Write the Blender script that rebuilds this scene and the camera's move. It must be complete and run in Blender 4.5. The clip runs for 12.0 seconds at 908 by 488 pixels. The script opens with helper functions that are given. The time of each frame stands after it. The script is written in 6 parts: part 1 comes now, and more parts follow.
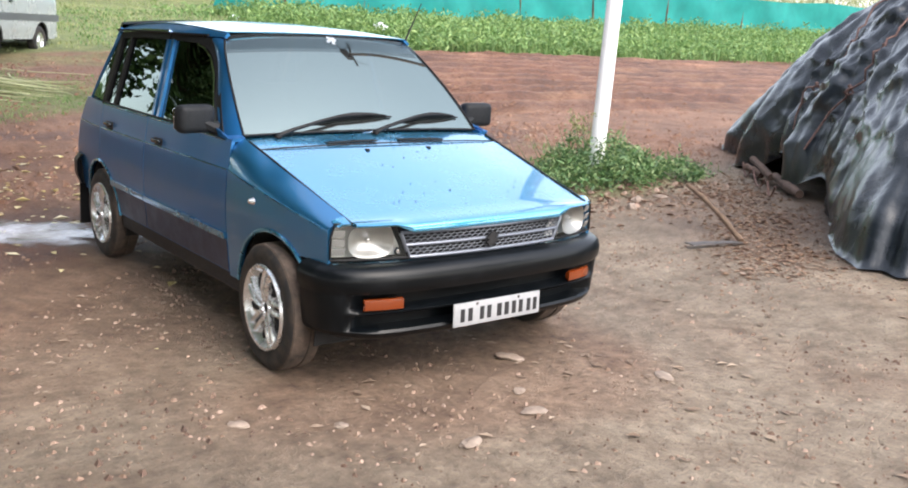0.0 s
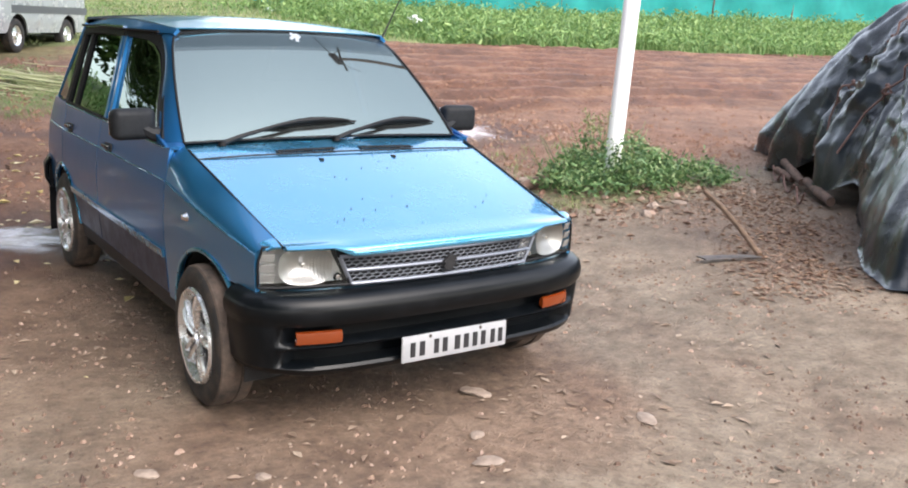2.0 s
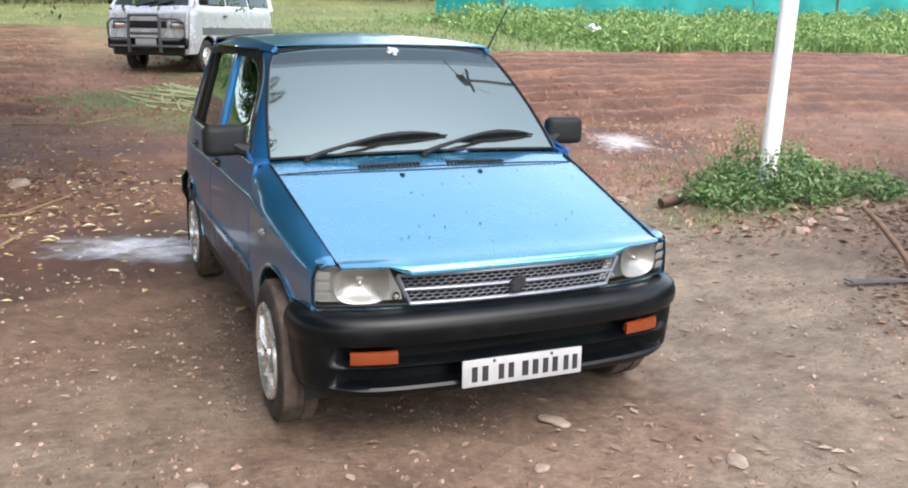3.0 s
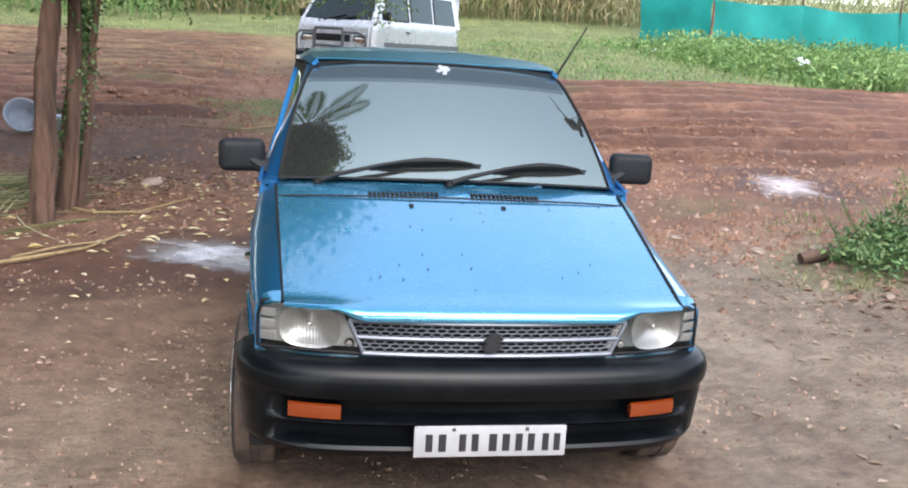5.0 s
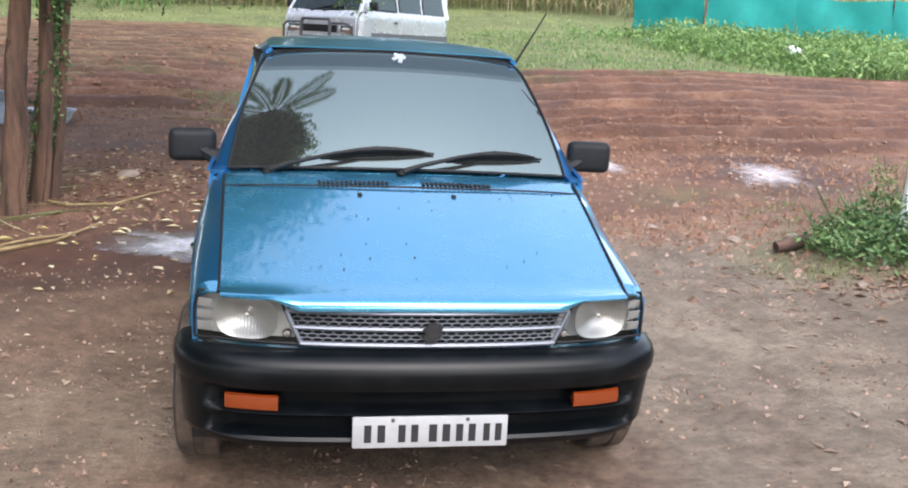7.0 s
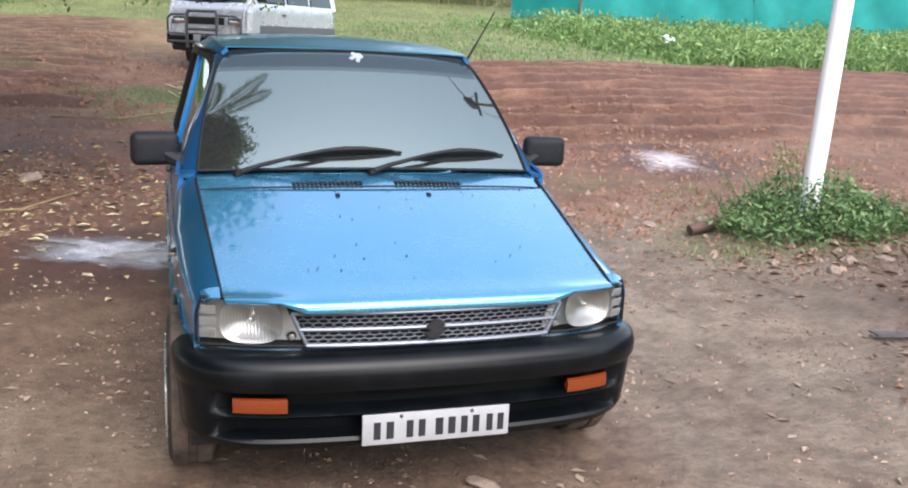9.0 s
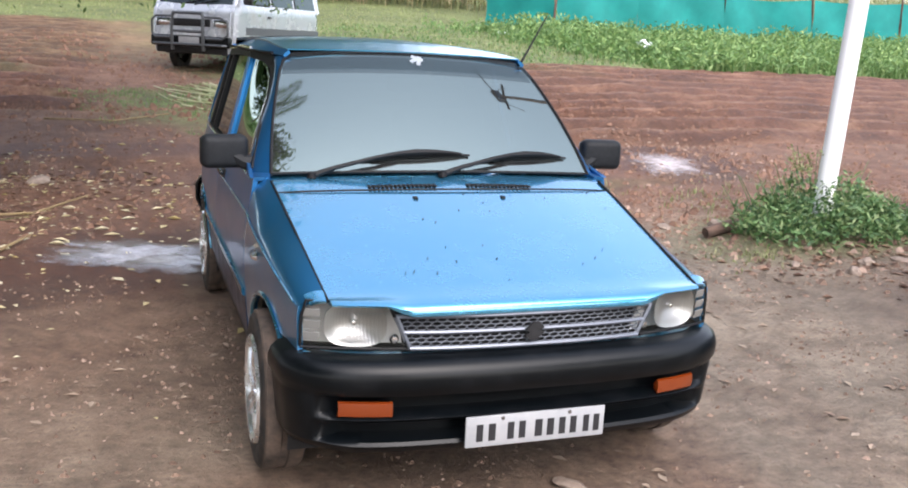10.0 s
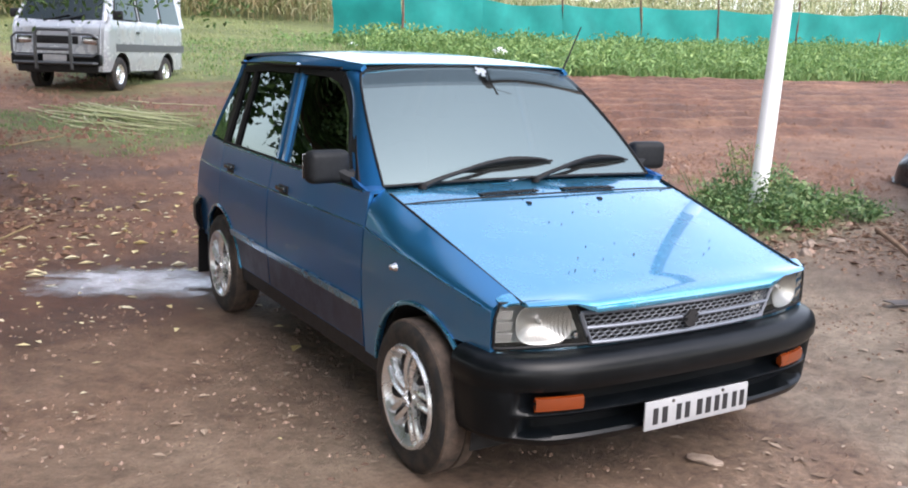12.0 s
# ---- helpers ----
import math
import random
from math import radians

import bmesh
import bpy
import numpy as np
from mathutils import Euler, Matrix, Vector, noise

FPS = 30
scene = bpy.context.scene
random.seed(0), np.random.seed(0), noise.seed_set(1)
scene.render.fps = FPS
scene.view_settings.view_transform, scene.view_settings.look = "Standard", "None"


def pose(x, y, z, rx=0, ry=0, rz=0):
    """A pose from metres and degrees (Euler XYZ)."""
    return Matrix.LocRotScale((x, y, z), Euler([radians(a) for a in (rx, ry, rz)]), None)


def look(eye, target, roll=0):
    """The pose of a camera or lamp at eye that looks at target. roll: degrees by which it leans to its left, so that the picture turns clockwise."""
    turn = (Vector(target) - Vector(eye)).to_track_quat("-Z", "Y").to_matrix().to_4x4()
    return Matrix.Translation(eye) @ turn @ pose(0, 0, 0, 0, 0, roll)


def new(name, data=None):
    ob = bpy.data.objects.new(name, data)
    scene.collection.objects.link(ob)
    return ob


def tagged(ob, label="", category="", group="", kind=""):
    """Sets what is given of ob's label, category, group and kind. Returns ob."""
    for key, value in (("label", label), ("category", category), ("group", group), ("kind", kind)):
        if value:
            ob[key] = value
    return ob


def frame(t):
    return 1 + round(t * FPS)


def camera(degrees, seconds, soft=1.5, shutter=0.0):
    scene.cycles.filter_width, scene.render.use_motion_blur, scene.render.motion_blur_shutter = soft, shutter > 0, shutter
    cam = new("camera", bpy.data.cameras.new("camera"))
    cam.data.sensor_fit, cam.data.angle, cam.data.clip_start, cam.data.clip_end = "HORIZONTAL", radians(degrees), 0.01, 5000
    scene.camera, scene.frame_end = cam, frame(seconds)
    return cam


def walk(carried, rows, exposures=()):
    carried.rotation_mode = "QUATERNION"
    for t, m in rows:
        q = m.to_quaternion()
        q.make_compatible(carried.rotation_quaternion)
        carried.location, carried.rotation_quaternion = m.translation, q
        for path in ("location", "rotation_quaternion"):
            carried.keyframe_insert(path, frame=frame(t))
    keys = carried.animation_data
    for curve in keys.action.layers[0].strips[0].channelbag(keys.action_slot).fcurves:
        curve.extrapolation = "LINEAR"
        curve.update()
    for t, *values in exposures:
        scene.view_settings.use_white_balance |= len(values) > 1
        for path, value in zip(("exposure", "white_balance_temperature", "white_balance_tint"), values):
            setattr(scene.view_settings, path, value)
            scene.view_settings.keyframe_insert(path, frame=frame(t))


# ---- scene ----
cam = camera(52.3, 12.0, 1.9)
METRES, EYE, TILT, LEAN, TURN = 3.80, 1.49, 0.0, 0.0, -30.7
ROWS = [
    (0.0, 0.0, 0.0, 0.0, 0.55, -15.11, -2.05),
    (0.5, 0.023, 0.0158, -0.0004, 2.2, -16.19, -2.26),
    (1.0, 0.0345, 0.0329, 0.0002, 2.69, -16.44, -1.7),
    (1.5, 0.052, 0.0747, -0.0017, 2.56, -16.29, -1.88),
    (2.0, 0.085, 0.1155, 0.0027, 3.5, -15.67, -1.89),
    (2.5, 0.1294, 0.1425, 0.0, 8.5, -15.38, 0.42),
    (3.0, 0.1878, 0.1721, 0.0015, 15.09, -15.18, 0.43),
    (5.0, 0.3207, 0.337, -0.005, 28.54, -13.95, -1.6),
    (5.5, 0.3335, 0.3488, -0.0068, 31.28, -14.24, -1.3),
    (6.0, 0.3419, 0.3536, -0.0063, 33.88, -14.44, -1.02),
    (6.5, 0.3502, 0.3602, -0.0072, 32.67, -14.45, -1.21),
    (7.0, 0.3568, 0.3651, -0.0079, 28.42, -14.48, -1.3),
    (7.5, 0.3595, 0.3645, -0.0074, 27.13, -14.55, -0.84),
    (9.5, 0.2359, 0.2876, 0.0026, 18.95, -14.87, -1.58),
    (10.0, 0.1841, 0.2738, -0.0016, 18.31, -14.68, -1.62),
    (10.5, 0.1223, 0.2529, 0.0027, 16.76, -14.31, -0.54),
    (11.0, 0.0563, 0.2116, 0.0022, 14.27, -13.59, -0.98),
    (11.5, -0.0015, 0.1825, 0.0036, 11.24, -13.5, -1.09),
    (12.0, -0.0668, 0.1813, -0.0035, 7.23, -13.86, -0.79),
]
CAR = pose(0.012, 0, 0, 1.6, -2, 0) @ pose(0, 0, 0, 0, 0, -7) @ pose(-1.93, -2.91, 0)
walk(cam, [(t, CAR @ pose(0, 0, EYE, TILT, LEAN, TURN) @ pose(METRES * x, METRES * y, METRES * z, 90 + pitch, roll, yaw)) for t, x, y, z, yaw, pitch, roll in ROWS],
     exposures=((0.0, 1.22, 6640, 11), (3.0, 1.17, 6540, 12), (5.0, 1.10, 6340, 11.5), (12.0, 1.02, 6420, 14.5)))

# world, sun and exposure: a bright overcast day after rain
world = bpy.data.worlds.new("sky")
scene.world = world
world.use_nodes = True
wn, wl = world.node_tree.nodes, world.node_tree.links
sky = wn.new("ShaderNodeTexSky")
sky.sky_type = "NISHITA"
sky.sun_disc = False
sky.sun_elevation = radians(46)
sky.sun_rotation = radians(171)
sky.air_density, sky.dust_density, sky.ozone_density = 1.0, 2.4, 1.0
pale = wn.new("ShaderNodeHueSaturation")
pale.inputs["Saturation"].default_value = 0.5
wl.new(sky.outputs["Color"], pale.inputs["Color"])
# an even, thin cloud cover
way = wn.new("ShaderNodeTexCoord")
height = wn.new("ShaderNodeSeparateXYZ")
wl.new(way.outputs["Generated"], height.inputs["Vector"])
cloud = wn.new("ShaderNodeMapRange")
cloud.inputs["To Min"].default_value, cloud.inputs["To Max"].default_value = 2.05, 1.95
wl.new(height.outputs["Z"], cloud.inputs["Value"])
lit = wn.new("ShaderNodeVectorMath")
lit.operation = "SCALE"
wl.new(pale.outputs["Color"], lit.inputs[0])
wl.new(cloud.outputs["Result"], lit.inputs["Scale"])
wl.new(lit.outputs["Vector"], wn["Background"].inputs["Color"])
wn["Background"].inputs["Strength"].default_value = 0.15
sun = new("sun", bpy.data.lights.new("sun", "SUN"))
sun.data.energy, sun.data.angle, sun.data.color = 0.62, radians(60), (1.0, 0.97, 0.93)
sun.matrix_world = look((0.9, -6.0, 6.2), (0, 0, 0))


# ---- materials ----
def material(name, color, rough=0.6, metal=0.0, spec=0.5):
    m = bpy.data.materials.new(name)
    m.use_nodes = True
    b = m.node_tree.nodes["Principled BSDF"]
    b.inputs["Base Color"].default_value = (*color, 1)
    b.inputs["Roughness"].default_value = rough
    b.inputs["Metallic"].default_value = metal
    b.inputs["Specular IOR Level"].default_value = spec
    return m


def node(m, kind, **values):
    n = m.node_tree.nodes.new(kind)
    for k, v in values.items():
        n.inputs[k.replace("_", " ")].default_value = v
    return n


def wire(m, a, out, b, inp):
    m.node_tree.links.new(a.outputs[out], b.inputs[inp])


def bsdf(m):
    return m.node_tree.nodes["Principled BSDF"]


def noise_node(m, scale, detail=4.0, rough=0.6, coords="Object", stretch=None):
    c = node(m, "ShaderNodeTexCoord")
    n = node(m, "ShaderNodeTexNoise", Scale=scale, Detail=detail, Roughness=rough)
    if stretch:
        mp = node(m, "ShaderNodeMapping", Scale=stretch)
        wire(m, c, coords, mp, "Vector")
        wire(m, mp, "Vector", n, "Vector")
    else:
        wire(m, c, coords, n, "Vector")
    return n


def ramp(m, source, out, stops):
    r = node(m, "ShaderNodeValToRGB")
    e = r.color_ramp.elements
    while len(e) < len(stops):
        e.new(0.5)
    for k, (p, c) in zip(e, stops):
        k.position, k.color = p, (*c, 1)
    wire(m, source, out, r, "Fac")
    return r


def mixed(m, fac, a, b, blend="MIX"):
    """A colour mix; fac, a and b are numbers, colours or (node, output)."""
    x = node(m, "ShaderNodeMix")
    x.data_type, x.blend_type = "RGBA", blend
    for v, i in ((fac, 0), (a, 6), (b, 7)):
        if isinstance(v, tuple) and not isinstance(v[0], (int, float)):
            m.node_tree.links.new(v[0].outputs[v[1]], x.inputs[i])
        else:
            x.inputs[i].default_value = (*v, 1) if isinstance(v, tuple) else v
    return (x, 2)


def to_color(m, pair):
    m.node_tree.links.new(pair[0].outputs[pair[1]], bsdf(m).inputs["Base Color"])


def bump(m, source, out, strength, distance=0.01):
    b = node(m, "ShaderNodeBump", Strength=strength, Distance=distance)
    wire(m, source, out, b, "Height")
    wire(m, b, "Normal", bsdf(m), "Normal")
    return b


def grainy(name, dark, light, scale, rough=0.7, bump_strength=0.2, metal=0.0, stretch=None, detail=6.0, distance=0.01):
    """A plain material with two-tone mottling and a fine relief."""
    m = material(name, light, rough, metal)
    n = noise_node(m, scale, detail, 0.65, stretch=stretch)
    r = ramp(m, n, "Fac", [(0.3, dark), (0.7, light)])
    to_color(m, (r, 0))
    if bump_strength:
        bump(m, n, "Fac", bump_strength, distance)
    return m


def dusty(m, color, dust, scale=6.0, low=0.5, high=0.75, rough=None, dust_rough=0.7):
    """Dust in blotches over a colour, duller where it lies."""
    n = noise_node(m, scale, 6.0, 0.7)
    r = ramp(m, n, "Fac", [(low, (0, 0, 0)), (high, (1, 1, 1))])
    to_color(m, mixed(m, (r, 0), color, dust))
    if rough is not None:
        k = node(m, "ShaderNodeMapRange")
        k.inputs["To Min"].default_value, k.inputs["To Max"].default_value = rough, dust_rough
        wire(m, r, "Color", k, "Value")
        wire(m, k, "Result", bsdf(m), "Roughness")
    return n


# blue metallic car paint, the lit copy for hood, nose and edges: broad flake glow under a sharp clear coat, with a film
# of road dust
PAINT = material("blue_paint", (0.016, 0.25, 0.60), 0.34, 0.88, 0.3)
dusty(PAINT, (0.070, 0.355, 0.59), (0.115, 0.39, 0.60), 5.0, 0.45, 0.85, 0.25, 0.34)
bsdf(PAINT).inputs["Coat Weight"].default_value = 1.0
bsdf(PAINT).inputs["Coat Roughness"].default_value = 0.04
bsdf(PAINT).inputs["Coat IOR"].default_value = 1.85
# a toned-down copy of the paint holds back the roof's bright sky reflection
ROOFPAINT = material("toned_roof_paint", (0.016, 0.25, 0.60), 0.34, 0.88, 0.3)
dusty(ROOFPAINT, (0.060, 0.31, 0.52), (0.12, 0.36, 0.52), 5.0, 0.45, 0.85, 0.28, 0.4)
bsdf(ROOFPAINT).inputs["Coat Weight"].default_value = 0.7
bsdf(ROOFPAINT).inputs["Coat Roughness"].default_value = 0.09
# darker copy of the paint for flanks and pillars: shade put into the colour, weaker clear coat
SHADEPAINT = material("shaded_blue_paint", (0.016, 0.25, 0.60), 0.4, 0.80, 0.3)
dusty(SHADEPAINT, (0.022, 0.170, 0.43), (0.045, 0.195, 0.41), 4.0, 0.45, 0.85, 0.36, 0.46)
bsdf(SHADEPAINT).inputs["Coat Weight"].default_value = 0.6
bsdf(SHADEPAINT).inputs["Coat Roughness"].default_value = 0.06
# a copy between the two for the front wings, lit more as they face up
HALFSHADEPAINT = material("half_shaded_blue_paint", (0.016, 0.25, 0.60), 0.4, 0.84, 0.3)
dusty(HALFSHADEPAINT, (0.034, 0.225, 0.48), (0.060, 0.245, 0.46), 4.0, 0.45, 0.85, 0.32, 0.42)
bsdf(HALFSHADEPAINT).inputs["Coat Weight"].default_value = 0.9
bsdf(HALFSHADEPAINT).inputs["Coat Roughness"].default_value = 0.05
bsdf(HALFSHADEPAINT).inputs["Coat IOR"].default_value = 1.65
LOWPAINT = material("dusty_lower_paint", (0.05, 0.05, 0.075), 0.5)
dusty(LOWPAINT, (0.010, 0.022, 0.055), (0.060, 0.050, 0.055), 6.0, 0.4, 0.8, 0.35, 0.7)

BLACK = grainy("black_plastic", (0.012, 0.012, 0.013), (0.026, 0.026, 0.028), 30.0, 0.5, 0.1)
bsdf(BLACK).inputs["Specular IOR Level"].default_value = 0.25
TRIM = material("black_rubber_trim", (0.008, 0.008, 0.009), 0.55, 0.0, 0.2)
GREYPLAST = grainy("grey_plastic", (0.010, 0.011, 0.013), (0.018, 0.020, 0.022), 40.0, 0.5, 0.12)
bsdf(GREYPLAST).inputs["Specular IOR Level"].default_value = 0.13
BUMPER = material("black_bumper_plastic", (0.02, 0.02, 0.021), 0.42)
dusty(BUMPER, (0.002, 0.003, 0.004), (0.009, 0.010, 0.012), 7.0, 0.5, 0.85, 0.30, 0.44)
bsdf(BUMPER).inputs["Specular IOR Level"].default_value = 0.22
LAMPSILVER = material("lamp_reflector", (0.34, 0.335, 0.32), 0.32, 0.8)
flute = node(LAMPSILVER, "ShaderNodeTexWave", Scale=34.0, Distortion=1.5)
wire(LAMPSILVER, node(LAMPSILVER, "ShaderNodeTexCoord"), "Object", flute, "Vector")
bump(LAMPSILVER, flute, "Fac", 0.2, 0.002)
LAMPGREY = material("lamp_housing_grey", (0.50, 0.49, 0.46), 0.4, 0.1)
LENSWHITE = material("lamp_side_reflector", (0.26, 0.26, 0.25), 0.3, 0.1)
CHROME = material("chrome", (0.72, 0.73, 0.75), 0.16, 1.0)
SILVER = material("silver_paint", (0.62, 0.63, 0.65), 0.26, 0.85)
dusty(SILVER, (0.80, 0.81, 0.82), (0.55, 0.53, 0.49), 9.0, 0.5, 0.85, 0.24, 0.5)
GRILLE_GREY = material("grille_grey", (0.155, 0.17, 0.20), 0.38, 0.5)
MESH_GREY = material("grille_mesh_grey", (0.12, 0.13, 0.15), 0.42, 0.4)
DARK = material("dark_cavity", (0.006, 0.006, 0.007), 0.8)
ORANGE = material("orange_lens", (0.16, 0.028, 0.004), 0.22)
bsdf(ORANGE).inputs["Coat Weight"].default_value = 0.6
PLATE = grainy("plate_white", (0.28, 0.29, 0.305), (0.36, 0.36, 0.37), 12.0, 0.4, 0.05)
INK = material("black_ink", (0.015, 0.015, 0.018), 0.5)
LABEL = material("white_sticker", (0.8, 0.82, 0.84), 0.5)
CLOTH = grainy("seat_cloth", (0.03, 0.032, 0.036), (0.06, 0.062, 0.07), 60.0, 0.9, 0.2)

TYRE = material("tyre_rubber", (0.02, 0.02, 0.02), 0.75)
dusty(TYRE, (0.012, 0.0115, 0.011), (0.075, 0.050, 0.036), 11.0, 0.46, 0.80)
TREAD = material("muddy_tread", (0.1, 0.07, 0.05), 0.85)
dusty(TREAD, (0.026, 0.021, 0.018), (0.125, 0.088, 0.066), 13.0, 0.32, 0.70)
GLOSSBLACK = material("glossy_black_plastic", (0.012, 0.013, 0.015), 0.12)



def glazing(name, tint, mirror, rough=0.01, dust=0.0, shine=(0.84, 0.98, 0.97)):
    """A thin pane: tinted see-through under a film of dust, with a mirror gloss that grows at grazing angles."""
    m = bpy.data.materials.new(name)
    m.use_nodes = True
    m.node_tree.nodes.remove(bsdf(m))
    clear = node(m, "ShaderNodeBsdfTransparent", Color=(*tint, 1))
    gloss = node(m, "ShaderNodeBsdfGlossy", Roughness=rough, Color=(*shine, 1))
    facing = node(m, "ShaderNodeLayerWeight", Blend=0.5)
    fifth = node(m, "ShaderNodeMath")
    fifth.operation = "POWER"
    fifth.inputs[1].default_value = 5.0
    wire(m, facing, "Facing", fifth, 0)
    edge = node(m, "ShaderNodeMapRange")
    edge.inputs["To Min"].default_value = mirror
    wire(m, fifth, "Value", edge, "Value")
    mix = node(m, "ShaderNodeMixShader")
    wire(m, edge, "Result", mix, 0)
    wire(m, clear, "BSDF", mix, 1)
    wire(m, gloss, "BSDF", mix, 2)
    film = node(m, "ShaderNodeBsdfDiffuse", Color=(0.55, 0.56, 0.56, 1))
    dirt = node(m, "ShaderNodeMixShader", Fac=dust)
    wire(m, mix, "Shader", dirt, 1)
    wire(m, film, "BSDF", dirt, 2)
    wire(m, dirt, "Shader", m.node_tree.nodes["Material Output"], "Surface")
    return m


GLASS = glazing("tinted_glass", (0.022, 0.025, 0.026), 0.06)
WINDSCREEN = glazing("windscreen_glass", (0.90, 0.95, 0.94), 0.80, 0.01, 0.025, (0.295, 0.36, 0.34))
SUNFILM = glazing("sun_film", (0.60, 0.62, 0.64), 0.008)
VANGLASS = glazing("van_windscreen_glass", (0.35, 0.38, 0.38), 0.05)
CLEAR = glazing("clear_lens", (0.985, 0.985, 0.985), 0.022, 0.03)

# soil of yard and field; attributes say where it is red, grassy, or wet and furrow-shaded
SOIL = material("soil", (0.2, 0.13, 0.09), 0.85)
c = node(SOIL, "ShaderNodeTexCoord")


def soil_noise(scale, detail, rough=0.6, stretch=None):
    return noise_node(SOIL, scale, detail, rough, stretch=stretch)


def attr(m, name):
    a = node(m, "ShaderNodeAttribute")
    a.attribute_name = name
    return a


n_big, n_mid, n_fine, n_crumb = soil_noise(0.55, 5), soil_noise(3.3, 7, 0.7), soil_noise(38.0, 8, 0.75), soil_noise(13.0, 6, 0.8)
crumb = ramp(SOIL, n_crumb, "Fac", [(0.30, (0.66, 0.64, 0.62)), (0.48, (1.02, 1.02, 1.02)), (0.68, (1.34, 1.33, 1.32))])
brown = ramp(SOIL, n_mid, "Fac", [(0.30, (0.150, 0.108, 0.075)), (0.50, (0.245, 0.194, 0.142)), (0.72, (0.335, 0.275, 0.208))])
red = ramp(SOIL, n_mid, "Fac", [(0.28, (0.115, 0.050, 0.028)), (0.52, (0.205, 0.104, 0.062)), (0.75, (0.29, 0.165, 0.108))])
green = ramp(SOIL, n_mid, "Fac", [(0.3, (0.085, 0.105, 0.035)), (0.55, (0.14, 0.17, 0.055)), (0.75, (0.24, 0.21, 0.10))])
blotch = ramp(SOIL, n_big, "Fac", [(0.33, (0.70, 0.69, 0.68)), (0.65, (1.12, 1.1, 1.08))])
grit = ramp(SOIL, n_fine, "Fac", [(0.27, (0.42, 0.40, 0.39)), (0.48, (0.97, 0.97, 0.97)), (0.60, (1.08, 1.07, 1.06)), (0.72, (1.7, 1.66, 1.6))])
k = mixed(SOIL, (attr(SOIL, "red"), 2), (brown, 0), (red, 0))
k = mixed(SOIL, (attr(SOIL, "green"), 2), k, (green, 0))
k = mixed(SOIL, 1.0, k, (blotch, 0), "MULTIPLY")
k = mixed(SOIL, 0.9, k, (crumb, 0), "MULTIPLY")
k = mixed(SOIL, 0.9, k, (grit, 0), "MULTIPLY")
# darker tone for wet soil and for the shade drawn into the furrows
damp_shade = mixed(SOIL, 1.0, k, (0.54, 0.43, 0.37), "MULTIPLY")
k = mixed(SOIL, (attr(SOIL, "wet"), 2), k, damp_shade)
to_color(SOIL, k)
kr = node(SOIL, "ShaderNodeMapRange")
kr.inputs["To Min"].default_value, kr.inputs["To Max"].default_value = 0.80, 0.62
wire(SOIL, attr(SOIL, "wet"), "Fac", kr, "Value")
wire(SOIL, kr, "Result", bsdf(SOIL), "Roughness")
clods = node(SOIL, "ShaderNodeMath")
clods.operation = "ADD"
wire(SOIL, n_crumb, "Fac", clods, 0)
wire(SOIL, n_fine, "Fac", clods, 1)
bump(SOIL, clods, "Value", 0.8, 0.035)

FOAM = material("milky_puddle", (0.60, 0.57, 0.56), 0.12)
fn = noise_node(FOAM, 9.0, 8.0, 0.75)
fr = ramp(FOAM, fn, "Fac", [(0.32, (0.15, 0.12, 0.11)), (0.50, (0.25, 0.23, 0.24)), (0.70, (0.40, 0.375, 0.395))])
to_color(FOAM, (fr, 0))
FOAM_WHITE = material("white_foam", (0.8, 0.78, 0.78), 0.5)
fn2 = noise_node(FOAM_WHITE, 26.0, 8.0, 0.75)
to_color(FOAM_WHITE, (ramp(FOAM_WHITE, fn2, "Fac", [(0.30, (0.32, 0.23, 0.20)), (0.50, (0.52, 0.45, 0.44)), (0.68, (0.68, 0.64, 0.65))]), 0))
bump(FOAM_WHITE, fn2, "Fac", 0.4, 0.01)


def soft_rim(m, noise_scale, full=1.5):
    """Let a sheet of water or foam thin out towards its rim in a broken way."""
    rim = attr(m, "cover")
    grain = noise_node(m, noise_scale, 6.0, 0.7)
    both = node(m, "ShaderNodeMath")
    wire(m, rim, "Fac", both, 0)
    wire(m, grain, "Fac", both, 1)
    fade = node(m, "ShaderNodeMapRange")
    fade.inputs["From Min"].default_value, fade.inputs["From Max"].default_value = 0.55, full
    wire(m, both, "Value", fade, "Value")
    wire(m, fade, "Result", bsdf(m), "Alpha")


soft_rim(FOAM_WHITE, 12.0)
soft_rim(FOAM, 7.0, 1.15)


def leafy(name, a, b, d, rough=0.55, trans=0.25):
    """Leaves that differ from one to the next and let some light through."""
    m = material(name, a, rough)
    g = node(m, "ShaderNodeNewGeometry")
    r = node(m, "ShaderNodeValToRGB")
    e = r.color_ramp.elements
    e.new(0.5)
    for q, (p, col) in zip(e, ((0.0, a), (0.55, b), (1.0, d))):
        q.position, q.color = p, (*col, 1)
    wire(m, g, "Random Per Island", r, "Fac")
    to_color(m, (r, 0))
    tr = node(m, "ShaderNodeBsdfTranslucent")
    wire(m, r, "Color", tr, "Color")
    mx = node(m, "ShaderNodeMixShader", Fac=trans)
    wire(m, bsdf(m), "BSDF", mx, 1)
    wire(m, tr, "BSDF", mx, 2)
    wire(m, mx, "Shader", m.node_tree.nodes["Material Output"], "Surface")
    return m


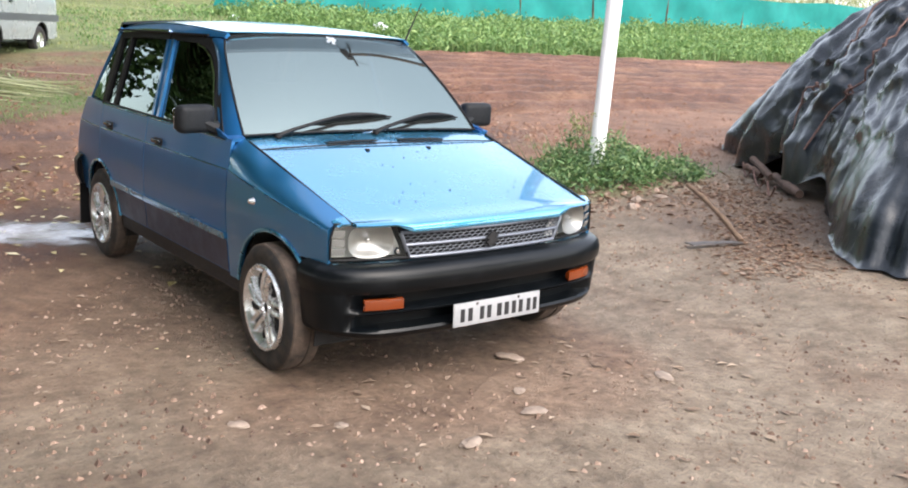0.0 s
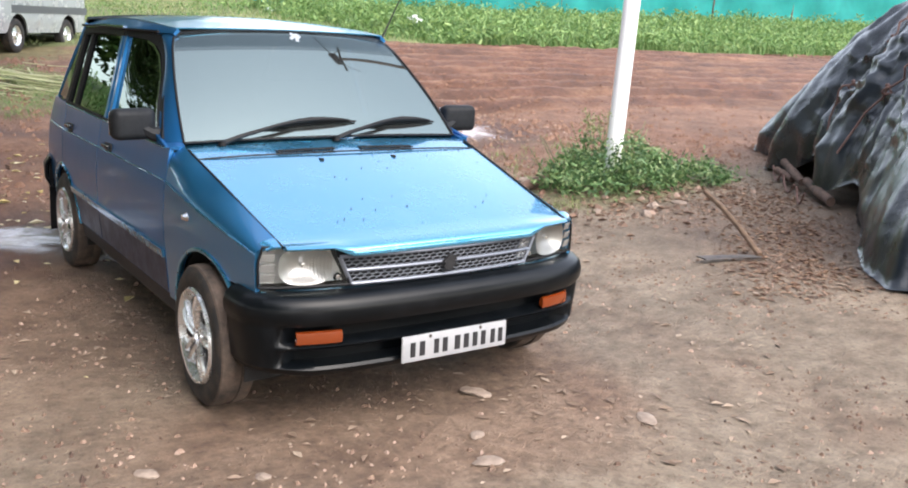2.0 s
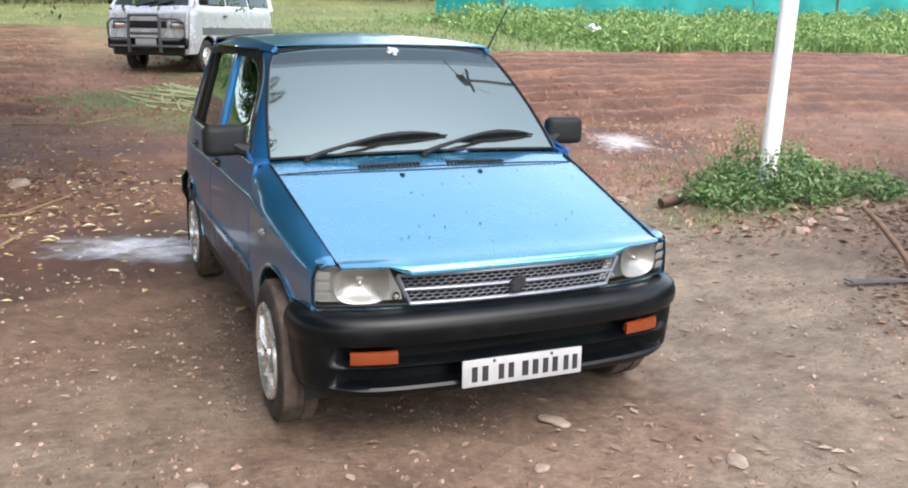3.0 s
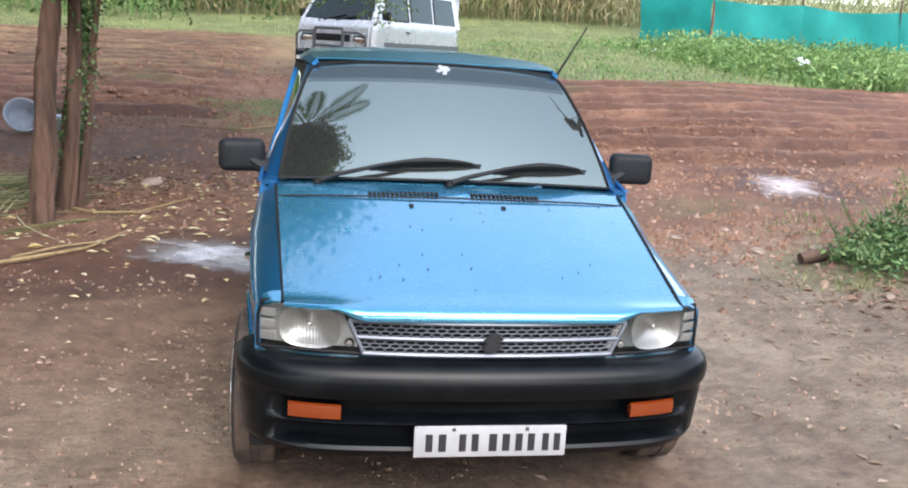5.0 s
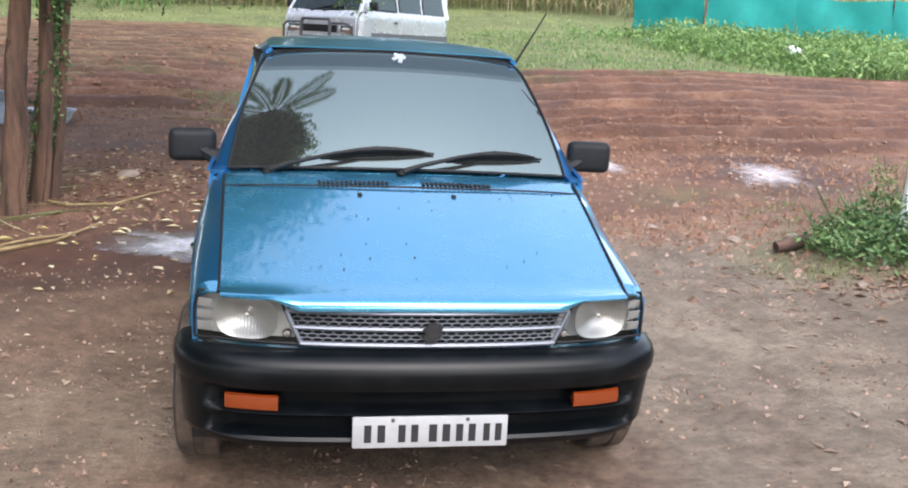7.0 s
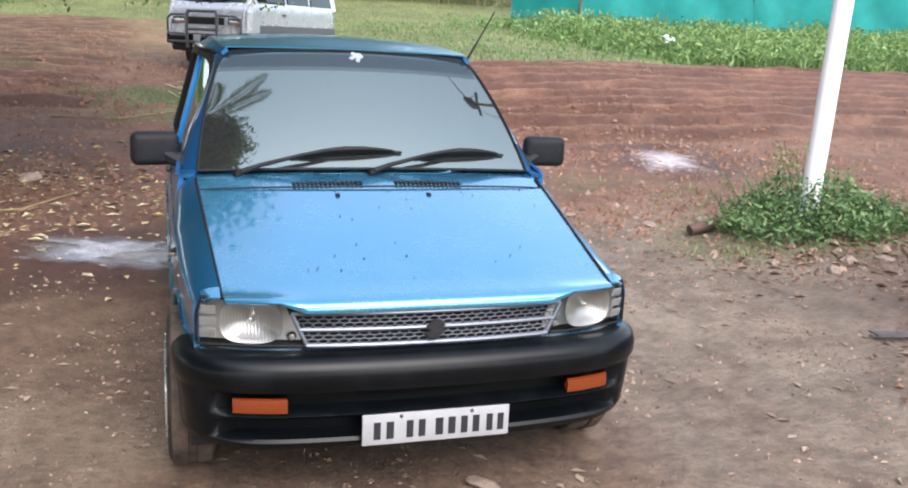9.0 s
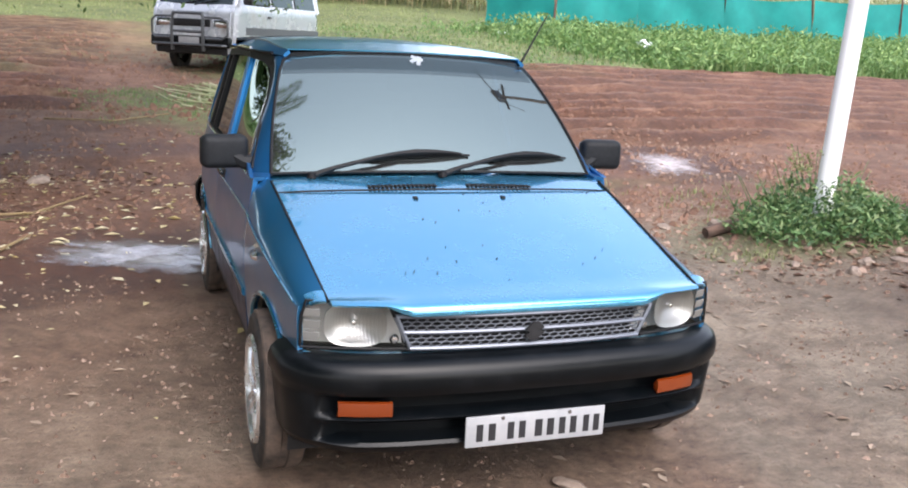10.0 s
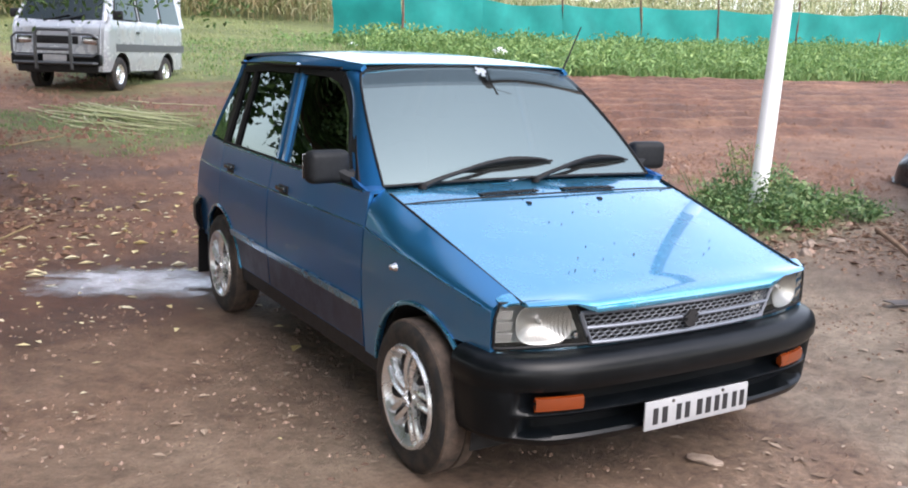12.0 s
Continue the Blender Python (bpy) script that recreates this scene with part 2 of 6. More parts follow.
GRASS = leafy("grass_blades", (0.072, 0.150, 0.036), (0.135, 0.245, 0.070), (0.25, 0.33, 0.13), 0.6, 0.35)
DRYGRASS = leafy("dry_grass", (0.135, 0.185, 0.055), (0.22, 0.255, 0.10), (0.35, 0.33, 0.17))
WEED = leafy("weed_leaves", (0.042, 0.098, 0.034), (0.105, 0.205, 0.066), (0.27, 0.35, 0.15))
FIELDWEED = leafy("field_weed_leaves", (0.075, 0.150, 0.040), (0.145, 0.255, 0.072), (0.28, 0.38, 0.13), 0.55, 0.3)
LEAF = leafy("tree_leaves", (0.035, 0.075, 0.018), (0.06, 0.12, 0.03), (0.11, 0.17, 0.045))
CROP = leafy("maize_leaves", (0.12, 0.15, 0.05), (0.24, 0.22, 0.10), (0.36, 0.28, 0.16))
FODDER = leafy("cut_fodder", (0.12, 0.16, 0.055), (0.30, 0.32, 0.15), (0.48, 0.44, 0.27))
PALESTALK = leafy("pale_cut_stalks", (0.30, 0.34, 0.14), (0.46, 0.47, 0.25), (0.58, 0.56, 0.36), 0.6, 0.1)
FALLEN = leafy("yellow_leaves", (0.50, 0.40, 0.16), (0.62, 0.53, 0.30), (0.68, 0.62, 0.45), 0.6, 0.1)
LITTER = leafy("leaf_litter", (0.085, 0.045, 0.030), (0.19, 0.110, 0.070), (0.32, 0.21, 0.14), 0.85, 0.05)
SCRAP = leafy("dry_scraps", (0.15, 0.10, 0.07), (0.25, 0.18, 0.13), (0.36, 0.28, 0.21), 0.85, 0.05)
PEBBLE = leafy("pebbles", (0.085, 0.048, 0.033), (0.20, 0.128, 0.090), (0.32, 0.225, 0.175), 0.85, 0.0)
BARK = grainy("tree_bark", (0.028, 0.017, 0.012), (0.175, 0.100, 0.068), 11.0, 0.9, 1.0, stretch=(1, 1, 0.16), distance=0.03)
PALEWOOD = grainy("weathered_handle", (0.09, 0.052, 0.03), (0.19, 0.118, 0.072), 14.0, 0.75, 0.3)
STONE = grainy("pale_stone", (0.17, 0.125, 0.095), (0.33, 0.26, 0.21), 16.0, 0.85, 0.5, distance=0.01)
STRAW = grainy("dry_stalks", (0.17, 0.115, 0.055), (0.32, 0.235, 0.12), 14.0, 0.85, 0.3)
DEADWOOD = grainy("dead_wood", (0.05, 0.032, 0.024), (0.15, 0.09, 0.065), 18.0, 0.9, 0.6, stretch=(0.3, 1, 1))
IRON = grainy("worn_iron", (0.05, 0.042, 0.038), (0.13, 0.11, 0.098), 25.0, 0.55, 0.2, metal=0.5)
ROPE = grainy("old_rope", (0.09, 0.048, 0.042), (0.24, 0.14, 0.115), 60.0, 0.9, 0.4)
WHITEPOLE = grainy("white_pole_paint", (0.56, 0.56, 0.55), (0.83, 0.83, 0.83), 16.0, 0.55, 0.1)
dusty(WHITEPOLE, (0.88, 0.88, 0.88), (0.66, 0.62, 0.57), 7.0, 0.58, 0.8)
ENAMEL = grainy("grey_plastic_tub", (0.24, 0.28, 0.34), (0.36, 0.40, 0.46), 8.0, 0.4, 0.05)
WHITEPLAST = grainy("white_bucket_plastic", (0.36, 0.40, 0.42), (0.50, 0.53, 0.55), 8.0, 0.45, 0.05)

TARP = material("black_tarpaulin", (0.022, 0.024, 0.028), 0.34)
tn = noise_node(TARP, 2.2, 4.0, 0.55)
tr_ = ramp(TARP, tn, "Fac", [(0.30, (0.005, 0.007, 0.010)), (0.55, (0.012, 0.016, 0.021)), (0.78, (0.030, 0.038, 0.047))])
to_color(TARP, (tr_, 0))
tw = noise_node(TARP, 4.5, 6.0, 0.6)
tw.noise_type = "RIDGED_MULTIFRACTAL"
tv = noise_node(TARP, 14.0, 6.0, 0.6)
tb = node(TARP, "ShaderNodeMath")
tb.operation = "MULTIPLY_ADD"
tb.inputs[1].default_value = 0.35
wire(TARP, tv, "Fac", tb, 0)
wire(TARP, tw, "Fac", tb, 2)
bump(TARP, tb, "Value", 0.8, 0.03)
tg = node(TARP, "ShaderNodeMapRange")
tg.inputs["To Min"].default_value, tg.inputs["To Max"].default_value = 0.22, 0.34
wire(TARP, tn, "Fac", tg, "Value")
wire(TARP, tg, "Result", bsdf(TARP), "Roughness")
bsdf(TARP).inputs["Specular IOR Level"].default_value = 0.42
bsdf(TARP).inputs["Coat Weight"].default_value = 0.2
bsdf(TARP).inputs["Coat Roughness"].default_value = 0.22

NET = material("teal_shade_net", (0.004, 0.20, 0.172), 0.7)
nn = noise_node(NET, 1.6, 6.0, 0.6)
to_color(NET, (ramp(NET, nn, "Fac", [(0.3, (0.004, 0.205, 0.185)), (0.7, (0.012, 0.33, 0.30))]), 0))
tl = node(NET, "ShaderNodeBsdfTranslucent", Color=(0.008, 0.38, 0.34, 1))
mx = node(NET, "ShaderNodeMixShader", Fac=0.4)
wire(NET, bsdf(NET), "BSDF", mx, 1)
wire(NET, tl, "BSDF", mx, 2)
wire(NET, mx, "Shader", NET.node_tree.nodes["Material Output"], "Surface")

VANPAINT = material("silver_van_paint", (0.36, 0.38, 0.41), 0.3, 0.35)
dusty(VANPAINT, (0.45, 0.475, 0.51), (0.36, 0.34, 0.31), 3.0, 0.5, 0.8, 0.25, 0.5)
bsdf(VANPAINT).inputs["Coat Weight"].default_value = 0.6
BARGREY = material("bull_bar_steel", (0.10, 0.105, 0.11), 0.35, 0.6)
VANGREY = material("grey_van_stripe", (0.075, 0.080, 0.088), 0.4)


# ---- builders ----
def mesh_part(name, verts, faces, mat, parent=None, label="", smooth=True, sharp=38):
    me = bpy.data.meshes.new(name)
    me.from_pydata([tuple(v) for v in verts], [], faces)
    me.materials.append(mat)
    if smooth:
        me.polygons.foreach_set("use_smooth", [True] * len(me.polygons))
        me.set_sharp_from_angle(angle=radians(sharp))
    ob = new(name, me)
    ob.parent = parent
    if label:
        ob["label"] = label
    return ob


def part(name, bm, mat, parent=None, label="", smooth=True, sharp=38):
    me = bpy.data.meshes.new(name)
    bmesh.ops.recalc_face_normals(bm, faces=bm.faces)
    bm.to_mesh(me)
    bm.free()
    me.materials.append(mat)
    if smooth:
        me.polygons.foreach_set("use_smooth", [True] * len(me.polygons))
        me.set_sharp_from_angle(angle=radians(sharp))
    ob = new(name, me)
    ob.parent = parent
    if label:
        ob["label"] = label
    return ob


def thing(name, label, category, m=None, group="", kind=""):
    ob = tagged(new(name), label, category, group, kind)
    if m is not None:
        ob.matrix_world = m
    return ob


def join(*shapes):
    verts, faces = [], []
    for v, f in shapes:
        o = len(verts)
        verts += [tuple(q) for q in v]
        faces += [tuple(i + o for i in q) for q in f]
    return verts, faces


def moved(shape, m):
    v, f = shape
    return [tuple(m @ Vector(q)) for q in v], f


def slab(pts, thick, close_u=False):
    """A sheet through a grid of points (rows of Vectors) with a back and edges; thick goes against the sheet's normal."""
    a = np.array([[tuple(p) for p in row] for row in pts], float)
    nu, nv = a.shape[:2]
    du, dv = np.gradient(a, axis=0), np.gradient(a, axis=1)
    n = np.cross(du, dv)
    n /= np.maximum(np.linalg.norm(n, axis=2, keepdims=True), 1e-9)
    b = a - n * thick
    verts = list(map(tuple, a.reshape(-1, 3))) + list(map(tuple, b.reshape(-1, 3)))
    o = nu * nv
    idx = lambda i, j: i * nv + j
    faces = []
    for i in range(nu - 1):
        for j in range(nv - 1):
            q = (idx(i, j), idx(i + 1, j), idx(i + 1, j + 1), idx(i, j + 1))
            faces.append(q)
            faces.append(tuple(o + w for w in reversed(q)))
    ring = [idx(i, 0) for i in range(nu)] + [idx(nu - 1, j) for j in range(1, nv)]
    ring += [idx(i, nv - 1) for i in range(nu - 2, -1, -1)] + [idx(0, j) for j in range(nv - 2, 0, -1)]
    for p, q in zip(ring, ring[1:] + ring[:1]):
        faces.append((q, p, o + p, o + q))
    return verts, faces


def tube(points, radii, n=8, flat=1.0, cap=True):
    """A swept round rod through points. flat squeezes it upright."""
    pts = [Vector(p) for p in points]
    if isinstance(radii, (int, float)):
        radii = [radii] * len(pts)
    verts, faces = [], []
    side = None
    for i, p in enumerate(pts):
        d = (pts[min(i + 1, len(pts) - 1)] - pts[max(i - 1, 0)]).normalized()
        if side is None:
            side = d.cross(Vector((0, 0, 1)))
            if side.length < 0.1:
                side = d.cross(Vector((0, 1, 0)))
        side = (side - d * side.dot(d)).normalized()
        up = side.cross(d)
        for k in range(n):
            a = 2 * math.pi * k / n
            verts.append(p + radii[i] * (math.cos(a) * side + math.sin(a) * flat * up))
    for i in range(len(pts) - 1):
        for k in range(n):
            faces.append((i * n + k, i * n + (k + 1) % n, (i + 1) * n + (k + 1) % n, (i + 1) * n + k))
    if cap:
        faces.append(tuple(range(n))[::-1])
        faces.append(tuple(range((len(pts) - 1) * n, len(pts) * n)))
    return verts, faces


def lathe(profile, n=32, axis="x", closed=False):
    """A turned shape: profile of (radius, along) pairs round the axis."""
    verts, faces = [], []
    m = len(profile)
    for k in range(n):
        a = 2 * math.pi * k / n
        for r, h in profile:
            c_, s_ = r * math.cos(a), r * math.sin(a)
            verts.append((h, c_, s_) if axis == "x" else (c_, s_, h))
    for k in range(n):
        for j in range(m - (0 if closed else 1)):
            a, b = k * m + j, k * m + (j + 1) % m
            c_, d = ((k + 1) % n) * m + (j + 1) % m, ((k + 1) % n) * m + j
            faces.append((a, b, c_, d))
    return verts, faces


def box(cx, cy, cz, sx, sy, sz, bevel=0.0, seg=2):
    bm = bmesh.new()
    bmesh.ops.create_cube(bm, size=1.0)
    for v in bm.verts:
        v.co = Vector((cx + v.co.x * sx, cy + v.co.y * sy, cz + v.co.z * sz))
    if bevel:
        bmesh.ops.bevel(bm, geom=list(bm.edges), offset=bevel, segments=seg, profile=0.5, affect="EDGES")
    bm.verts.index_update()
    out = [tuple(v.co) for v in bm.verts], [tuple(v.index for v in f.verts) for f in bm.faces]
    bm.free()
    return out


def lerp(a, b, t):
    return a + (b - a) * t


def smooth(a, b, x):
    t = min(1.0, max(0.0, (x - a) / (b - a)))
    return t * t * (3 - 2 * t)


def span(a, b, n):
    return [lerp(a, b, i / (n - 1)) for i in range(n)]


def shape_part(name, shape, mat, parent=None, label="", sharp=38):
    return mesh_part(name, shape[0], shape[1], mat, parent, label, True, sharp)


# ---- ground ----
HEIGHTS = ((-50, 0), (3, 0), (5, 0.09), (8, 0.29), (12, 0.58), (16, 0.86), (20, 1.15), (25, 1.5), (40, 3.2), (80, 6.5), (400, 20))


def ground_z(x, y):
    """The lie of the land: flat round the car, rising gently behind it and to its side."""
    h = float(np.interp(y, [p[0] for p in HEIGHTS], [p[1] for p in HEIGHTS]))
    h += 0.03 * min(40.0, max(0.0, x - 17)) * smooth(12, 20, y)
    if x > 1:
        return h + 0.05 * (min(x, 6) - 1)
    return h - 0.03 * max(0.0, min(-x, 6) - 1.2)


def blob(x, y, cx, cy, rx, ry, soft=0.35):
    d = math.hypot((x - cx) / rx, (y - cy) / ry) + 0.35 * noise.noise((x * 1.3, y * 1.3, 4.0))
    return 1 - smooth(1 - soft, 1 + soft, d)


def field(x, y):
    """How far the ploughed field reaches."""
    w = 0.5 * noise.noise((x * 0.3, y * 0.3, 2))
    right = smooth(1.8, 3.6, x + w) * (1 - smooth(13.6, 14.1, y + 0.3 * w))
    left = (1 - smooth(-2.2, -0.8, x + w)) * smooth(8.6, 9.8, y) * (1 - smooth(23.0, 23.8, y + w))
    return smooth(5.8, 7.4, y + w - 0.25 * max(0, -x - 1)) * max(right, left)


def relief(x, y):
    z = 0.014 * noise.noise((x * 0.9, y * 0.9, 0)) + 0.006 * noise.noise((x * 4, y * 4, 1)) + 0.003 * noise.noise((x * 13, y * 13, 2))
    f = field(x, y)
    if f > 0:
        wob = 0.35 * noise.noise((x * 0.25, y * 0.25, 7))
        row = math.sin((y + 0.06 * x + wob) * 2 * math.pi / 0.78)
        row = row if row > 0 else row * 0.6 - 0.4 * row * row
        z += f * (0.105 * row + 0.035 * noise.noise((x * 2.2, y * 3.5, 3)) + 0.02 * noise.noise((x * 7, y * 7, 5)))
    z += 0.09 * blob(x, y, -1.9, 5.4, 0.7, 0.5) * 0.6 - 0.05 * blob(x, y, -1.2, 5.9, 0.9, 0.5)
    z += 0.06 * blob(x, y, 3.7, 3.0, 0.7, 0.45)
    z += 0.03 * blob(x, y, 3.3, 4.2, 1.3, 1.2) * noise.noise((x * 3, y * 3, 9))
    return z * (1 - smooth(40, 80, abs(y)))


def surface(x, y):
    return ground_z(x, y) + relief(x, y)


def axis_steps(parts):
    out = []
    for a, b, d in parts:
        n = max(1, round((b - a) / d))
        out += [a + (b - a) * i / n for i in range(n)]
    return out + [parts[-1][1]]


gx = axis_steps([(-400, -60, 60), (-60, -14, 4), (-14, -5, 0.35), (-5, 7, 0.06), (7, 14, 0.16), (14, 40, 0.8), (40, 80, 6), (80, 400, 60)])
gy = axis_steps([(-400, -60, 60), (-60, -8, 4), (-8, -2.4, 0.25), (-2.4, 7, 0.06), (7, 14.6, 0.09), (14.6, 24, 0.11), (24, 30, 0.4), (30, 60, 3), (60, 400, 40)])
gv, gf, red_v, green_v, wet_shade_v = [], [], [], [], []
for y in gy:
    for x in gx:
        gv.append((x, y, surface(x, y)))
        w = noise.noise((x * 0.5, y * 0.5, 3)) + 0.5 * noise.noise((x * 1.7, y * 1.7, 8))
        red_v.append(min(1, 0.92 * smooth(2.6, 4.4, y + 0.9 * w + (0.9 if x < -0.8 else 0.15 * max(0, x - 2))) + 0.25 * smooth(0.1, 0.6, w) + 0.45 * blob(x, y, -0.1, 0.1, 1.0, 0.6) + 0.55 * blob(x, y, -1.8, 2.4, 1.4, 1.6, 0.5)))
        g = smooth(13.7, 14.4, y + 0.3 * w) * (0.25 + 0.75 * max(smooth(23.0, 24.0, y + w), smooth(-0.6, 1.6, x + w + 0.1 * (y - 14))))
        g = max(g, 0.8 * blob(x, y, 0.1, 9.6, 1.5, 1.6) * smooth(-0.35, 0.2, w + 0.25))
        g = max(g, 0.45 * blob(x, y, 3.6, 4.2, 1.3, 1.0) * smooth(-0.1, 0.4, w))
        g = max(g, 0.6 * blob(x, y, 3.8, 3.0, 1.2, 0.6))
        g = max(g, 0.55 * blob(x, y, 0.5, 13, 6, 1.2) * smooth(-0.2, 0.4, w), 0.45 * blob(x, y, -1.0, 9.3, 1.2, 0.7) * smooth(-0.2, 0.3, w))
        green_v.append(g)
        # wet soil round the puddles, and a slightly darker strip beside the car
        wet_shade = max(blob(x, y, -1.0, 3.2, 1.3, 0.75), blob(x, y, 4.0, 5.6, 1.0, 0.8), 0.9 * blob(x, y, -1.4, 6.9, 2.0, 0.35), 0.1 * blob(x, y, -0.75, 1.6, 0.5, 1.6))
        wet_shade = max(wet_shade, 0.10 * blob(x, y, -1.7, 5.0, 1.8, 2.6), 0.6 * blob(x, y, -1.3, 5.8, 1.0, 0.45), 0.8 * blob(x, y, -4.0, 7.6, 1.2, 0.6), 0.5 * blob(x, y, 1.6, 4.8, 1.2, 0.8))
        f = field(x, y)
        if f > 0:
            # shade painted as dark lines on the near slope below each furrow crest
            row = math.sin((y + 0.06 * x + 0.35 * noise.noise((x * 0.25, y * 0.25, 7))) * 2 * math.pi / 0.78 - 1.9)
            wet_shade = max(wet_shade, f * smooth(-0.45, -0.9, row) * 1.6 * smooth(-0.6, 0.1, noise.noise((x * 0.6, y * 1.5, 4))))
        # darker soil by the tarpaulin, over the left field and the left yard
        wet_shade = max(wet_shade, 0.6 * blob(x, y, 3.7, 1.1, 1.2, 1.1), 0.06 * smooth(0.6, -1.0, x + w) * smooth(4.5, 7.0, y) * (1 - smooth(23, 24, y)))
        wet_shade = max(wet_shade, 0.17 * blob(x, y, -2.2, 2.2, 1.3, 2.0, 0.6), 0.13 * smooth(-0.1, -1.3, x + 0.5 * w) * (1 - smooth(3.0, 4.5, y)) * smooth(-2.2, -0.6, y))
        wet_shade_v.append(wet_shade)
nx = len(gx)
gf = [(j * nx + i, j * nx + i + 1, (j + 1) * nx + i + 1, (j + 1) * nx + i) for j in range(len(gy) - 1) for i in range(nx - 1)]
ground = mesh_part("ground", gv, gf, SOIL, None, "", True, 80)
tagged(ground, "bare brown and red soil yard running into a ploughed field", "ground", kind="structure")
# the wet attribute also carries the painted furrow shade
for nm, vals in (("red", red_v), ("green", green_v), ("wet", wet_shade_v)):
    ground.data.attributes.new(nm, "FLOAT", "POINT").data.foreach_set("value", vals)


def puddle(name, label, cx, cy, rx, ry, turn, seed, mat, lift=0.012, rough=0.5):
    """A flat sheet of water with a ragged rim, lying on the ground."""
    rnd = random.Random(seed)
    n, rings = 56, 10
    verts, faces, cover = [], [], []
    rx, ry = rx * 1.3, ry * 1.3
    ca, sa = math.cos(radians(turn)), math.sin(radians(turn))
    rim = [1 + rough * (noise.noise((2.2 * math.cos(2 * math.pi * k / n), 2.2 * math.sin(2 * math.pi * k / n), seed)) + 0.5 * noise.noise((7 * math.cos(2 * math.pi * k / n), 7 * math.sin(2 * math.pi * k / n), seed))) for k in range(n)]
    for j in range(rings + 1):
        for k in range(n):
            a, r = 2 * math.pi * k / n, rim[k] * j / rings
            u, v = rx * r * math.cos(a), ry * r * math.sin(a)
            x, y = cx + ca * u - sa * v, cy + sa * u + ca * v
            verts.append((x, y, surface(x, y) + lift * (1 - 0.6 * (j / rings) ** 4)))
            cover.append(1.0 - j / rings)
    for j in range(rings):
        for k in range(n):
            faces.append((j * n + k, j * n + (k + 1) % n, (j + 1) * n + (k + 1) % n, (j + 1) * n + k))
    ob = mesh_part(name, verts, faces, mat, None, "", True, 80)
    ob.data.attributes.new("cover", "FLOAT", "POINT").data.foreach_set("value", cover)
    return tagged(ob, label, "puddle", kind="structure")


puddle("water_puddle", "shallow milky puddle of wash water on the soil", -0.98, 3.36, 0.56, 0.27, -24, 3, FOAM)
puddle("water_puddle", "patch of white soap foam drying on red soil", 3.98, 5.6, 0.30, 0.46, -18, 9, FOAM_WHITE)
puddle("water_puddle", "small patch of white soap foam on red soil", 2.55, 6.1, 0.16, 0.3, 10, 14, FOAM_WHITE)
puddle("water_puddle", "thin pale puddle beside the feeding place", -4.3, 7.4, 0.75, 0.2, 4, 25, FOAM)


# ---- the blue hatchback ----
def body_x(y, z):
    """Half-width of the body side at a length y (from the front) and a height z."""
    x = float(np.interp(z, [0.20, 0.30, 0.44, 0.47, 0.60, 0.735, 0.752, 0.87, 1.27, 1.33], [0.692, 0.704, 0.714, 0.719, 0.722, 0.714, 0.708, 0.688, 0.578, 0.548]))
    if y < 1.0:
        x -= 0.058 * ((1.0 - y) / 0.9) ** 1.9
    if y > 2.5:
        x -= 0.055 * ((y - 2.5) / 0.8) ** 2
    if y < 1.85 and z > 0.9:
        x -= 0.062 * smooth(0.9, 1.27, z) * smooth(1.85, 1.30, y)
    return x


def hood_z(y):
    return lerp(0.668, 0.872, (y - 0.13) / 0.77)


def hood_half(y):
    return lerp(0.592, 0.632, (y - 0.13) / 0.77)


def hood_crown(x, y):
    grow = smooth(-0.15, 0.70, y)
    return (0.020 * (1 - (x / hood_half(y)) ** 2) + 0.002 * (1 - smooth(0.04, 0.22, abs(x) - 0.33))) * grow


def nose_y(x):
    return 0.045 + 0.100 * (abs(x) / 0.66) ** 2.4


FRONT_AXLE, REAR_AXLE, WHEEL_R, ARCH_R = 0.535, 2.67, 0.254, 0.305


def arch(y, axle):
    d = abs(y - axle)
    return WHEEL_R + math.sqrt(ARCH_R ** 2 - d ** 2) if d < ARCH_R else 0.0


def side_point(s, y, z, out=0.0):
    return Vector((s * (body_x(y, z) + out), y, z))


def side_sheet(s, ys, low, high, rows, out=0.0, fn=None):
    """A body panel between two lines given as functions of y."""
    pts = []
    for y in ys:
        a, b = low(y), high(y)
        pts.append([(fn or side_point)(s, y, lerp(a, b, j / (rows - 1)), out) for j in range(rows)])
    if s > 0:
        pts = pts[::-1]
    return slab(pts[::-1], 0.016)


def fender_crease(y):
    return lerp(0.632, 0.748, (y - 0.158) / 0.772)


def fender_point(s, y, z, out=0.0):
    low = fender_crease(y)
    u = min(1.0, max(0.0, (z - low) / (hood_z(y) - low)))
    x = lerp(body_x(y, min(z, 0.86)) + out, hood_half(y) + 0.006, u ** lerp(1.6, 5.0, smooth(0.62, 0.93, y)))
    return Vector((s * x, y, z))


def tail_y(z):
    return float(np.interp(z, [0.3, 0.55, 0.78, 0.90], [3.25, 3.24, 3.15, 3.04]))


def quarter_point(s, y, z, out=0.0):
    yy = 2.666 + (y - 2.666) / 0.569 * (tail_y(z) - 2.666)
    return side_point(s, yy, z, out)


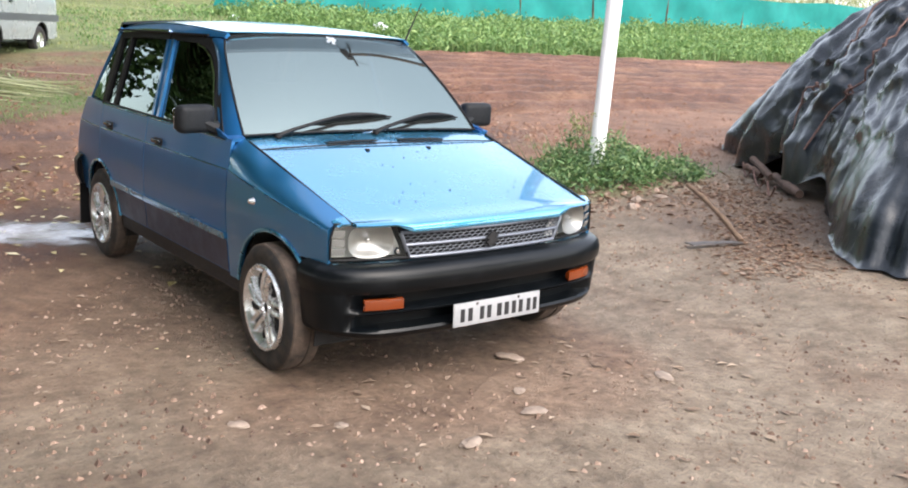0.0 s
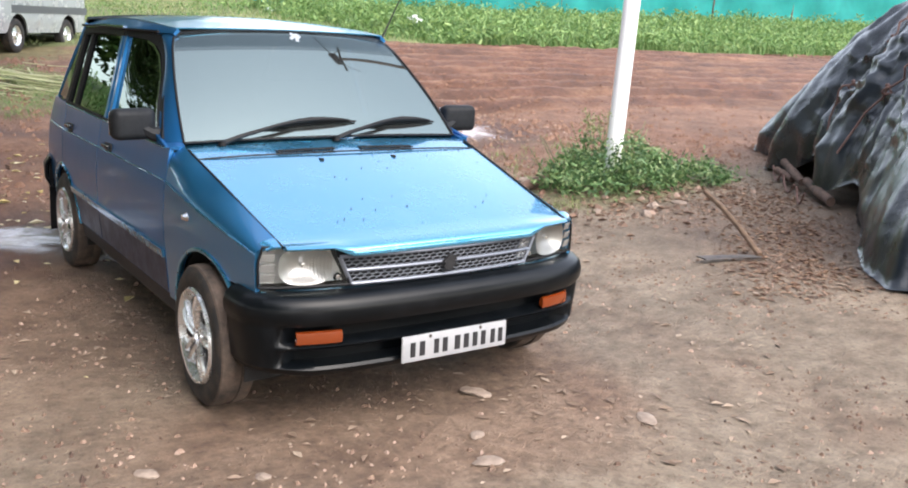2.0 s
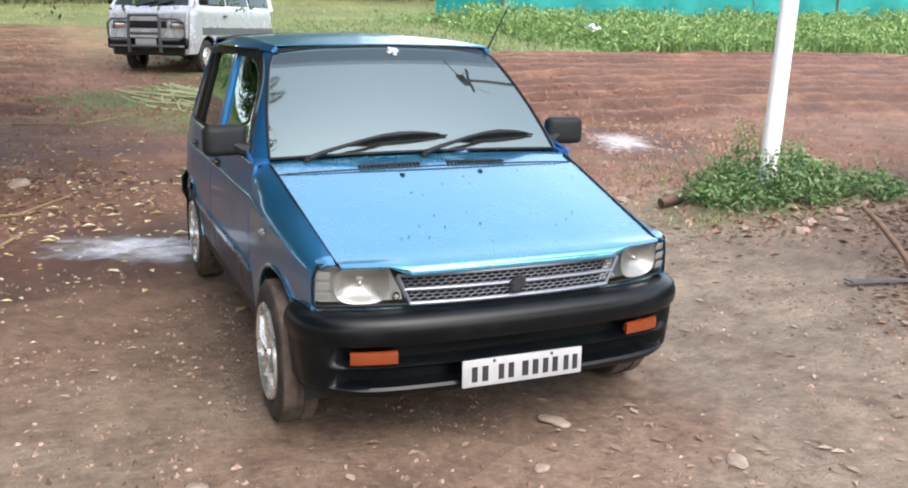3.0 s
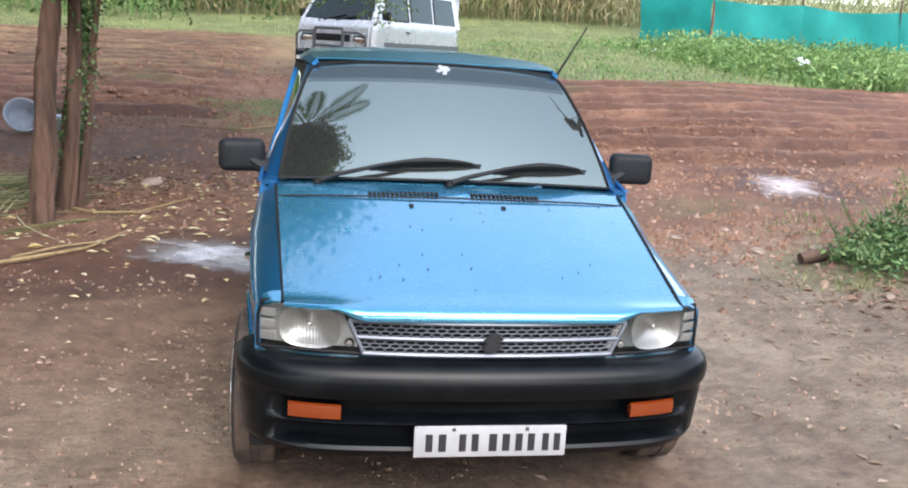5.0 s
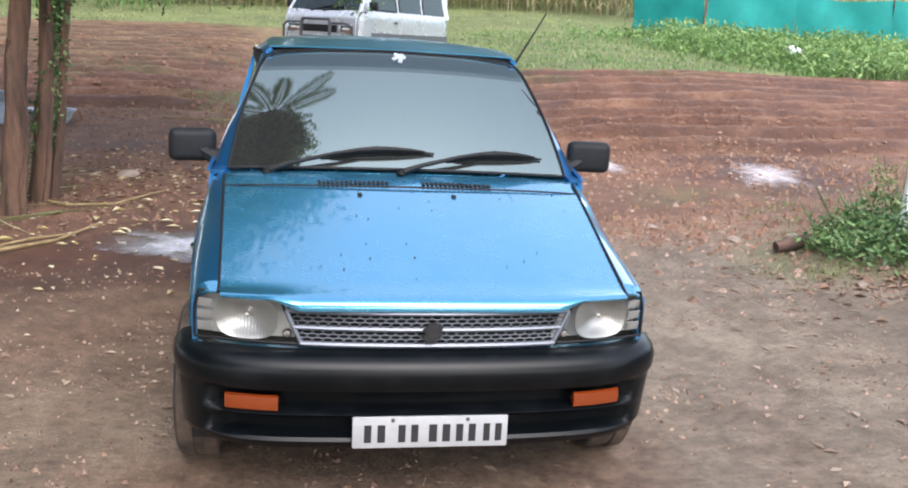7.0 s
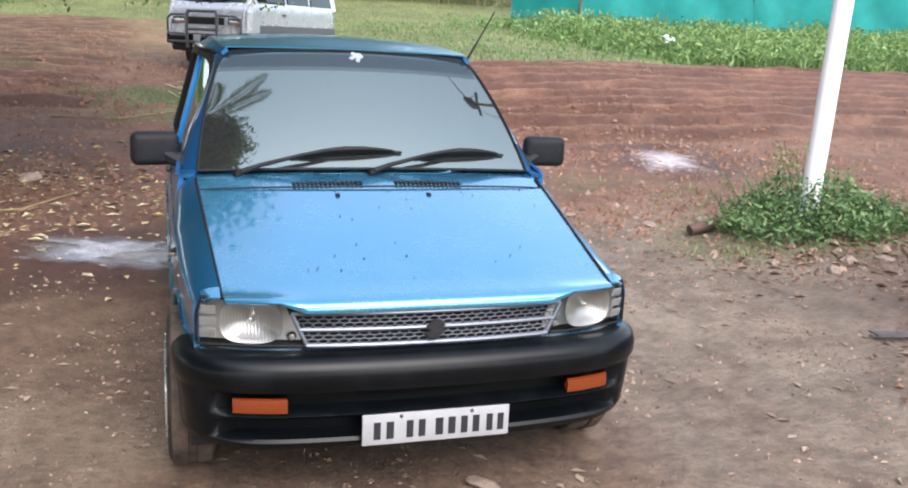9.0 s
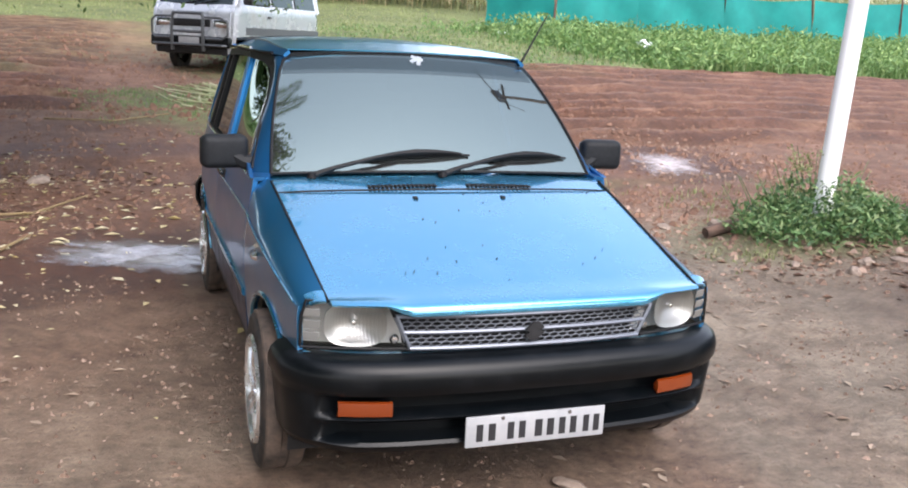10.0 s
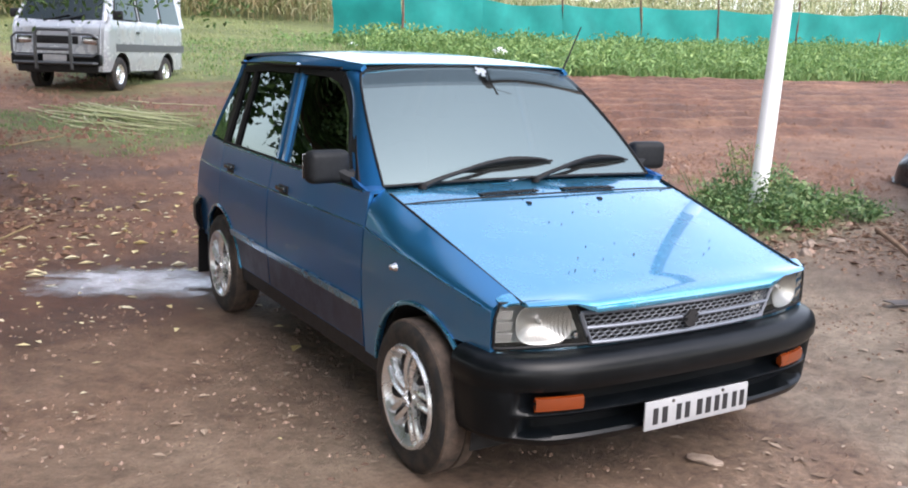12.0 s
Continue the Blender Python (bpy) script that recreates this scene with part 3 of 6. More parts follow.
def arch_lip(s, axle, y0, y1, parent):
    ang = []
    for k in range(25):
        a = math.pi * k / 24
        y, z = axle - (ARCH_R + 0.002) * math.cos(a), WHEEL_R + (ARCH_R + 0.002) * math.sin(a)
        if y0 <= y <= y1 and z > 0.27:
            ang.append(side_point(s, y, z, 0.001))
    return shape_part("arch_lip", tube(ang, 0.0085, 6), PAINT, parent)


car = thing("car", "blue five-door hatchback with black bumpers parked on soil", "car")

# hood with a rolled front edge
rows = [(0.037, 0.622), (0.036, 0.640), (0.042, 0.649), (0.058, 0.6545), (0.090, 0.6615)] + [(y, hood_z(y)) for y in span(0.13, 0.795, 19)]
pts = []
for i, (y, z) in enumerate(rows):
    w = hood_half(y)
    line = []
    for u in span(-1, 1, 33):
        x = u * w
        sweep = 0.024 * abs(u) ** 2.4 * (1 - smooth(0.12, 0.75, y))
        crown = hood_crown(x, y)
        yy, zz = y + sweep - 0.050 * (1 - u * u) * smooth(0.62, 0.795, y), z
        if i < 4:
            k = smooth(0.66, 0.72, abs(u))
            yy = lerp(yy, nose_y(x) + (-0.028, -0.030, -0.022, -0.013)[i], k)
            zz = lerp(zz, (0.651, 0.655, 0.660, 0.663)[i], k)
        line.append(Vector((x, yy, zz + crown - 0.0125 * (1 - u * u) * smooth(0.62, 0.795, y))))
    pts.append(line)
hood = shape_part("hood", slab(pts[::-1], 0.014), PAINT, car, "blue painted bonnet with fine specks")
for s in (-1, 1):
    gap = [(s * (hood_half(y) + 0.003), y + 0.024 * (1 - smooth(0.12, 0.75, y)), hood_z(y) + 0.001) for y in span(0.093, 0.885, 20)]
    shape_part("hood_gap", tube(gap, 0.0048, 6), TRIM, hood, "dark shut line")
r = random.Random(31)
bits = []
for _ in range(24):
    x, y = r.uniform(-0.35, 0.56), r.uniform(0.16, 0.78)
    q = r.uniform(0.0006, 0.0022)
    z = hood_z(y) + hood_crown(x, y)
    bits.append(moved(box(0, 0, 0, q * 2, q * r.uniform(0.8, 2.5), 0.004, 0.0), Matrix.Translation((x, y, z + 0.002)) @ pose(0, 0, 0, 15, 0, r.uniform(0, 180))))
tagged(shape_part("specks", join(*bits), INK, hood, "dark specks of debris"), kind="stuff")
# cowl between hood and windscreen, with two air vents
pts = [[Vector((u * (hood_half(y) + 0.004), y - 0.050 * (1 - u * u) * smooth(0.93, 0.803, y), hood_z(min(y, 0.9)) - 0.004 + 0.020 * (1 - u * u) - 0.0125 * (1 - u * u) * smooth(0.93, 0.803, y) + 0.05 * max(0, y - 0.9))) for u in span(-1, 1, 25)] for y in span(0.803, 0.985, 10)]
cowl = shape_part("cowl", slab(pts[::-1], 0.012), PAINT, car)
for cx in (-0.187, 0.180):
    for i in range(16):
        x = cx + (i - 7.5) * 0.0158
        zz = hood_z(0.815) - 0.004 + 0.020 * (1 - (x / 0.63) ** 2) + 0.0025
        shape_part("vent_slot", box(x, 0.806, zz, 0.0105, 0.038, 0.006, 0.0012, 1), DARK, cowl)
rear_gap = [(u * hood_half(0.797), 0.799 - 0.050 * (1 - u * u), hood_z(0.795) + 0.0145 * (1 - u * u) + 0.004 * (1 - u ** 8)) for u in span(-1, 1, 25)]
shape_part("hood_gap", tube(rear_gap, 0.0035, 6), TRIM, hood, "dark shut line")

def screen_point(u, v, out=0.0):
    t = max(0.0, (min(v, 1.0) - 0.86) / 0.14)
    w = lerp(0.624, 0.508, v) + 0.045 * max(0.0, v * (1 - v)) - 0.026 * (1 - math.sqrt(1 - t * t))
    y = lerp(0.962, 1.432, v) - 0.052 * (1 - u * u)
    z = lerp(0.884, 1.288, v) + 0.022 * (1 - u * u) * v + 0.016 * (1 - u * u) * (1 - v)
    n = Vector((0.30 * u, -0.65, 0.75)).normalized()
    bow = 0.012 * 4 * v * (1 - v) if 0 < v < 1 else 0.0
    return Vector((u * w, y, z)) + n * (out + bow)


# side panels, both sides
fy = span(0.158, 0.93, 54)
door_low = lambda y: 0.305
rear_low = lambda y: max(0.305, arch(y, REAR_AXLE))
belt = lambda y: 0.872 + 0.008 * (y - 1.0)
for s in (-1, 1):
    f_low = lambda y: max(arch(y, FRONT_AXLE), 0.505 if y < FRONT_AXLE - 0.2 else 0.29)
    fender = shape_part("front_fender", side_sheet(s, fy, f_low, lambda y: hood_z(y), 22, 0.0, fender_point), HALFSHADEPAINT, car)
    arch_lip(s, FRONT_AXLE, 0.2, 0.95, fender)
    shape_part("crease", tube([fender_point(s, y, fender_crease(y), 0.001) for y in span(0.20, 0.928, 16)], 0.0035, 6), PAINT, fender)
    cap = [[Vector((s * lerp(0.598, 0.652 - 0.01 * (1 - t), v), lerp(0.116, 0.166, t) + 0.016 * v * (1 - t), lerp(0.660, hood_z(0.166), t) - 0.012 * v ** 3)) for v in span(0, 1, 6)] for t in span(0, 1, 5)]
    shape_part("fender_tip", slab(cap if s < 0 else cap[::-1], 0.008), PAINT, fender)
    # side marker lamp
    mk = side_point(s, 0.69, 0.655, 0.004)
    shape_part("side_marker", moved(lathe([(0.0, 0.016), (0.011, 0.013), (0.017, 0.0), (0.019, -0.004)], 16), Matrix.Translation(mk) @ Matrix.Diagonal((s, 1.2, 0.9, 1))), CHROME, fender, "small clear side marker lamp")
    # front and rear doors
    door = shape_part("front_door", side_sheet(s, span(0.938, 1.936, 22), door_low, lambda y: belt(y), 20), SHADEPAINT, car)
    rdoor = shape_part("rear_door", side_sheet(s, span(1.944, 2.66, 40), rear_low, lambda y: belt(y), 20), SHADEPAINT, car)
    quarter = shape_part("quarter_panel", side_sheet(s, span(2.666, 3.235, 34), lambda y: max(arch(y, REAR_AXLE), 0.34), lambda y: belt(y), 20, 0.0, quarter_point), SHADEPAINT, car)
    arch_lip(s, REAR_AXLE, 2.3, 3.1, quarter)
    # grey lower body below the strip, sill and strip
    shape_part("sill", side_sheet(s, span(0.845, 2.40, 16), lambda y: 0.225, lambda y: 0.300, 4, -0.012), BLACK, car, "black dusty sill")
    for d_, y0, y1 in ((door, 0.940, 1.934), (rdoor, 1.946, 2.46)):
        strip = [[side_point(s, y, z, 0.010) for z in (0.448, 0.458, 0.470, 0.478)] for y in span(y0, y1, 14)]
        shape_part("door_strip", slab(strip[::-1] if s < 0 else strip, 0.016), PAINT, d_)
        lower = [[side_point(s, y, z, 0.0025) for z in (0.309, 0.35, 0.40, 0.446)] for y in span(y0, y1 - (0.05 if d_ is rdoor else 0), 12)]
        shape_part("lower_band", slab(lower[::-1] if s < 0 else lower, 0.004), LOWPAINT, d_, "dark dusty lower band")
        crease = [side_point(s, y, 0.748, 0.001) for y in span(y0, y1 + (0.19 if d_ is rdoor else 0), 14)]
        shape_part("crease", tube(crease, 0.004, 6), PAINT, d_)
    shape_part("crease", tube([side_point(s, y, 0.748, 0.001) for y in span(2.67, 3.15, 8)], 0.004, 6), PAINT, quarter)
    for d_, hy, hz in ((door, 1.755, 0.768), (rdoor, 2.50, 0.775)):
        h0 = side_point(s, hy, hz, 0.0)
        cup = shape_part("handle_recess", box(h0.x + s * 0.001, hy, hz - 0.006, 0.008, 0.105, 0.052, 0.003), BLACK, d_)
        shape_part("door_handle", box(h0.x + s * 0.014, hy, hz + 0.006, 0.020, 0.098, 0.020, 0.006), GLOSSBLACK, d_, "glossy black pull handle")
        if d_ is door:
            shape_part("key_lock", moved(lathe([(0.0, 0.006), (0.011, 0.005), (0.012, 0.0)], 12), Matrix.Translation((h0.x + s * 0.002, hy - 0.035, hz - 0.065)) @ Matrix.Diagonal((s, 1, 1, 1))), CHROME, d_)

    # windows: frame lines in (y, z)
    def pane(name, corners, owner, mat, out=-0.012, thick=0.005, n=8):
        (a, b, c2, d2) = corners  # low front, top front, top rear, low rear
        g = []
        for i in range(n):
            u = i / (n - 1)
            g.append([side_point(s, lerp(lerp(a[0], d2[0], u), lerp(b[0], c2[0], u), v), lerp(lerp(a[1], d2[1], u), lerp(b[1], c2[1], u), v), out) for v in span(0, 1, n)])
        return shape_part(name, slab(g[::-1] if s < 0 else g, thick), mat, owner)

    def band(name, line, width, owner, mat, out=0.0):
        """A flat frame bar along a line of (y, z) points."""
        g = []
        for i, (y, z) in enumerate(line):
            y0, z0 = line[max(i - 1, 0)]
            y1, z1 = line[min(i + 1, len(line) - 1)]
            L = math.hypot(y1 - y0, z1 - z0)
            ny, nz = -(z1 - z0) / L, (y1 - y0) / L
            g.append([side_point(s, y + ny * w, z + nz * w, out) for w in (-width / 2, -width / 6, width / 6, width / 2)])
        return shape_part(name, slab(g if s > 0 else g[::-1], 0.014), mat, owner)

    pane("window_glass", ((1.085, 0.872), (1.49, 1.245), (1.845, 1.262), (1.800, 0.872)), door, GLASS)
    pane("window_glass", ((1.915, 0.872), (1.945, 1.262), (2.445, 1.255), (2.475, 0.880)), rdoor, GLASS)
    pane("quarter_light", ((2.505, 0.880), (2.475, 1.255), (2.600, 1.250), (2.640, 0.886)), rdoor, GLASS)
    pane("rear_quarter_glass", ((2.70, 0.892), (2.655, 1.235), (2.735, 1.205), (2.955, 0.905)), quarter, GLASS, -0.004)
    # door frames
    band("window_frame", [(1.06, 0.880), (1.19, 1.005), (1.32, 1.127), (1.43, 1.210), (1.505, 1.250), (1.58, 1.266)], 0.042, door, TRIM, 0.002)
    band("window_frame", [(1.50, 1.258), (1.66, 1.272), (1.88, 1.276)], 0.034, door, TRIM, 0.004)
    band("chrome_strip", [(1.098, 0.882), (1.225, 1.000), (1.355, 1.118), (1.455, 1.192), (1.53, 1.230), (1.60, 1.246)], 0.010, door, CHROME, 0.006)
    band("window_pillar", [(1.818, 0.872), (1.862, 1.262)], 0.030, door, SHADEPAINT, 0.002)
    band("window_pillar", [(1.895, 0.872), (1.930, 1.262)], 0.026, rdoor, SHADEPAINT, 0.000)
    band("window_frame", [(1.90, 1.276), (2.30, 1.276), (2.63, 1.262)], 0.034, rdoor, TRIM, 0.004)
    band("window_divider", [(2.490, 0.880), (2.460, 1.258)], 0.026, rdoor, TRIM, 0.002)
    band("window_frame", [(2.672, 0.885), (2.628, 1.258)], 0.055, rdoor, TRIM, 0.002)
    band("belt_trim", [(1.07, 0.874), (1.40, 0.876), (1.93, 0.880)], 0.016, door, TRIM, 0.004)
    band("belt_trim", [(1.945, 0.880), (2.30, 0.883), (2.69, 0.886)], 0.016, rdoor, TRIM, 0.004)
    for d_, y0, y1 in ((door, 0.99, 1.93), (rdoor, 1.948, 2.655)):
        shape_part("belt_edge", tube([side_point(s, y, belt(y) - 0.006, 0.001) for y in span(y0, y1, 12)], 0.0055, 6), PAINT, d_)
    band("rain_visor", [(1.93, 1.297), (2.25, 1.297), (2.60, 1.283)], 0.014, rdoor, CHROME, 0.012)

    # pillars and roof rail, in the darker copy of the paint
    def patch(name, a, b, c2, d2, bulge=0.012, nu=14, nv=6, mat=SHADEPAINT, thick=0.014):
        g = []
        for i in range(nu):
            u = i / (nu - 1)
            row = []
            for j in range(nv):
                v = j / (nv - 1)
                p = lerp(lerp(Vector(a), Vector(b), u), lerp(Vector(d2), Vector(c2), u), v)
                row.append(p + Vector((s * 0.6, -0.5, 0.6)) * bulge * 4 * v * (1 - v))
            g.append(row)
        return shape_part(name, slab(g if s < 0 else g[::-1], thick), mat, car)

    X = lambda y, z, o=0.0: (s * (body_x(y, z) + o), y, z)
    g = []
    for v in span(0, 1, 20):
        inner, outer = screen_point(s, v) + Vector((s * 0.004, -0.003, -0.001)), Vector(X(lerp(1.050, 1.50, v), lerp(0.872, 1.276, v), 0.001))
        g.append([lerp(inner, outer, w) + Vector((s, -0.25, 0.2)) * 0.007 * 4 * w * (1 - w) for w in span(0, 1, 7)])
    shape_part("windscreen_pillar", slab(g if s < 0 else g[::-1], 0.014), SHADEPAINT, car)
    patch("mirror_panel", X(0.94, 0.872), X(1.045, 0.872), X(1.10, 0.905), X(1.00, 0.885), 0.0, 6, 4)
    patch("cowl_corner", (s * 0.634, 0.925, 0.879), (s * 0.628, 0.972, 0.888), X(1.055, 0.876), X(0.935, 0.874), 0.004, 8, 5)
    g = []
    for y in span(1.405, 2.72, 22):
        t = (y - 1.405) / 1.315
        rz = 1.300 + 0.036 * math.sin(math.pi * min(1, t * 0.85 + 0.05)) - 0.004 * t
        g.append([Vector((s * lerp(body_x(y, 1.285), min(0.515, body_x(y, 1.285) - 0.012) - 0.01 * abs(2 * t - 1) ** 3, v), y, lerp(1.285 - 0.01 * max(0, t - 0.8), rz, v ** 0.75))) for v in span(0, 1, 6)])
    shape_part("roof_rail", slab(g[::-1] if s < 0 else g, 0.014), SHADEPAINT, car)
    shape_part("rain_gutter", tube([g[i][0] + Vector((s * 0.006, 0, 0.004)) for i in range(2, 22)], 0.0065, 6), TRIM, car)
    # rear pillar
    patch("rear_pillar", X(2.66, 1.262), X(2.72, 1.30), (s * 0.575, 3.03, 0.893), X(2.965, 0.893), 0.004)
    patch("rear_corner", X(2.745, 1.205), X(2.72, 1.30), (s * 0.575, 3.045, 0.893), X(2.975, 0.893), 0.006)

# roof
g = []
for y in span(1.425, 2.74, 24):
    t = (y - 1.425) / 1.315
    rz = 1.300 + 0.036 * math.sin(math.pi * min(1, t * 0.85 + 0.05)) - 0.004 * t
    w = min(0.517, body_x(y, 1.285) - 0.010) - 0.01 * abs(2 * t - 1) ** 3
    g.append([Vector((u * w, y - 0.045 * (1 - u * u) * (1 - smooth(0, 0.25, t)), rz + (0.010 + 0.016 * smooth(0, 0.22, t)) * (1 - u ** 2))) for u in span(-1, 1, 25)])
roof = shape_part("roof", slab(g, 0.005), ROOFPAINT, car)
header = [screen_point(u, 1.0, 0.0) + Vector((0, 0.006, 0.001)) for u in span(-0.985, 0.985, 29)]
shape_part("header_seal", tube(header, 0.0085, 8), TRIM, roof, "black rubber along the roof edge")

# windscreen with rubber seal
us = span(-1, 1, 33)
screen = shape_part("windscreen", slab([[screen_point(u, v) for u in us] for v in span(0, 1, 17)][::-1], 0.005), WINDSCREEN, car)
rim = [screen_point(u, 0, 0.002) for u in us] + [screen_point(1, v, 0.002) for v in span(0.06, 0.94, 12)] + [screen_point(u, 1, 0.002) for u in us[::-1]] + [screen_point(-1, v, 0.002) for v in span(0.94, 0.0, 12)]
shape_part("rubber_seal", tube(rim, 0.0055, 6), TRIM, screen)
sunband = [[screen_point(u, v, 0.010) for u in span(-0.985, 0.985, 29)] for v in span(0.825, 0.985, 6)]
nb = len(sunband[0])
mesh_part("sun_band", [p for row in sunband for p in row], [(r_ * nb + c_, r_ * nb + c_ + 1, (r_ + 1) * nb + c_ + 1, (r_ + 1) * nb + c_) for r_ in range(len(sunband) - 1) for c_ in range(nb - 1)], SUNFILM, screen, "dark tinted film along the top")
for du, dv, a in ((-0.014, 0.0, 35), (0.006, 0.014, -25), (0.014, -0.010, 75)):
    c0 = screen_point(0.03 + du, 0.945 + dv, 0.003)
    shape_part("sticker", moved(box(0, 0, 0, 0.050, 0.017, 0.001, 0.0), Matrix.Translation(c0) @ pose(0, 0, 0, 41, 0, 0) @ pose(0, 0, 0, 0, 0, a)), LABEL, screen, "small white sticker")

# tailgate with window
g = [[Vector((u * lerp(0.535, 0.585, v), lerp(2.75, 3.05, v) + 0.02 * (1 - u * u), lerp(1.318, 0.895, v) + 0.03 * (1 - u * u) * (1 - v))) for u in span(-1, 1, 13)] for v in span(0, 1, 8)]
gate = shape_part("tailgate", slab(g, 0.02), GLASS, car, "dark glass upper tailgate")
g = [[Vector((u * lerp(0.60, 0.64, v), tail_y(lerp(0.90, 0.40, v)) + 0.01, lerp(0.90, 0.40, v))) for u in span(-1, 1, 13)] for v in span(0, 1, 8)]
shape_part("tailgate_panel", slab(g, 0.02), PAINT, gate)
for s in (-1, 1):
    shape_part("tail_light", box(s * 0.56, 3.185, 0.66, 0.14, 0.07, 0.18, 0.02), ORANGE, car, "red tail light cluster")

# bumpers
PLAN = ((0, 0), (0.2, 0.004), (0.4, 0.018), (0.52, 0.040), (0.60, 0.070), (0.655, 0.112), (0.688, 0.165), (0.700, 0.22), (0.704, 0.275))
PROFILE = ((-0.11, 0.500), (-0.045, 0.512), (0.000, 0.506), (0.022, 0.488), (0.030, 0.462), (0.028, 0.430), (0.014, 0.408), (-0.050, 0.400), (-0.055, 0.350), (-0.006, 0.341), (0.004, 0.334), (-0.002, 0.326), (-0.060, 0.318), (-0.065, 0.272), (-0.004, 0.264), (0.002, 0.254), (-0.006, 0.234), (-0.05, 0.216))


def plan_at(u):
    """The bumper's line in plan, u from -1 to 1: place and outward direction."""
    a = abs(u) * (len(PLAN) - 1)
    i = min(int(a), len(PLAN) - 2)
    f = a - i
    p = [Vector(PLAN[max(0, min(len(PLAN) - 1, i + k))]) for k in (-1, 0, 1, 2)]
    if i == 0:
        p[0] = Vector((-PLAN[1][0], PLAN[1][1]))
    q = 0.5 * ((2 * p[1]) + (p[2] - p[0]) * f + (2 * p[0] - 5 * p[1] + 4 * p[2] - p[3]) * f * f + (3 * p[1] - p[0] - 3 * p[2] + p[3]) * f ** 3)
    d = (p[2] - p[0]) * 0.5 + f * (2 * p[0] - 5 * p[1] + 4 * p[2] - p[3]) + 1.5 * f * f * (3 * p[1] - p[0] - 3 * p[2] + p[3])
    n = Vector((d.y, -d.x)).normalized()
    s = 1 if u >= 0 else -1
    return Vector((s * q.x, q.y)), Vector((s * n.x, n.y))


g = []
for u in span(-1, 1, 97):
    q, n = plan_at(u)
    k = 1 - smooth(0.56, 0.64, abs(q.x))
    rise = 0.014 * smooth(0.5, 0.69, abs(q.x))
    row = []
    for d, z in PROFILE:
        if 0.24 < z < 0.405:
            d = lerp(0.016 - 0.10 * max(0, 0.40 - z), d, k)
        row.append(Vector((q.x + n.x * d, q.y + n.y * d, z + (rise if z < 0.26 else 0))))
    g.append(row)
bumper = shape_part("front_bumper", slab(g[::-1], 0.012), BUMPER, car, "black plastic bumper with dusty marks", 50)
for s in (-1, 1):
    verts = []
    g = []
    for x in span(0.425, 0.572, 9):
        k = min(range(200), key=lambda i: abs(plan_at(i / 200)[0].x - x))
        q, n = plan_at(k / 200)
        g.append([Vector((s * x, q.y + d, z)) for d, z in ((0.004, 0.387), (-0.004, 0.383), (-0.007, 0.364), (-0.004, 0.345), (0.004, 0.341))])
    shape_part("front_indicator", slab(g if s < 0 else g[::-1], 0.02), ORANGE, bumper, "orange rectangular indicator lens")
g = [[Vector((q.x + n.x * d, 3.36 - (q.y + n.y * d), z)) for d, z in ((-0.09, 0.53), (0.0, 0.54), (0.025, 0.50), (0.025, 0.42), (0.0, 0.36), (-0.05, 0.33))] for q, n in (plan_at(u) for u in span(-1, 1, 41))]
shape_part("rear_bumper", slab(g, 0.012), BUMPER, car)

# number plate with plain bars for its characters
plate = shape_part("number_plate", box(0.0, -0.024, 0.294, 0.442, 0.008, 0.094, 0.0035), PLATE, car, "white plate with black bars")
for x, w in ((-0.178, 0.028), (-0.140, 0.030), (-0.082, 0.028), (-0.046, 0.028), (0.006, 0.032), (0.044, 0.030), (0.082, 0.028), (0.118, 0.028), (0.160, 0.026), (0.194, 0.026)):
    shape_part("bar", box(x, -0.0285, 0.291, w * 0.72, 0.002, 0.052, 0.0), INK, plate)
for x in (-0.108, 0.104):
    shape_part("plate_screw", moved(lathe([(0.0, 0.004), (0.005, 0.003), (0.006, 0.0)], 10), Matrix.Translation((x, -0.028, 0.331)) @ pose(0, 0, 0, 0, 0, -90)), IRON, plate)


# nose: dark backing, grille, headlights
g = [[Vector((x, nose_y(x) + 0.075, z)) for z in span(0.47, 0.650, 6)] for x in span(-0.655, 0.655, 31)]
shape_part("nose_backing", slab(g, 0.01), DARK, car)
g = [[Vector((x, nose_y(x) - 0.002, z)) for z in (0.492, 0.502, 0.510)] for x in span(-0.655, 0.655, 41)]
shape_part("nose_valance", slab(g, 0.02), PAINT, car)
grille = thing("grille", "", "")
grille.parent = car


def grille_edge(t, z):
    return lerp(0.366, 0.408, (z - 0.523) / (0.617 - 0.523)) * t


def grille_bar(z, r):
    return tube([(grille_edge(t, z), nose_y(grille_edge(t, z)) + 0.002, z) for t in span(-1, 1, 25)], r, 6)


shape_part("grille_frame", join(grille_bar(0.617, 0.0065), grille_bar(0.523, 0.0065), *[tube([(s * grille_edge(1, z), nose_y(0.39) + 0.002, z) for z in (0.523, 0.55, 0.59, 0.617)], 0.0075, 6) for s in (-1, 1)]), GRILLE_GREY, grille, "grey metallic grille surround")
shape_part("grille_bar", grille_bar(0.570, 0.0060), GRILLE_GREY, grille)
cells = []
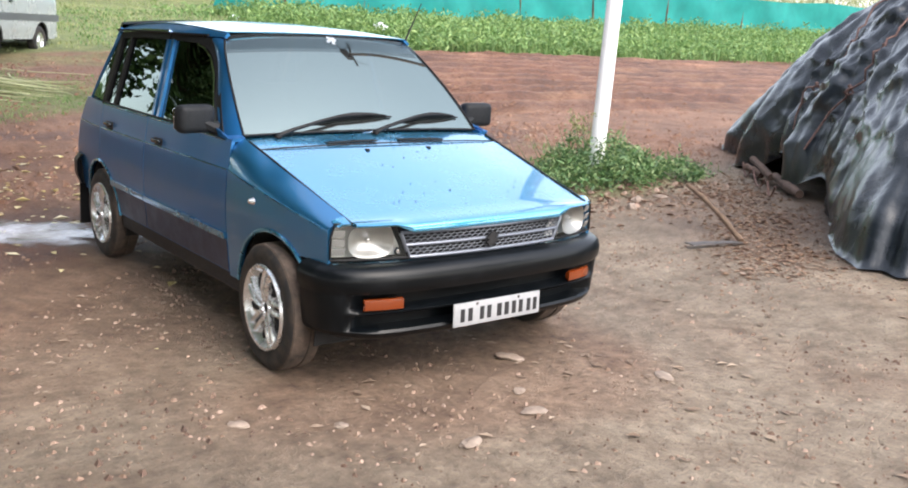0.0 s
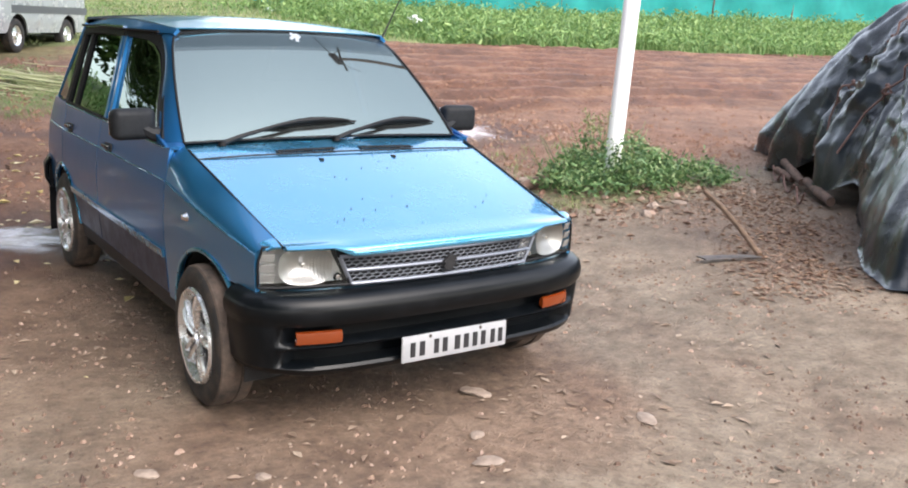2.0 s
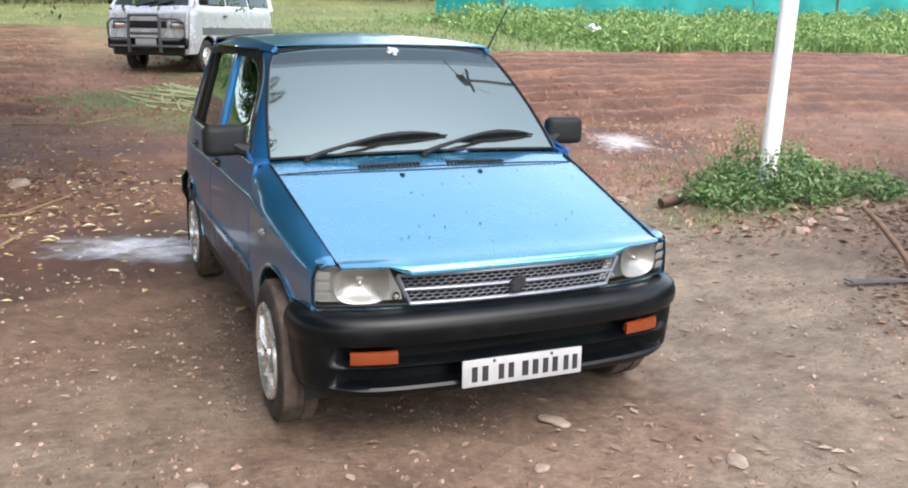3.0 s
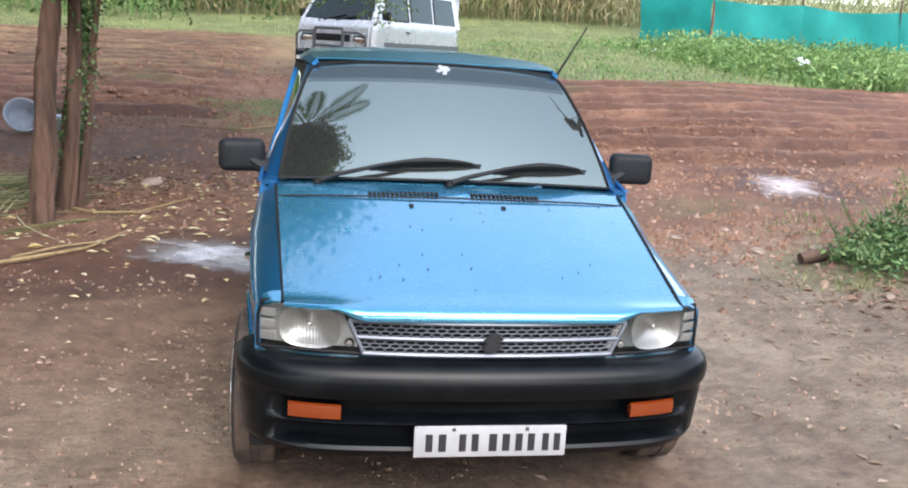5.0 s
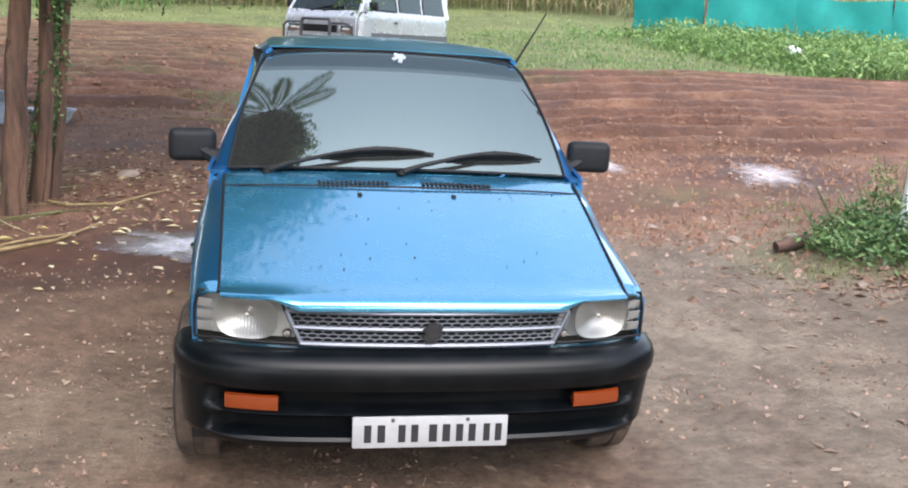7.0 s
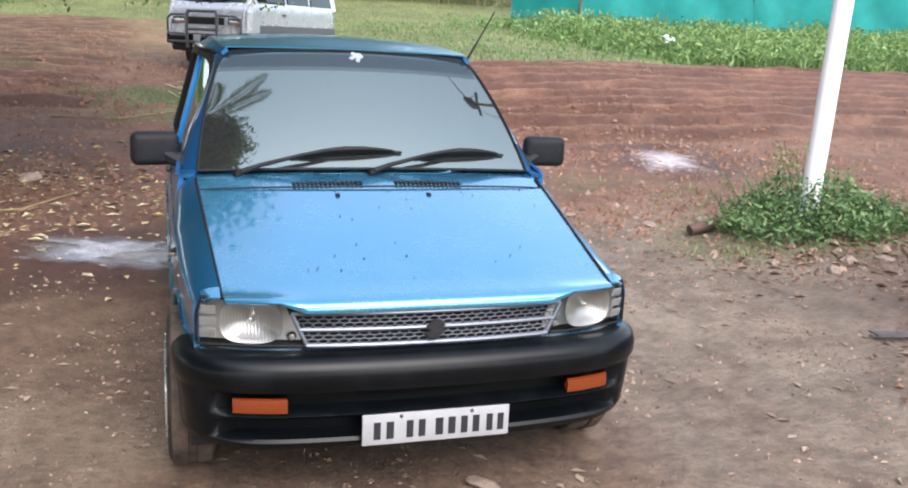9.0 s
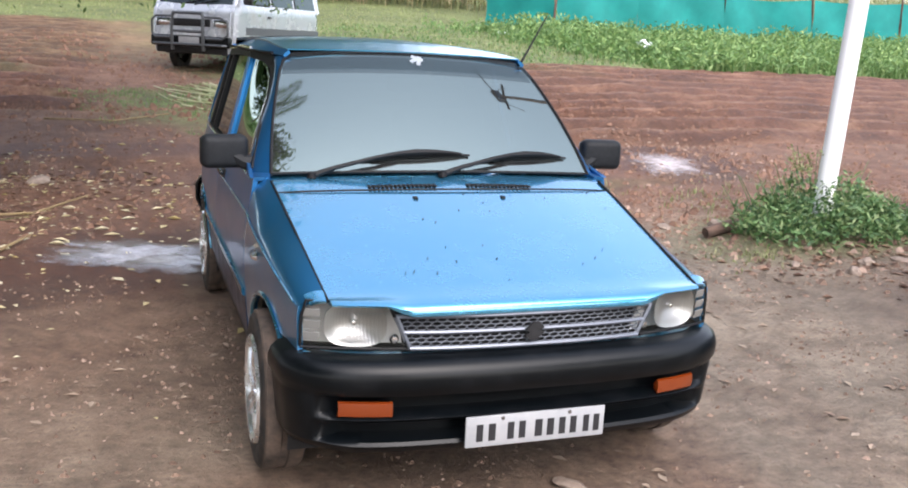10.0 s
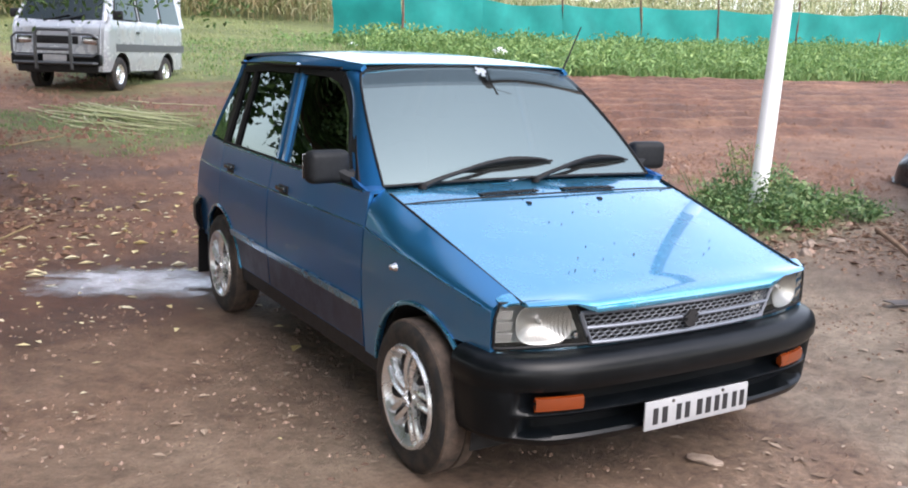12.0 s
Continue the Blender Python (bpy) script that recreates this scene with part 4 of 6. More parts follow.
for r in range(6):
    z = (0.5345, 0.5460, 0.5575, 0.5825, 0.5940, 0.6055)[r]
    for i in range(-14, 15):
        x = (i + 0.5 * (r % 2)) * 0.0290
        if abs(x) > grille_edge(1, z) - 0.012:
            continue
        ring = [(x + u * 0.0148, nose_y(x) + 0.006, z + v * 0.0062) for u, v in ((1, 0), (0.55, 1), (-0.55, 1), (-1, 0), (-0.55, -1), (0.55, -1), (1, 0))]
        cells.append(tube(ring, 0.0016, 4, cap=False))
shape_part("grille_mesh", join(*cells), MESH_GREY, grille, "grey honeycomb mesh")
em = Matrix.Translation((0.0, nose_y(0) - 0.008, 0.567)) @ pose(0, 0, 0, 90, 0, 0)
zig = [(-0.030, 0.004), (-0.004, 0.028), (0.012, 0.028), (0.030, 0.010), (0.016, 0.002), (0.030, -0.004), (0.004, -0.028), (-0.012, -0.028), (-0.030, -0.010), (-0.016, -0.002)]
shape_part("emblem", moved(([(x, z, 0.0) for x, z in zig] + [(x, z, 0.008) for x, z in zig], [tuple(range(10)), tuple(range(19, 9, -1))] + [(i, (i + 1) % 10, 10 + (i + 1) % 10, 10 + i) for i in range(10)]), em), BLACK, grille, "black plain badge shape")

for s in (-1, 1):
    lamp = thing("headlight", "", "")
    lamp.parent = car

    def lx(t, z):
        inner = lerp(0.374, 0.420, smooth(0.523, 0.655, z))
        outer = 0.662 - 0.012 * smooth(0.6, 0.655, z)
        return lerp(inner, outer, t)

    def lamp_sheet(t0, t1, z0, z1, off, n=15, m_=7):
        gg = [[Vector((s * lx(t, z), nose_y(lx(t, z)) + off + 0.10 * max(0, lx(t, z) - 0.615), z)) for z in span(z0, z1, m_)] for t in span(t0, t1, n)]
        return slab(gg if s > 0 else gg[::-1], 0.006)

    shape_part("housing", lamp_sheet(0, 1, 0.523, 0.656, 0.056), LAMPGREY, lamp, "grey lamp housing")
    cx, cz = 0.516, 0.589
    # reflector bowl, rounded square
    bowl = []
    for j, (rr, dd) in enumerate(((0.002, 0.036), (0.020, 0.034), (0.040, 0.028), (0.058, 0.018), (0.074, 0.006), (0.085, -0.003), (0.088, -0.0045))):
        ring = []
        for k in range(49):
            a = 2 * math.pi * k / 48
            e = 2.8
            rad = rr / (abs(math.cos(a)) ** e + abs(math.sin(a)) ** e) ** (1 / e)
            x, z = cx + rad * math.cos(a) * 0.98, cz + rad * math.sin(a) * 0.72
            ring.append(Vector((s * x, nose_y(x) + dd + 0.012, z)))
        bowl.append(ring)
    shape_part("reflector", slab(bowl[::-1] if s > 0 else bowl, 0.002), LAMPSILVER, lamp, "bright lamp reflector")
    shape_part("bulb", moved(lathe([(0.0, -0.008), (0.006, -0.007), (0.008, -0.004), (0.008, 0.01)], 14), Matrix.Translation((s * cx, nose_y(cx) + 0.034, cz)) @ pose(0, 0, 0, 0, 0, 90)), CHROME, lamp)
    shape_part("position_lamp", moved(lathe([(0.0, 0.006), (0.009, 0.005), (0.013, 0.0), (0.014, -0.006)], 16), Matrix.Translation((s * 0.404, nose_y(0.404) + 0.022, 0.544)) @ pose(0, 0, 0, 0, 0, -90)), CHROME, lamp, "small round position lamp")
    for z in (0.552, 0.586, 0.620):
        gg = [[Vector((s * x, nose_y(x) + 0.10 * max(0, x - 0.615) + 0.012 - 0.01 * k, z - 0.013 + 0.026 * k)) for k in (0, 1)] for x in span(0.612, 0.654, 5)]
        shape_part("side_reflector", slab(gg if s > 0 else gg[::-1], 0.003), LENSWHITE, lamp)
    shape_part("lens", lamp_sheet(0.02, 0.99, 0.525, 0.654, 0.0), CLEAR, lamp, "clear lens")
    seal = [(lx(t, 0.523), 0.522) for t in span(0, 1, 7)] + [(lx(1, z), z) for z in span(0.53, 0.64, 5)] + [(lx(t, 0.657), 0.657) for t in span(1, 0, 7)] + [(lx(0, z), z) for z in span(0.64, 0.523, 5)]
    shape_part("lens_seal", tube([(s * x, nose_y(x) + 0.10 * max(0, x - 0.615) + 0.002, z) for x, z in seal], 0.0045, 6), TRIM, lamp)


# wheels
def wheel(s, x, y, steer):
    m = Matrix.Translation((x, y, WHEEL_R)) @ pose(0, 0, 0, 0, 0, steer) @ Matrix.Diagonal((s, 1, 1, 1))
    hub = thing("wheel", "", "")
    hub.parent = car
    tyre = [(0.168, 0.060), (0.185, 0.070), (0.215, 0.073), (0.238, 0.068), (0.250, 0.056), (0.254, 0.035)]
    prof = tyre + [(0.2545, 0.012), (0.251, 0.010), (0.251, -0.010), (0.2545, -0.012)] + [(r, -h) for r, h in tyre[::-1]]
    tread = shape_part("tyre", moved(lathe(prof, 48), m), TYRE, hub, "worn black tyre")
    band_ = [(0.2475, 0.0615), (0.2535, 0.056), (0.2565, 0.036)] + [(0.2568, 0.014), (0.2525, 0.012), (0.2525, -0.012), (0.2568, -0.014), (0.2565, -0.036), (0.2535, -0.056), (0.2475, -0.0615)]
    shape_part("tread", moved(lathe(band_, 48), m), TREAD, tread, "tread caked with reddish mud")
    dish = [(0.0, 0.050), (0.045, 0.052), (0.060, 0.046), (0.075, 0.042), (0.130, 0.048), (0.150, 0.064), (0.160, 0.078), (0.170, 0.080), (0.176, 0.070), (0.170, 0.055)]
    cover = shape_part("wheel_cover", moved(lathe(dish, 48), m), SILVER, hub, "silver wheel cover with slanted spokes")
    for k in range(5):
        a0 = 2 * math.pi * k / 5 + 0.3
        for d in (-1, 1):
            line, rad = [], []
            for t in span(0, 1, 6):
                r = lerp(0.030, 0.160, t)
                a, off = a0 + 0.22 * t, d * lerp(0.016, 0.021, t)
                line.append((0.056 + 0.008 * math.sin(math.pi * t), r * math.cos(a) - off * math.sin(a), r * math.sin(a) + off * math.cos(a)))
                rad.append(lerp(0.012, 0.014, t))
            shape_part("spoke", moved(tube(line, rad, 8, 1.0), m), SILVER, cover)
        slot = [(0.052, r * math.cos(a0 + 0.22 * t), r * math.sin(a0 + 0.22 * t)) for t, r in ((0.35, 0.075), (0.6, 0.108), (0.85, 0.140))]
        shape_part("vent_slot", moved(tube(slot, [0.007, 0.0095, 0.008], 6), m), DARK, cover)
        hole = []
        for t in span(0, 1, 5):
            r = lerp(0.070, 0.136, t)
            a = a0 + math.pi / 5 + 0.22 * t
            hole.append((0.046, r * math.cos(a), r * math.sin(a)))
        shape_part("vent_hole", moved(tube(hole, [0.009, 0.014, 0.018, 0.020, 0.013], 8), m), DARK, cover)
    shape_part("hub_ring", moved(lathe([(0.020, 0.050), (0.024, 0.064), (0.032, 0.064), (0.037, 0.054), (0.038, 0.045)], 20), m), SILVER, cover)
    shape_part("hub_hole", moved(lathe([(0.0, 0.0555), (0.022, 0.0555), (0.023, 0.050)], 16), m), DARK, cover, "open dark hub hole")
    return hub


for s in (-1, 1):
    wheel(s, s * 0.669, FRONT_AXLE, -1)
    wheel(s, s * 0.648, REAR_AXLE, 0)
    for axle in (FRONT_AXLE, REAR_AXLE):
        liner = [[Vector((s * w, axle - (ARCH_R + 0.012) * math.cos(a), WHEEL_R + (ARCH_R + 0.012) * math.sin(a))) for w in (0.40, 0.50, 0.60, 0.68)] for a in span(-0.25, math.pi + 0.25, 19)]
        shape_part("wheel_liner", slab(liner if s < 0 else liner[::-1], 0.008), DARK, car)
    g = [[Vector((s * x, 3.14 + 0.03 * v, lerp(0.50, 0.10, v))) for x in (0.46, 0.58, 0.70)] for v in span(0, 1, 6)]
    shape_part("mud_flap", slab(g, 0.008), TRIM, car, "black rubber mud flap")
    # door mirrors
    mirror = thing("door_mirror", "", "")
    mirror.parent = car
    mx0 = Matrix.Translation((s * 0.768, 1.135, 0.942)) @ pose(0, 0, 0, 0, 0, s * -8)
    shape_part("mirror_housing", moved(box(0, 0, 0, 0.172, 0.075, 0.122, 0.028, 4), mx0), GREYPLAST, mirror, "dark grey plastic mirror housing", 60)
    shape_part("mirror_glass", moved(box(0, 0.0385, 0, 0.160, 0.004, 0.090, 0.001, 1), mx0), CHROME, mirror)
    shape_part("mirror_arm", tube([(s * 0.665, 1.12, 0.90), (s * 0.70, 1.115, 0.905), (s * 0.735, 1.125, 0.925)], [0.034, 0.026, 0.024], 8), GREYPLAST, mirror)

# underbody and interior
shape_part("underbody", box(0, 1.68, 0.27, 1.06, 2.9, 0.09, 0.02), DARK, car)
shape_part("engine_bay_wall", box(0, 0.90, 0.52, 1.24, 0.03, 0.60, 0.004), DARK, car)
shape_part("rear_wall", box(0, 3.00, 0.60, 1.12, 0.03, 0.52, 0.004), DARK, car)
shape_part("dashboard", box(0, 1.06, 0.80, 1.20, 0.28, 0.12, 0.04, 3), GREYPLAST, car)
for x in (-0.33, 0.33):
    seat = thing("front_seat", "", "")
    seat.parent = car
    shape_part("seat_cushion", box(x, 1.62, 0.50, 0.46, 0.48, 0.14, 0.05, 3), CLOTH, seat)
    shape_part("seat_back", moved(box(0, 0, 0, 0.46, 0.12, 0.56, 0.05, 3), Matrix.Translation((x, 1.90, 0.78)) @ pose(0, 0, 0, -14, 0, 0)), CLOTH, seat)
    shape_part("headrest", box(x, 2.00, 1.10, 0.26, 0.09, 0.17, 0.035, 3), CLOTH, seat)
bench = thing("rear_bench", "", "")
bench.parent = car
shape_part("seat_cushion", box(0, 2.48, 0.50, 1.10, 0.42, 0.14, 0.05, 3), CLOTH, bench)
shape_part("seat_back", moved(box(0, 0, 0, 1.10, 0.12, 0.50, 0.05, 3), Matrix.Translation((0, 2.72, 0.76)) @ pose(0, 0, 0, -16, 0, 0)), CLOTH, bench)
shape_part("steering_wheel", moved(tube([(0.18 * math.cos(a), 0.18 * math.sin(a), 0) for a in span(0, 2 * math.pi, 25)], 0.013, 8), Matrix.Translation((-0.33, 1.26, 0.86)) @ pose(0, 0, 0, 62, 0, 0)), TRIM, car)
shape_part("cabin_mirror", box(0.0, 1.36, 1.19, 0.20, 0.03, 0.06, 0.012), TRIM, car)

# wipers lie on the windscreen: arm from the cowl, blade along the glass
for u0, u1 in ((-0.80, 0.19), (-0.02, 0.87)):
    wp = thing("wiper", "", "")
    wp.parent = car
    base = screen_point(u0 * 0.97, -0.035, 0.010)
    mid = screen_point(lerp(u0, u1, 0.66), 0.120, 0.030)
    shape_part("wiper_arm", tube([base, lerp(base, mid, 0.2) + Vector((0, -0.006, 0.010)), lerp(base, mid, 0.6) + Vector((0, -0.008, 0.012)), mid], [0.012, 0.009, 0.0075, 0.006], 6), TRIM, wp)
    shape_part("pivot_cap", moved(lathe([(0.0, 0.022), (0.014, 0.018), (0.017, 0.0)], 14, "z"), Matrix.Translation(base + Vector((0, -0.004, -0.006)))), TRIM, wp)
    uu = [lerp(lerp(u0, u1, 0.32), u1, t) for t in span(0, 1, 13)]
    vv = [lerp(0.075, 0.115, t) + 0.014 * math.sin(math.pi * t) for t in span(0, 1, 13)]
    shape_part("wiper_blade", tube([screen_point(u, v, 0.008) for u, v in zip(uu, vv)], [0.0045 + 0.004 * math.sin(math.pi * t) for t in span(0, 1, 13)], 6), TRIM, wp)
    shape_part("blade_bridge", tube([screen_point(u, v, 0.012 + 0.016 * math.sin(math.pi * t)) for u, v, t in zip(uu, vv, span(0, 1, 13))][1:-1], [0.004 + 0.007 * math.sin(math.pi * t) for t in span(0, 1, 11)], 6), TRIM, wp)
# washer nozzles, roof aerial
for x in (-0.17, 0.155):
    shape_part("washer_nozzle", box(x, 0.70, hood_z(0.70) + 0.022, 0.016, 0.022, 0.010, 0.003), TRIM, car)
shape_part("aerial", tube([(0.52, 1.46, 1.29), (0.58, 1.48, 1.385), (0.65, 1.50, 1.50)], [0.006, 0.004, 0.003], 6), TRIM, car, "thin black roof aerial")


# ---- plants ----
def blades(spots, rnd, count, h, spread, width, bend=0.5):
    """Grass: tufts of bent blades at the spots."""
    verts, faces = [], []
    for x, y, k in spots:
        z = surface(x, y)
        for _ in range(count):
            a, hh = rnd.uniform(0, 6.283), h * k * rnd.uniform(0.5, 1.2)
            bx, by = x + rnd.gauss(0, spread), y + rnd.gauss(0, spread)
            dx, dy, lean = math.cos(a), math.sin(a), hh * bend * rnd.uniform(0.2, 1.3)
            w = width * rnd.uniform(0.6, 1.3)
            o = len(verts)
            for t, ww in ((0, 1.0), (0.55, 0.8), (1.0, 0.1)):
                cx, cy, cz = bx + dx * lean * t * t, by + dy * lean * t * t, z - 0.01 + hh * (t - 0.25 * bend * t * t)
                verts += [(cx - dy * w * ww, cy + dx * w * ww, cz), (cx + dy * w * ww, cy - dx * w * ww, cz)]
            faces += [(o, o + 1, o + 3, o + 2), (o + 2, o + 3, o + 5, o + 4)]
    return verts, faces


def leaf_cloud(centres, rnd, per, spread, length, width, droop=0.3):
    """Small folded leaves round clump centres."""
    verts, faces = [], []
    for c0 in centres:
        for _ in range(per):
            p = Vector(c0) + Vector((rnd.gauss(0, spread), rnd.gauss(0, spread), rnd.gauss(0, spread * 0.75)))
            d = Vector((rnd.gauss(0, 1), rnd.gauss(0, 1), rnd.gauss(-droop, 0.7))).normalized()
            s = d.cross(Vector((rnd.gauss(0, 1), rnd.gauss(0, 1), rnd.gauss(0, 1)))).normalized()
            L, w = length * rnd.uniform(0.6, 1.3), width * rnd.uniform(0.7, 1.3)
            o = len(verts)
            verts += [p, p + d * L * 0.5 + s * w, p + d * L, p + d * L * 0.5 - s * w]
            faces.append((o, o + 1, o + 2, o + 3))
    return verts, faces


def stuff(name, shape, mat, label, category):
    return tagged(mesh_part(name, shape[0], shape[1], mat, None, "", False), label, category, kind="stuff")


rnd = random.Random(5)
# tall grass along the net, beyond the ploughed field
spots = []
while len(spots) < 8000:
    x, y = rnd.uniform(3.0, 44), rnd.uniform(12.8, 23.8)
    edge = 14.1 + 0.35 * noise.noise((x * 0.4, 0, 3)) - 0.035 * (x - 3)
    tall = smooth(8.2, 11.5, x + 0.25 * (y - 15)) * (0.75 + 0.5 * noise.noise((x * 0.5, y * 0.5, 6)))
    if y < edge or (x < 9 and rnd.random() < 0.7) or rnd.random() > 1.25 - 0.03 * (x - 3):
        continue
    spots.append((x, y, 0.20 + 0.95 * tall))
stuff("tall_grass", blades(spots, rnd, 5, 0.46, 0.13, 0.014, 0.9), GRASS, "lush green grass along the field edge", "grass")
clumps = [(x, y, surface(x, y) + rnd.uniform(0.04, 0.62) * k * 0.75) for x, y, k in spots[::2] if k > 0.3]
stuff("field_weeds", leaf_cloud(clumps, rnd, 13, 0.10, 0.15, 0.024, -0.35), FIELDWEED, "leafy green weeds growing among the grass", "weeds")
spots = [q for q in ((rnd.uniform(-26, 9.5), rnd.uniform(14.3, 30), rnd.uniform(0.6, 1.3)) for _ in range(6500)) if q[1] > 23.4 or q[0] > 0.5 + 0.6 * noise.noise((q[0] * 0.5, q[1] * 0.5, 1)) - 0.1 * (q[1] - 14)]
stuff("short_grass", blades(spots, rnd, 5, 0.075, 0.12, 0.012), DRYGRASS, "short yellowish green grass behind the field", "grass")
spots = [s for s in ((rnd.uniform(-1.8, 2.2), rnd.uniform(7.6, 12.4), rnd.uniform(0.5, 1.2)) for _ in range(2600)) if noise.noise((s[0] * 0.7, s[1] * 0.7, 3)) > -0.25 and blob(s[0], s[1], 0.1, 9.7, 1.6, 1.9) > 0.3]
stuff("grass_patch", blades(spots, rnd, 4, 0.05, 0.05, 0.005), GRASS, "low trodden patch of grass near the van", "grass")
spots = [(rnd.gauss(3.7, 0.65), rnd.gauss(4.1, 0.45), rnd.uniform(0.5, 1.2)) for _ in range(130)]
stuff("sparse_grass", blades(spots, rnd, 4, 0.07, 0.04, 0.004), DRYGRASS, "thin dry grass on red soil", "grass")
spots = [(rnd.gauss(2.75, 0.16), rnd.gauss(2.6, 0.12), rnd.uniform(0.5, 1.2)) for _ in range(60)]
stuff("sparse_grass", blades(spots, rnd, 4, 0.05, 0.03, 0.004), DRYGRASS, "thin grass on bare soil", "grass")

# weeds round the foot of the pole
weeds = thing("weed_bush", "low green weeds round the white pole", "bush", Matrix.Translation((3.65, 3.05, 0)))
centres = []
for _ in range(150):
    a, r = rnd.uniform(0, 6.283), math.sqrt(rnd.random())
    x, y = 3.58 + 0.62 * r * math.cos(a), 2.90 + 0.42 * r * math.sin(a)
    centres.append((x - 3.65, y - 3.05, surface(x, y) + rnd.uniform(0.03, 0.09 + 0.42 * (1 - r ** 1.3) * rnd.random() ** 0.8)))
for _ in range(22):
    x, y = rnd.gauss(4.42, 0.16), rnd.gauss(2.72, 0.12)
    centres.append((x - 3.65, y - 3.05, surface(x, y) + rnd.uniform(0.03, 0.14)))
lv, lf = leaf_cloud(centres, rnd, 48, 0.055, 0.052, 0.0095, -0.2)
mesh_part("leaves", lv, lf, WEED, weeds, "", False)
stems = []
for _ in range(46):
    a, r = rnd.uniform(0, 6.283), rnd.random()
    x, y = 3.6 + 0.6 * r * math.cos(a), 3.05 + 0.36 * r * math.sin(a)
    z, h = surface(x, y), rnd.uniform(0.2, 0.55) * (1.15 - 0.6 * r)
    stems.append(tube([(x - 3.65, y - 3.05, z), (x - 3.65 + 0.1 * math.cos(a), y - 3.05 + 0.05, z + 0.6 * h), (x - 3.65 + 0.2 * math.cos(a), y - 3.05 + 0.06, z + h)], [0.004, 0.003, 0.002], 4))
tagged(shape_part("stalk_tuft", join(*stems), WEED, weeds), kind="stuff")
tops = [(3.32 - 3.65 + rnd.gauss(0, 0.07), 2.9 - 3.05 + rnd.gauss(0, 0.05), surface(3.3, 2.9) + rnd.uniform(0.42, 0.58)) for _ in range(14)]
fv, ff = leaf_cloud(tops, rnd, 9, 0.022, 0.03, 0.008, 0.0)
tagged(mesh_part("seed_heads", fv, ff, DRYGRASS, weeds, "pale dry flower heads", False), kind="stuff")
far_spots = [(rnd.gauss(4.2, 0.35), rnd.gauss(3.3, 0.25), rnd.uniform(0.5, 1.4)) for _ in range(160)]
stuff("sparse_grass", blades(far_spots, rnd, 4, 0.10, 0.04, 0.005), DRYGRASS, "dry yellow grass behind the weeds", "grass")

# maize behind the van, and a lower crop behind the net
def maize(rows, rnd, h):
    verts, faces = [], []
    for x, y in rows:
        z, hh = surface(x, y), h * rnd.uniform(0.8, 1.2)
        v, f = tube([(x, y, z), (x + rnd.gauss(0, 0.04), y, z + hh * 0.9)], [0.018, 0.008], 4, cap=False)
        o = len(verts)
        verts += v
        faces += [tuple(i + o for i in q) for q in f]
        for k in range(8):
            a, L = rnd.uniform(0, 6.283), hh * rnd.uniform(0.28, 0.5)
            z0 = z + hh * (0.1 + 0.85 * k / 8)
            dx, dy, w = math.cos(a), math.sin(a), 0.035
            o = len(verts)
            for t, up, ww in ((0, 0, 0.7), (0.35, 0.30, 1), (0.7, 0.22, 0.7), (1.0, -0.12, 0.05)):
                cx, cy, cz = x + dx * L * t * 0.8, y + dy * L * t * 0.8, z0 + L * up
                verts += [(cx - dy * w * ww, cy + dx * w * ww, cz), (cx + dy * w * ww, cy - dx * w * ww, cz + 0.01)]
            faces += [(o + 2 * i, o + 2 * i + 1, o + 2 * i + 3, o + 2 * i + 2) for i in range(3)]
    return verts, faces


rows = [(x + rnd.gauss(0, 0.05), 30.0 + 0.7 * r + 0.10 * x + rnd.gauss(0, 0.08)) for r in range(7) for x in span(-4.5, 12.5, 64)]
stuff("maize_crop", maize(rows, rnd, 2.1), CROP, "stand of tall drying maize behind the van", "crop")
rows = [(x + rnd.gauss(0, 0.3), y + rnd.gauss(0, 0.3)) for y in span(26.5, 50, 15) for x in span(10.5, 66, 74)]
stuff("low_crop", maize(rows, rnd, 1.8), FODDER, "low yellow-green crop beyond the net fence", "crop")
rows = [(rnd.uniform(-30, -4), rnd.uniform(27, 33)) for _ in range(500)]
stuff("low_crop", maize(rows, rnd, 0.9), GRASS, "green crop at the far edge of the field", "crop")

# shade-net fence with posts
FENCE = [(11.52, 24.3), (14.2, 24.0), (17.2, 23.7), (20.4, 23.35), (23.8, 23.0), (27.6, 22.6), (32, 22.2), (37.5, 21.7), (44, 21.2), (52, 20.6)]
fence = thing("net_fence", "teal shade-net fence sagging between wooden posts", "fence")
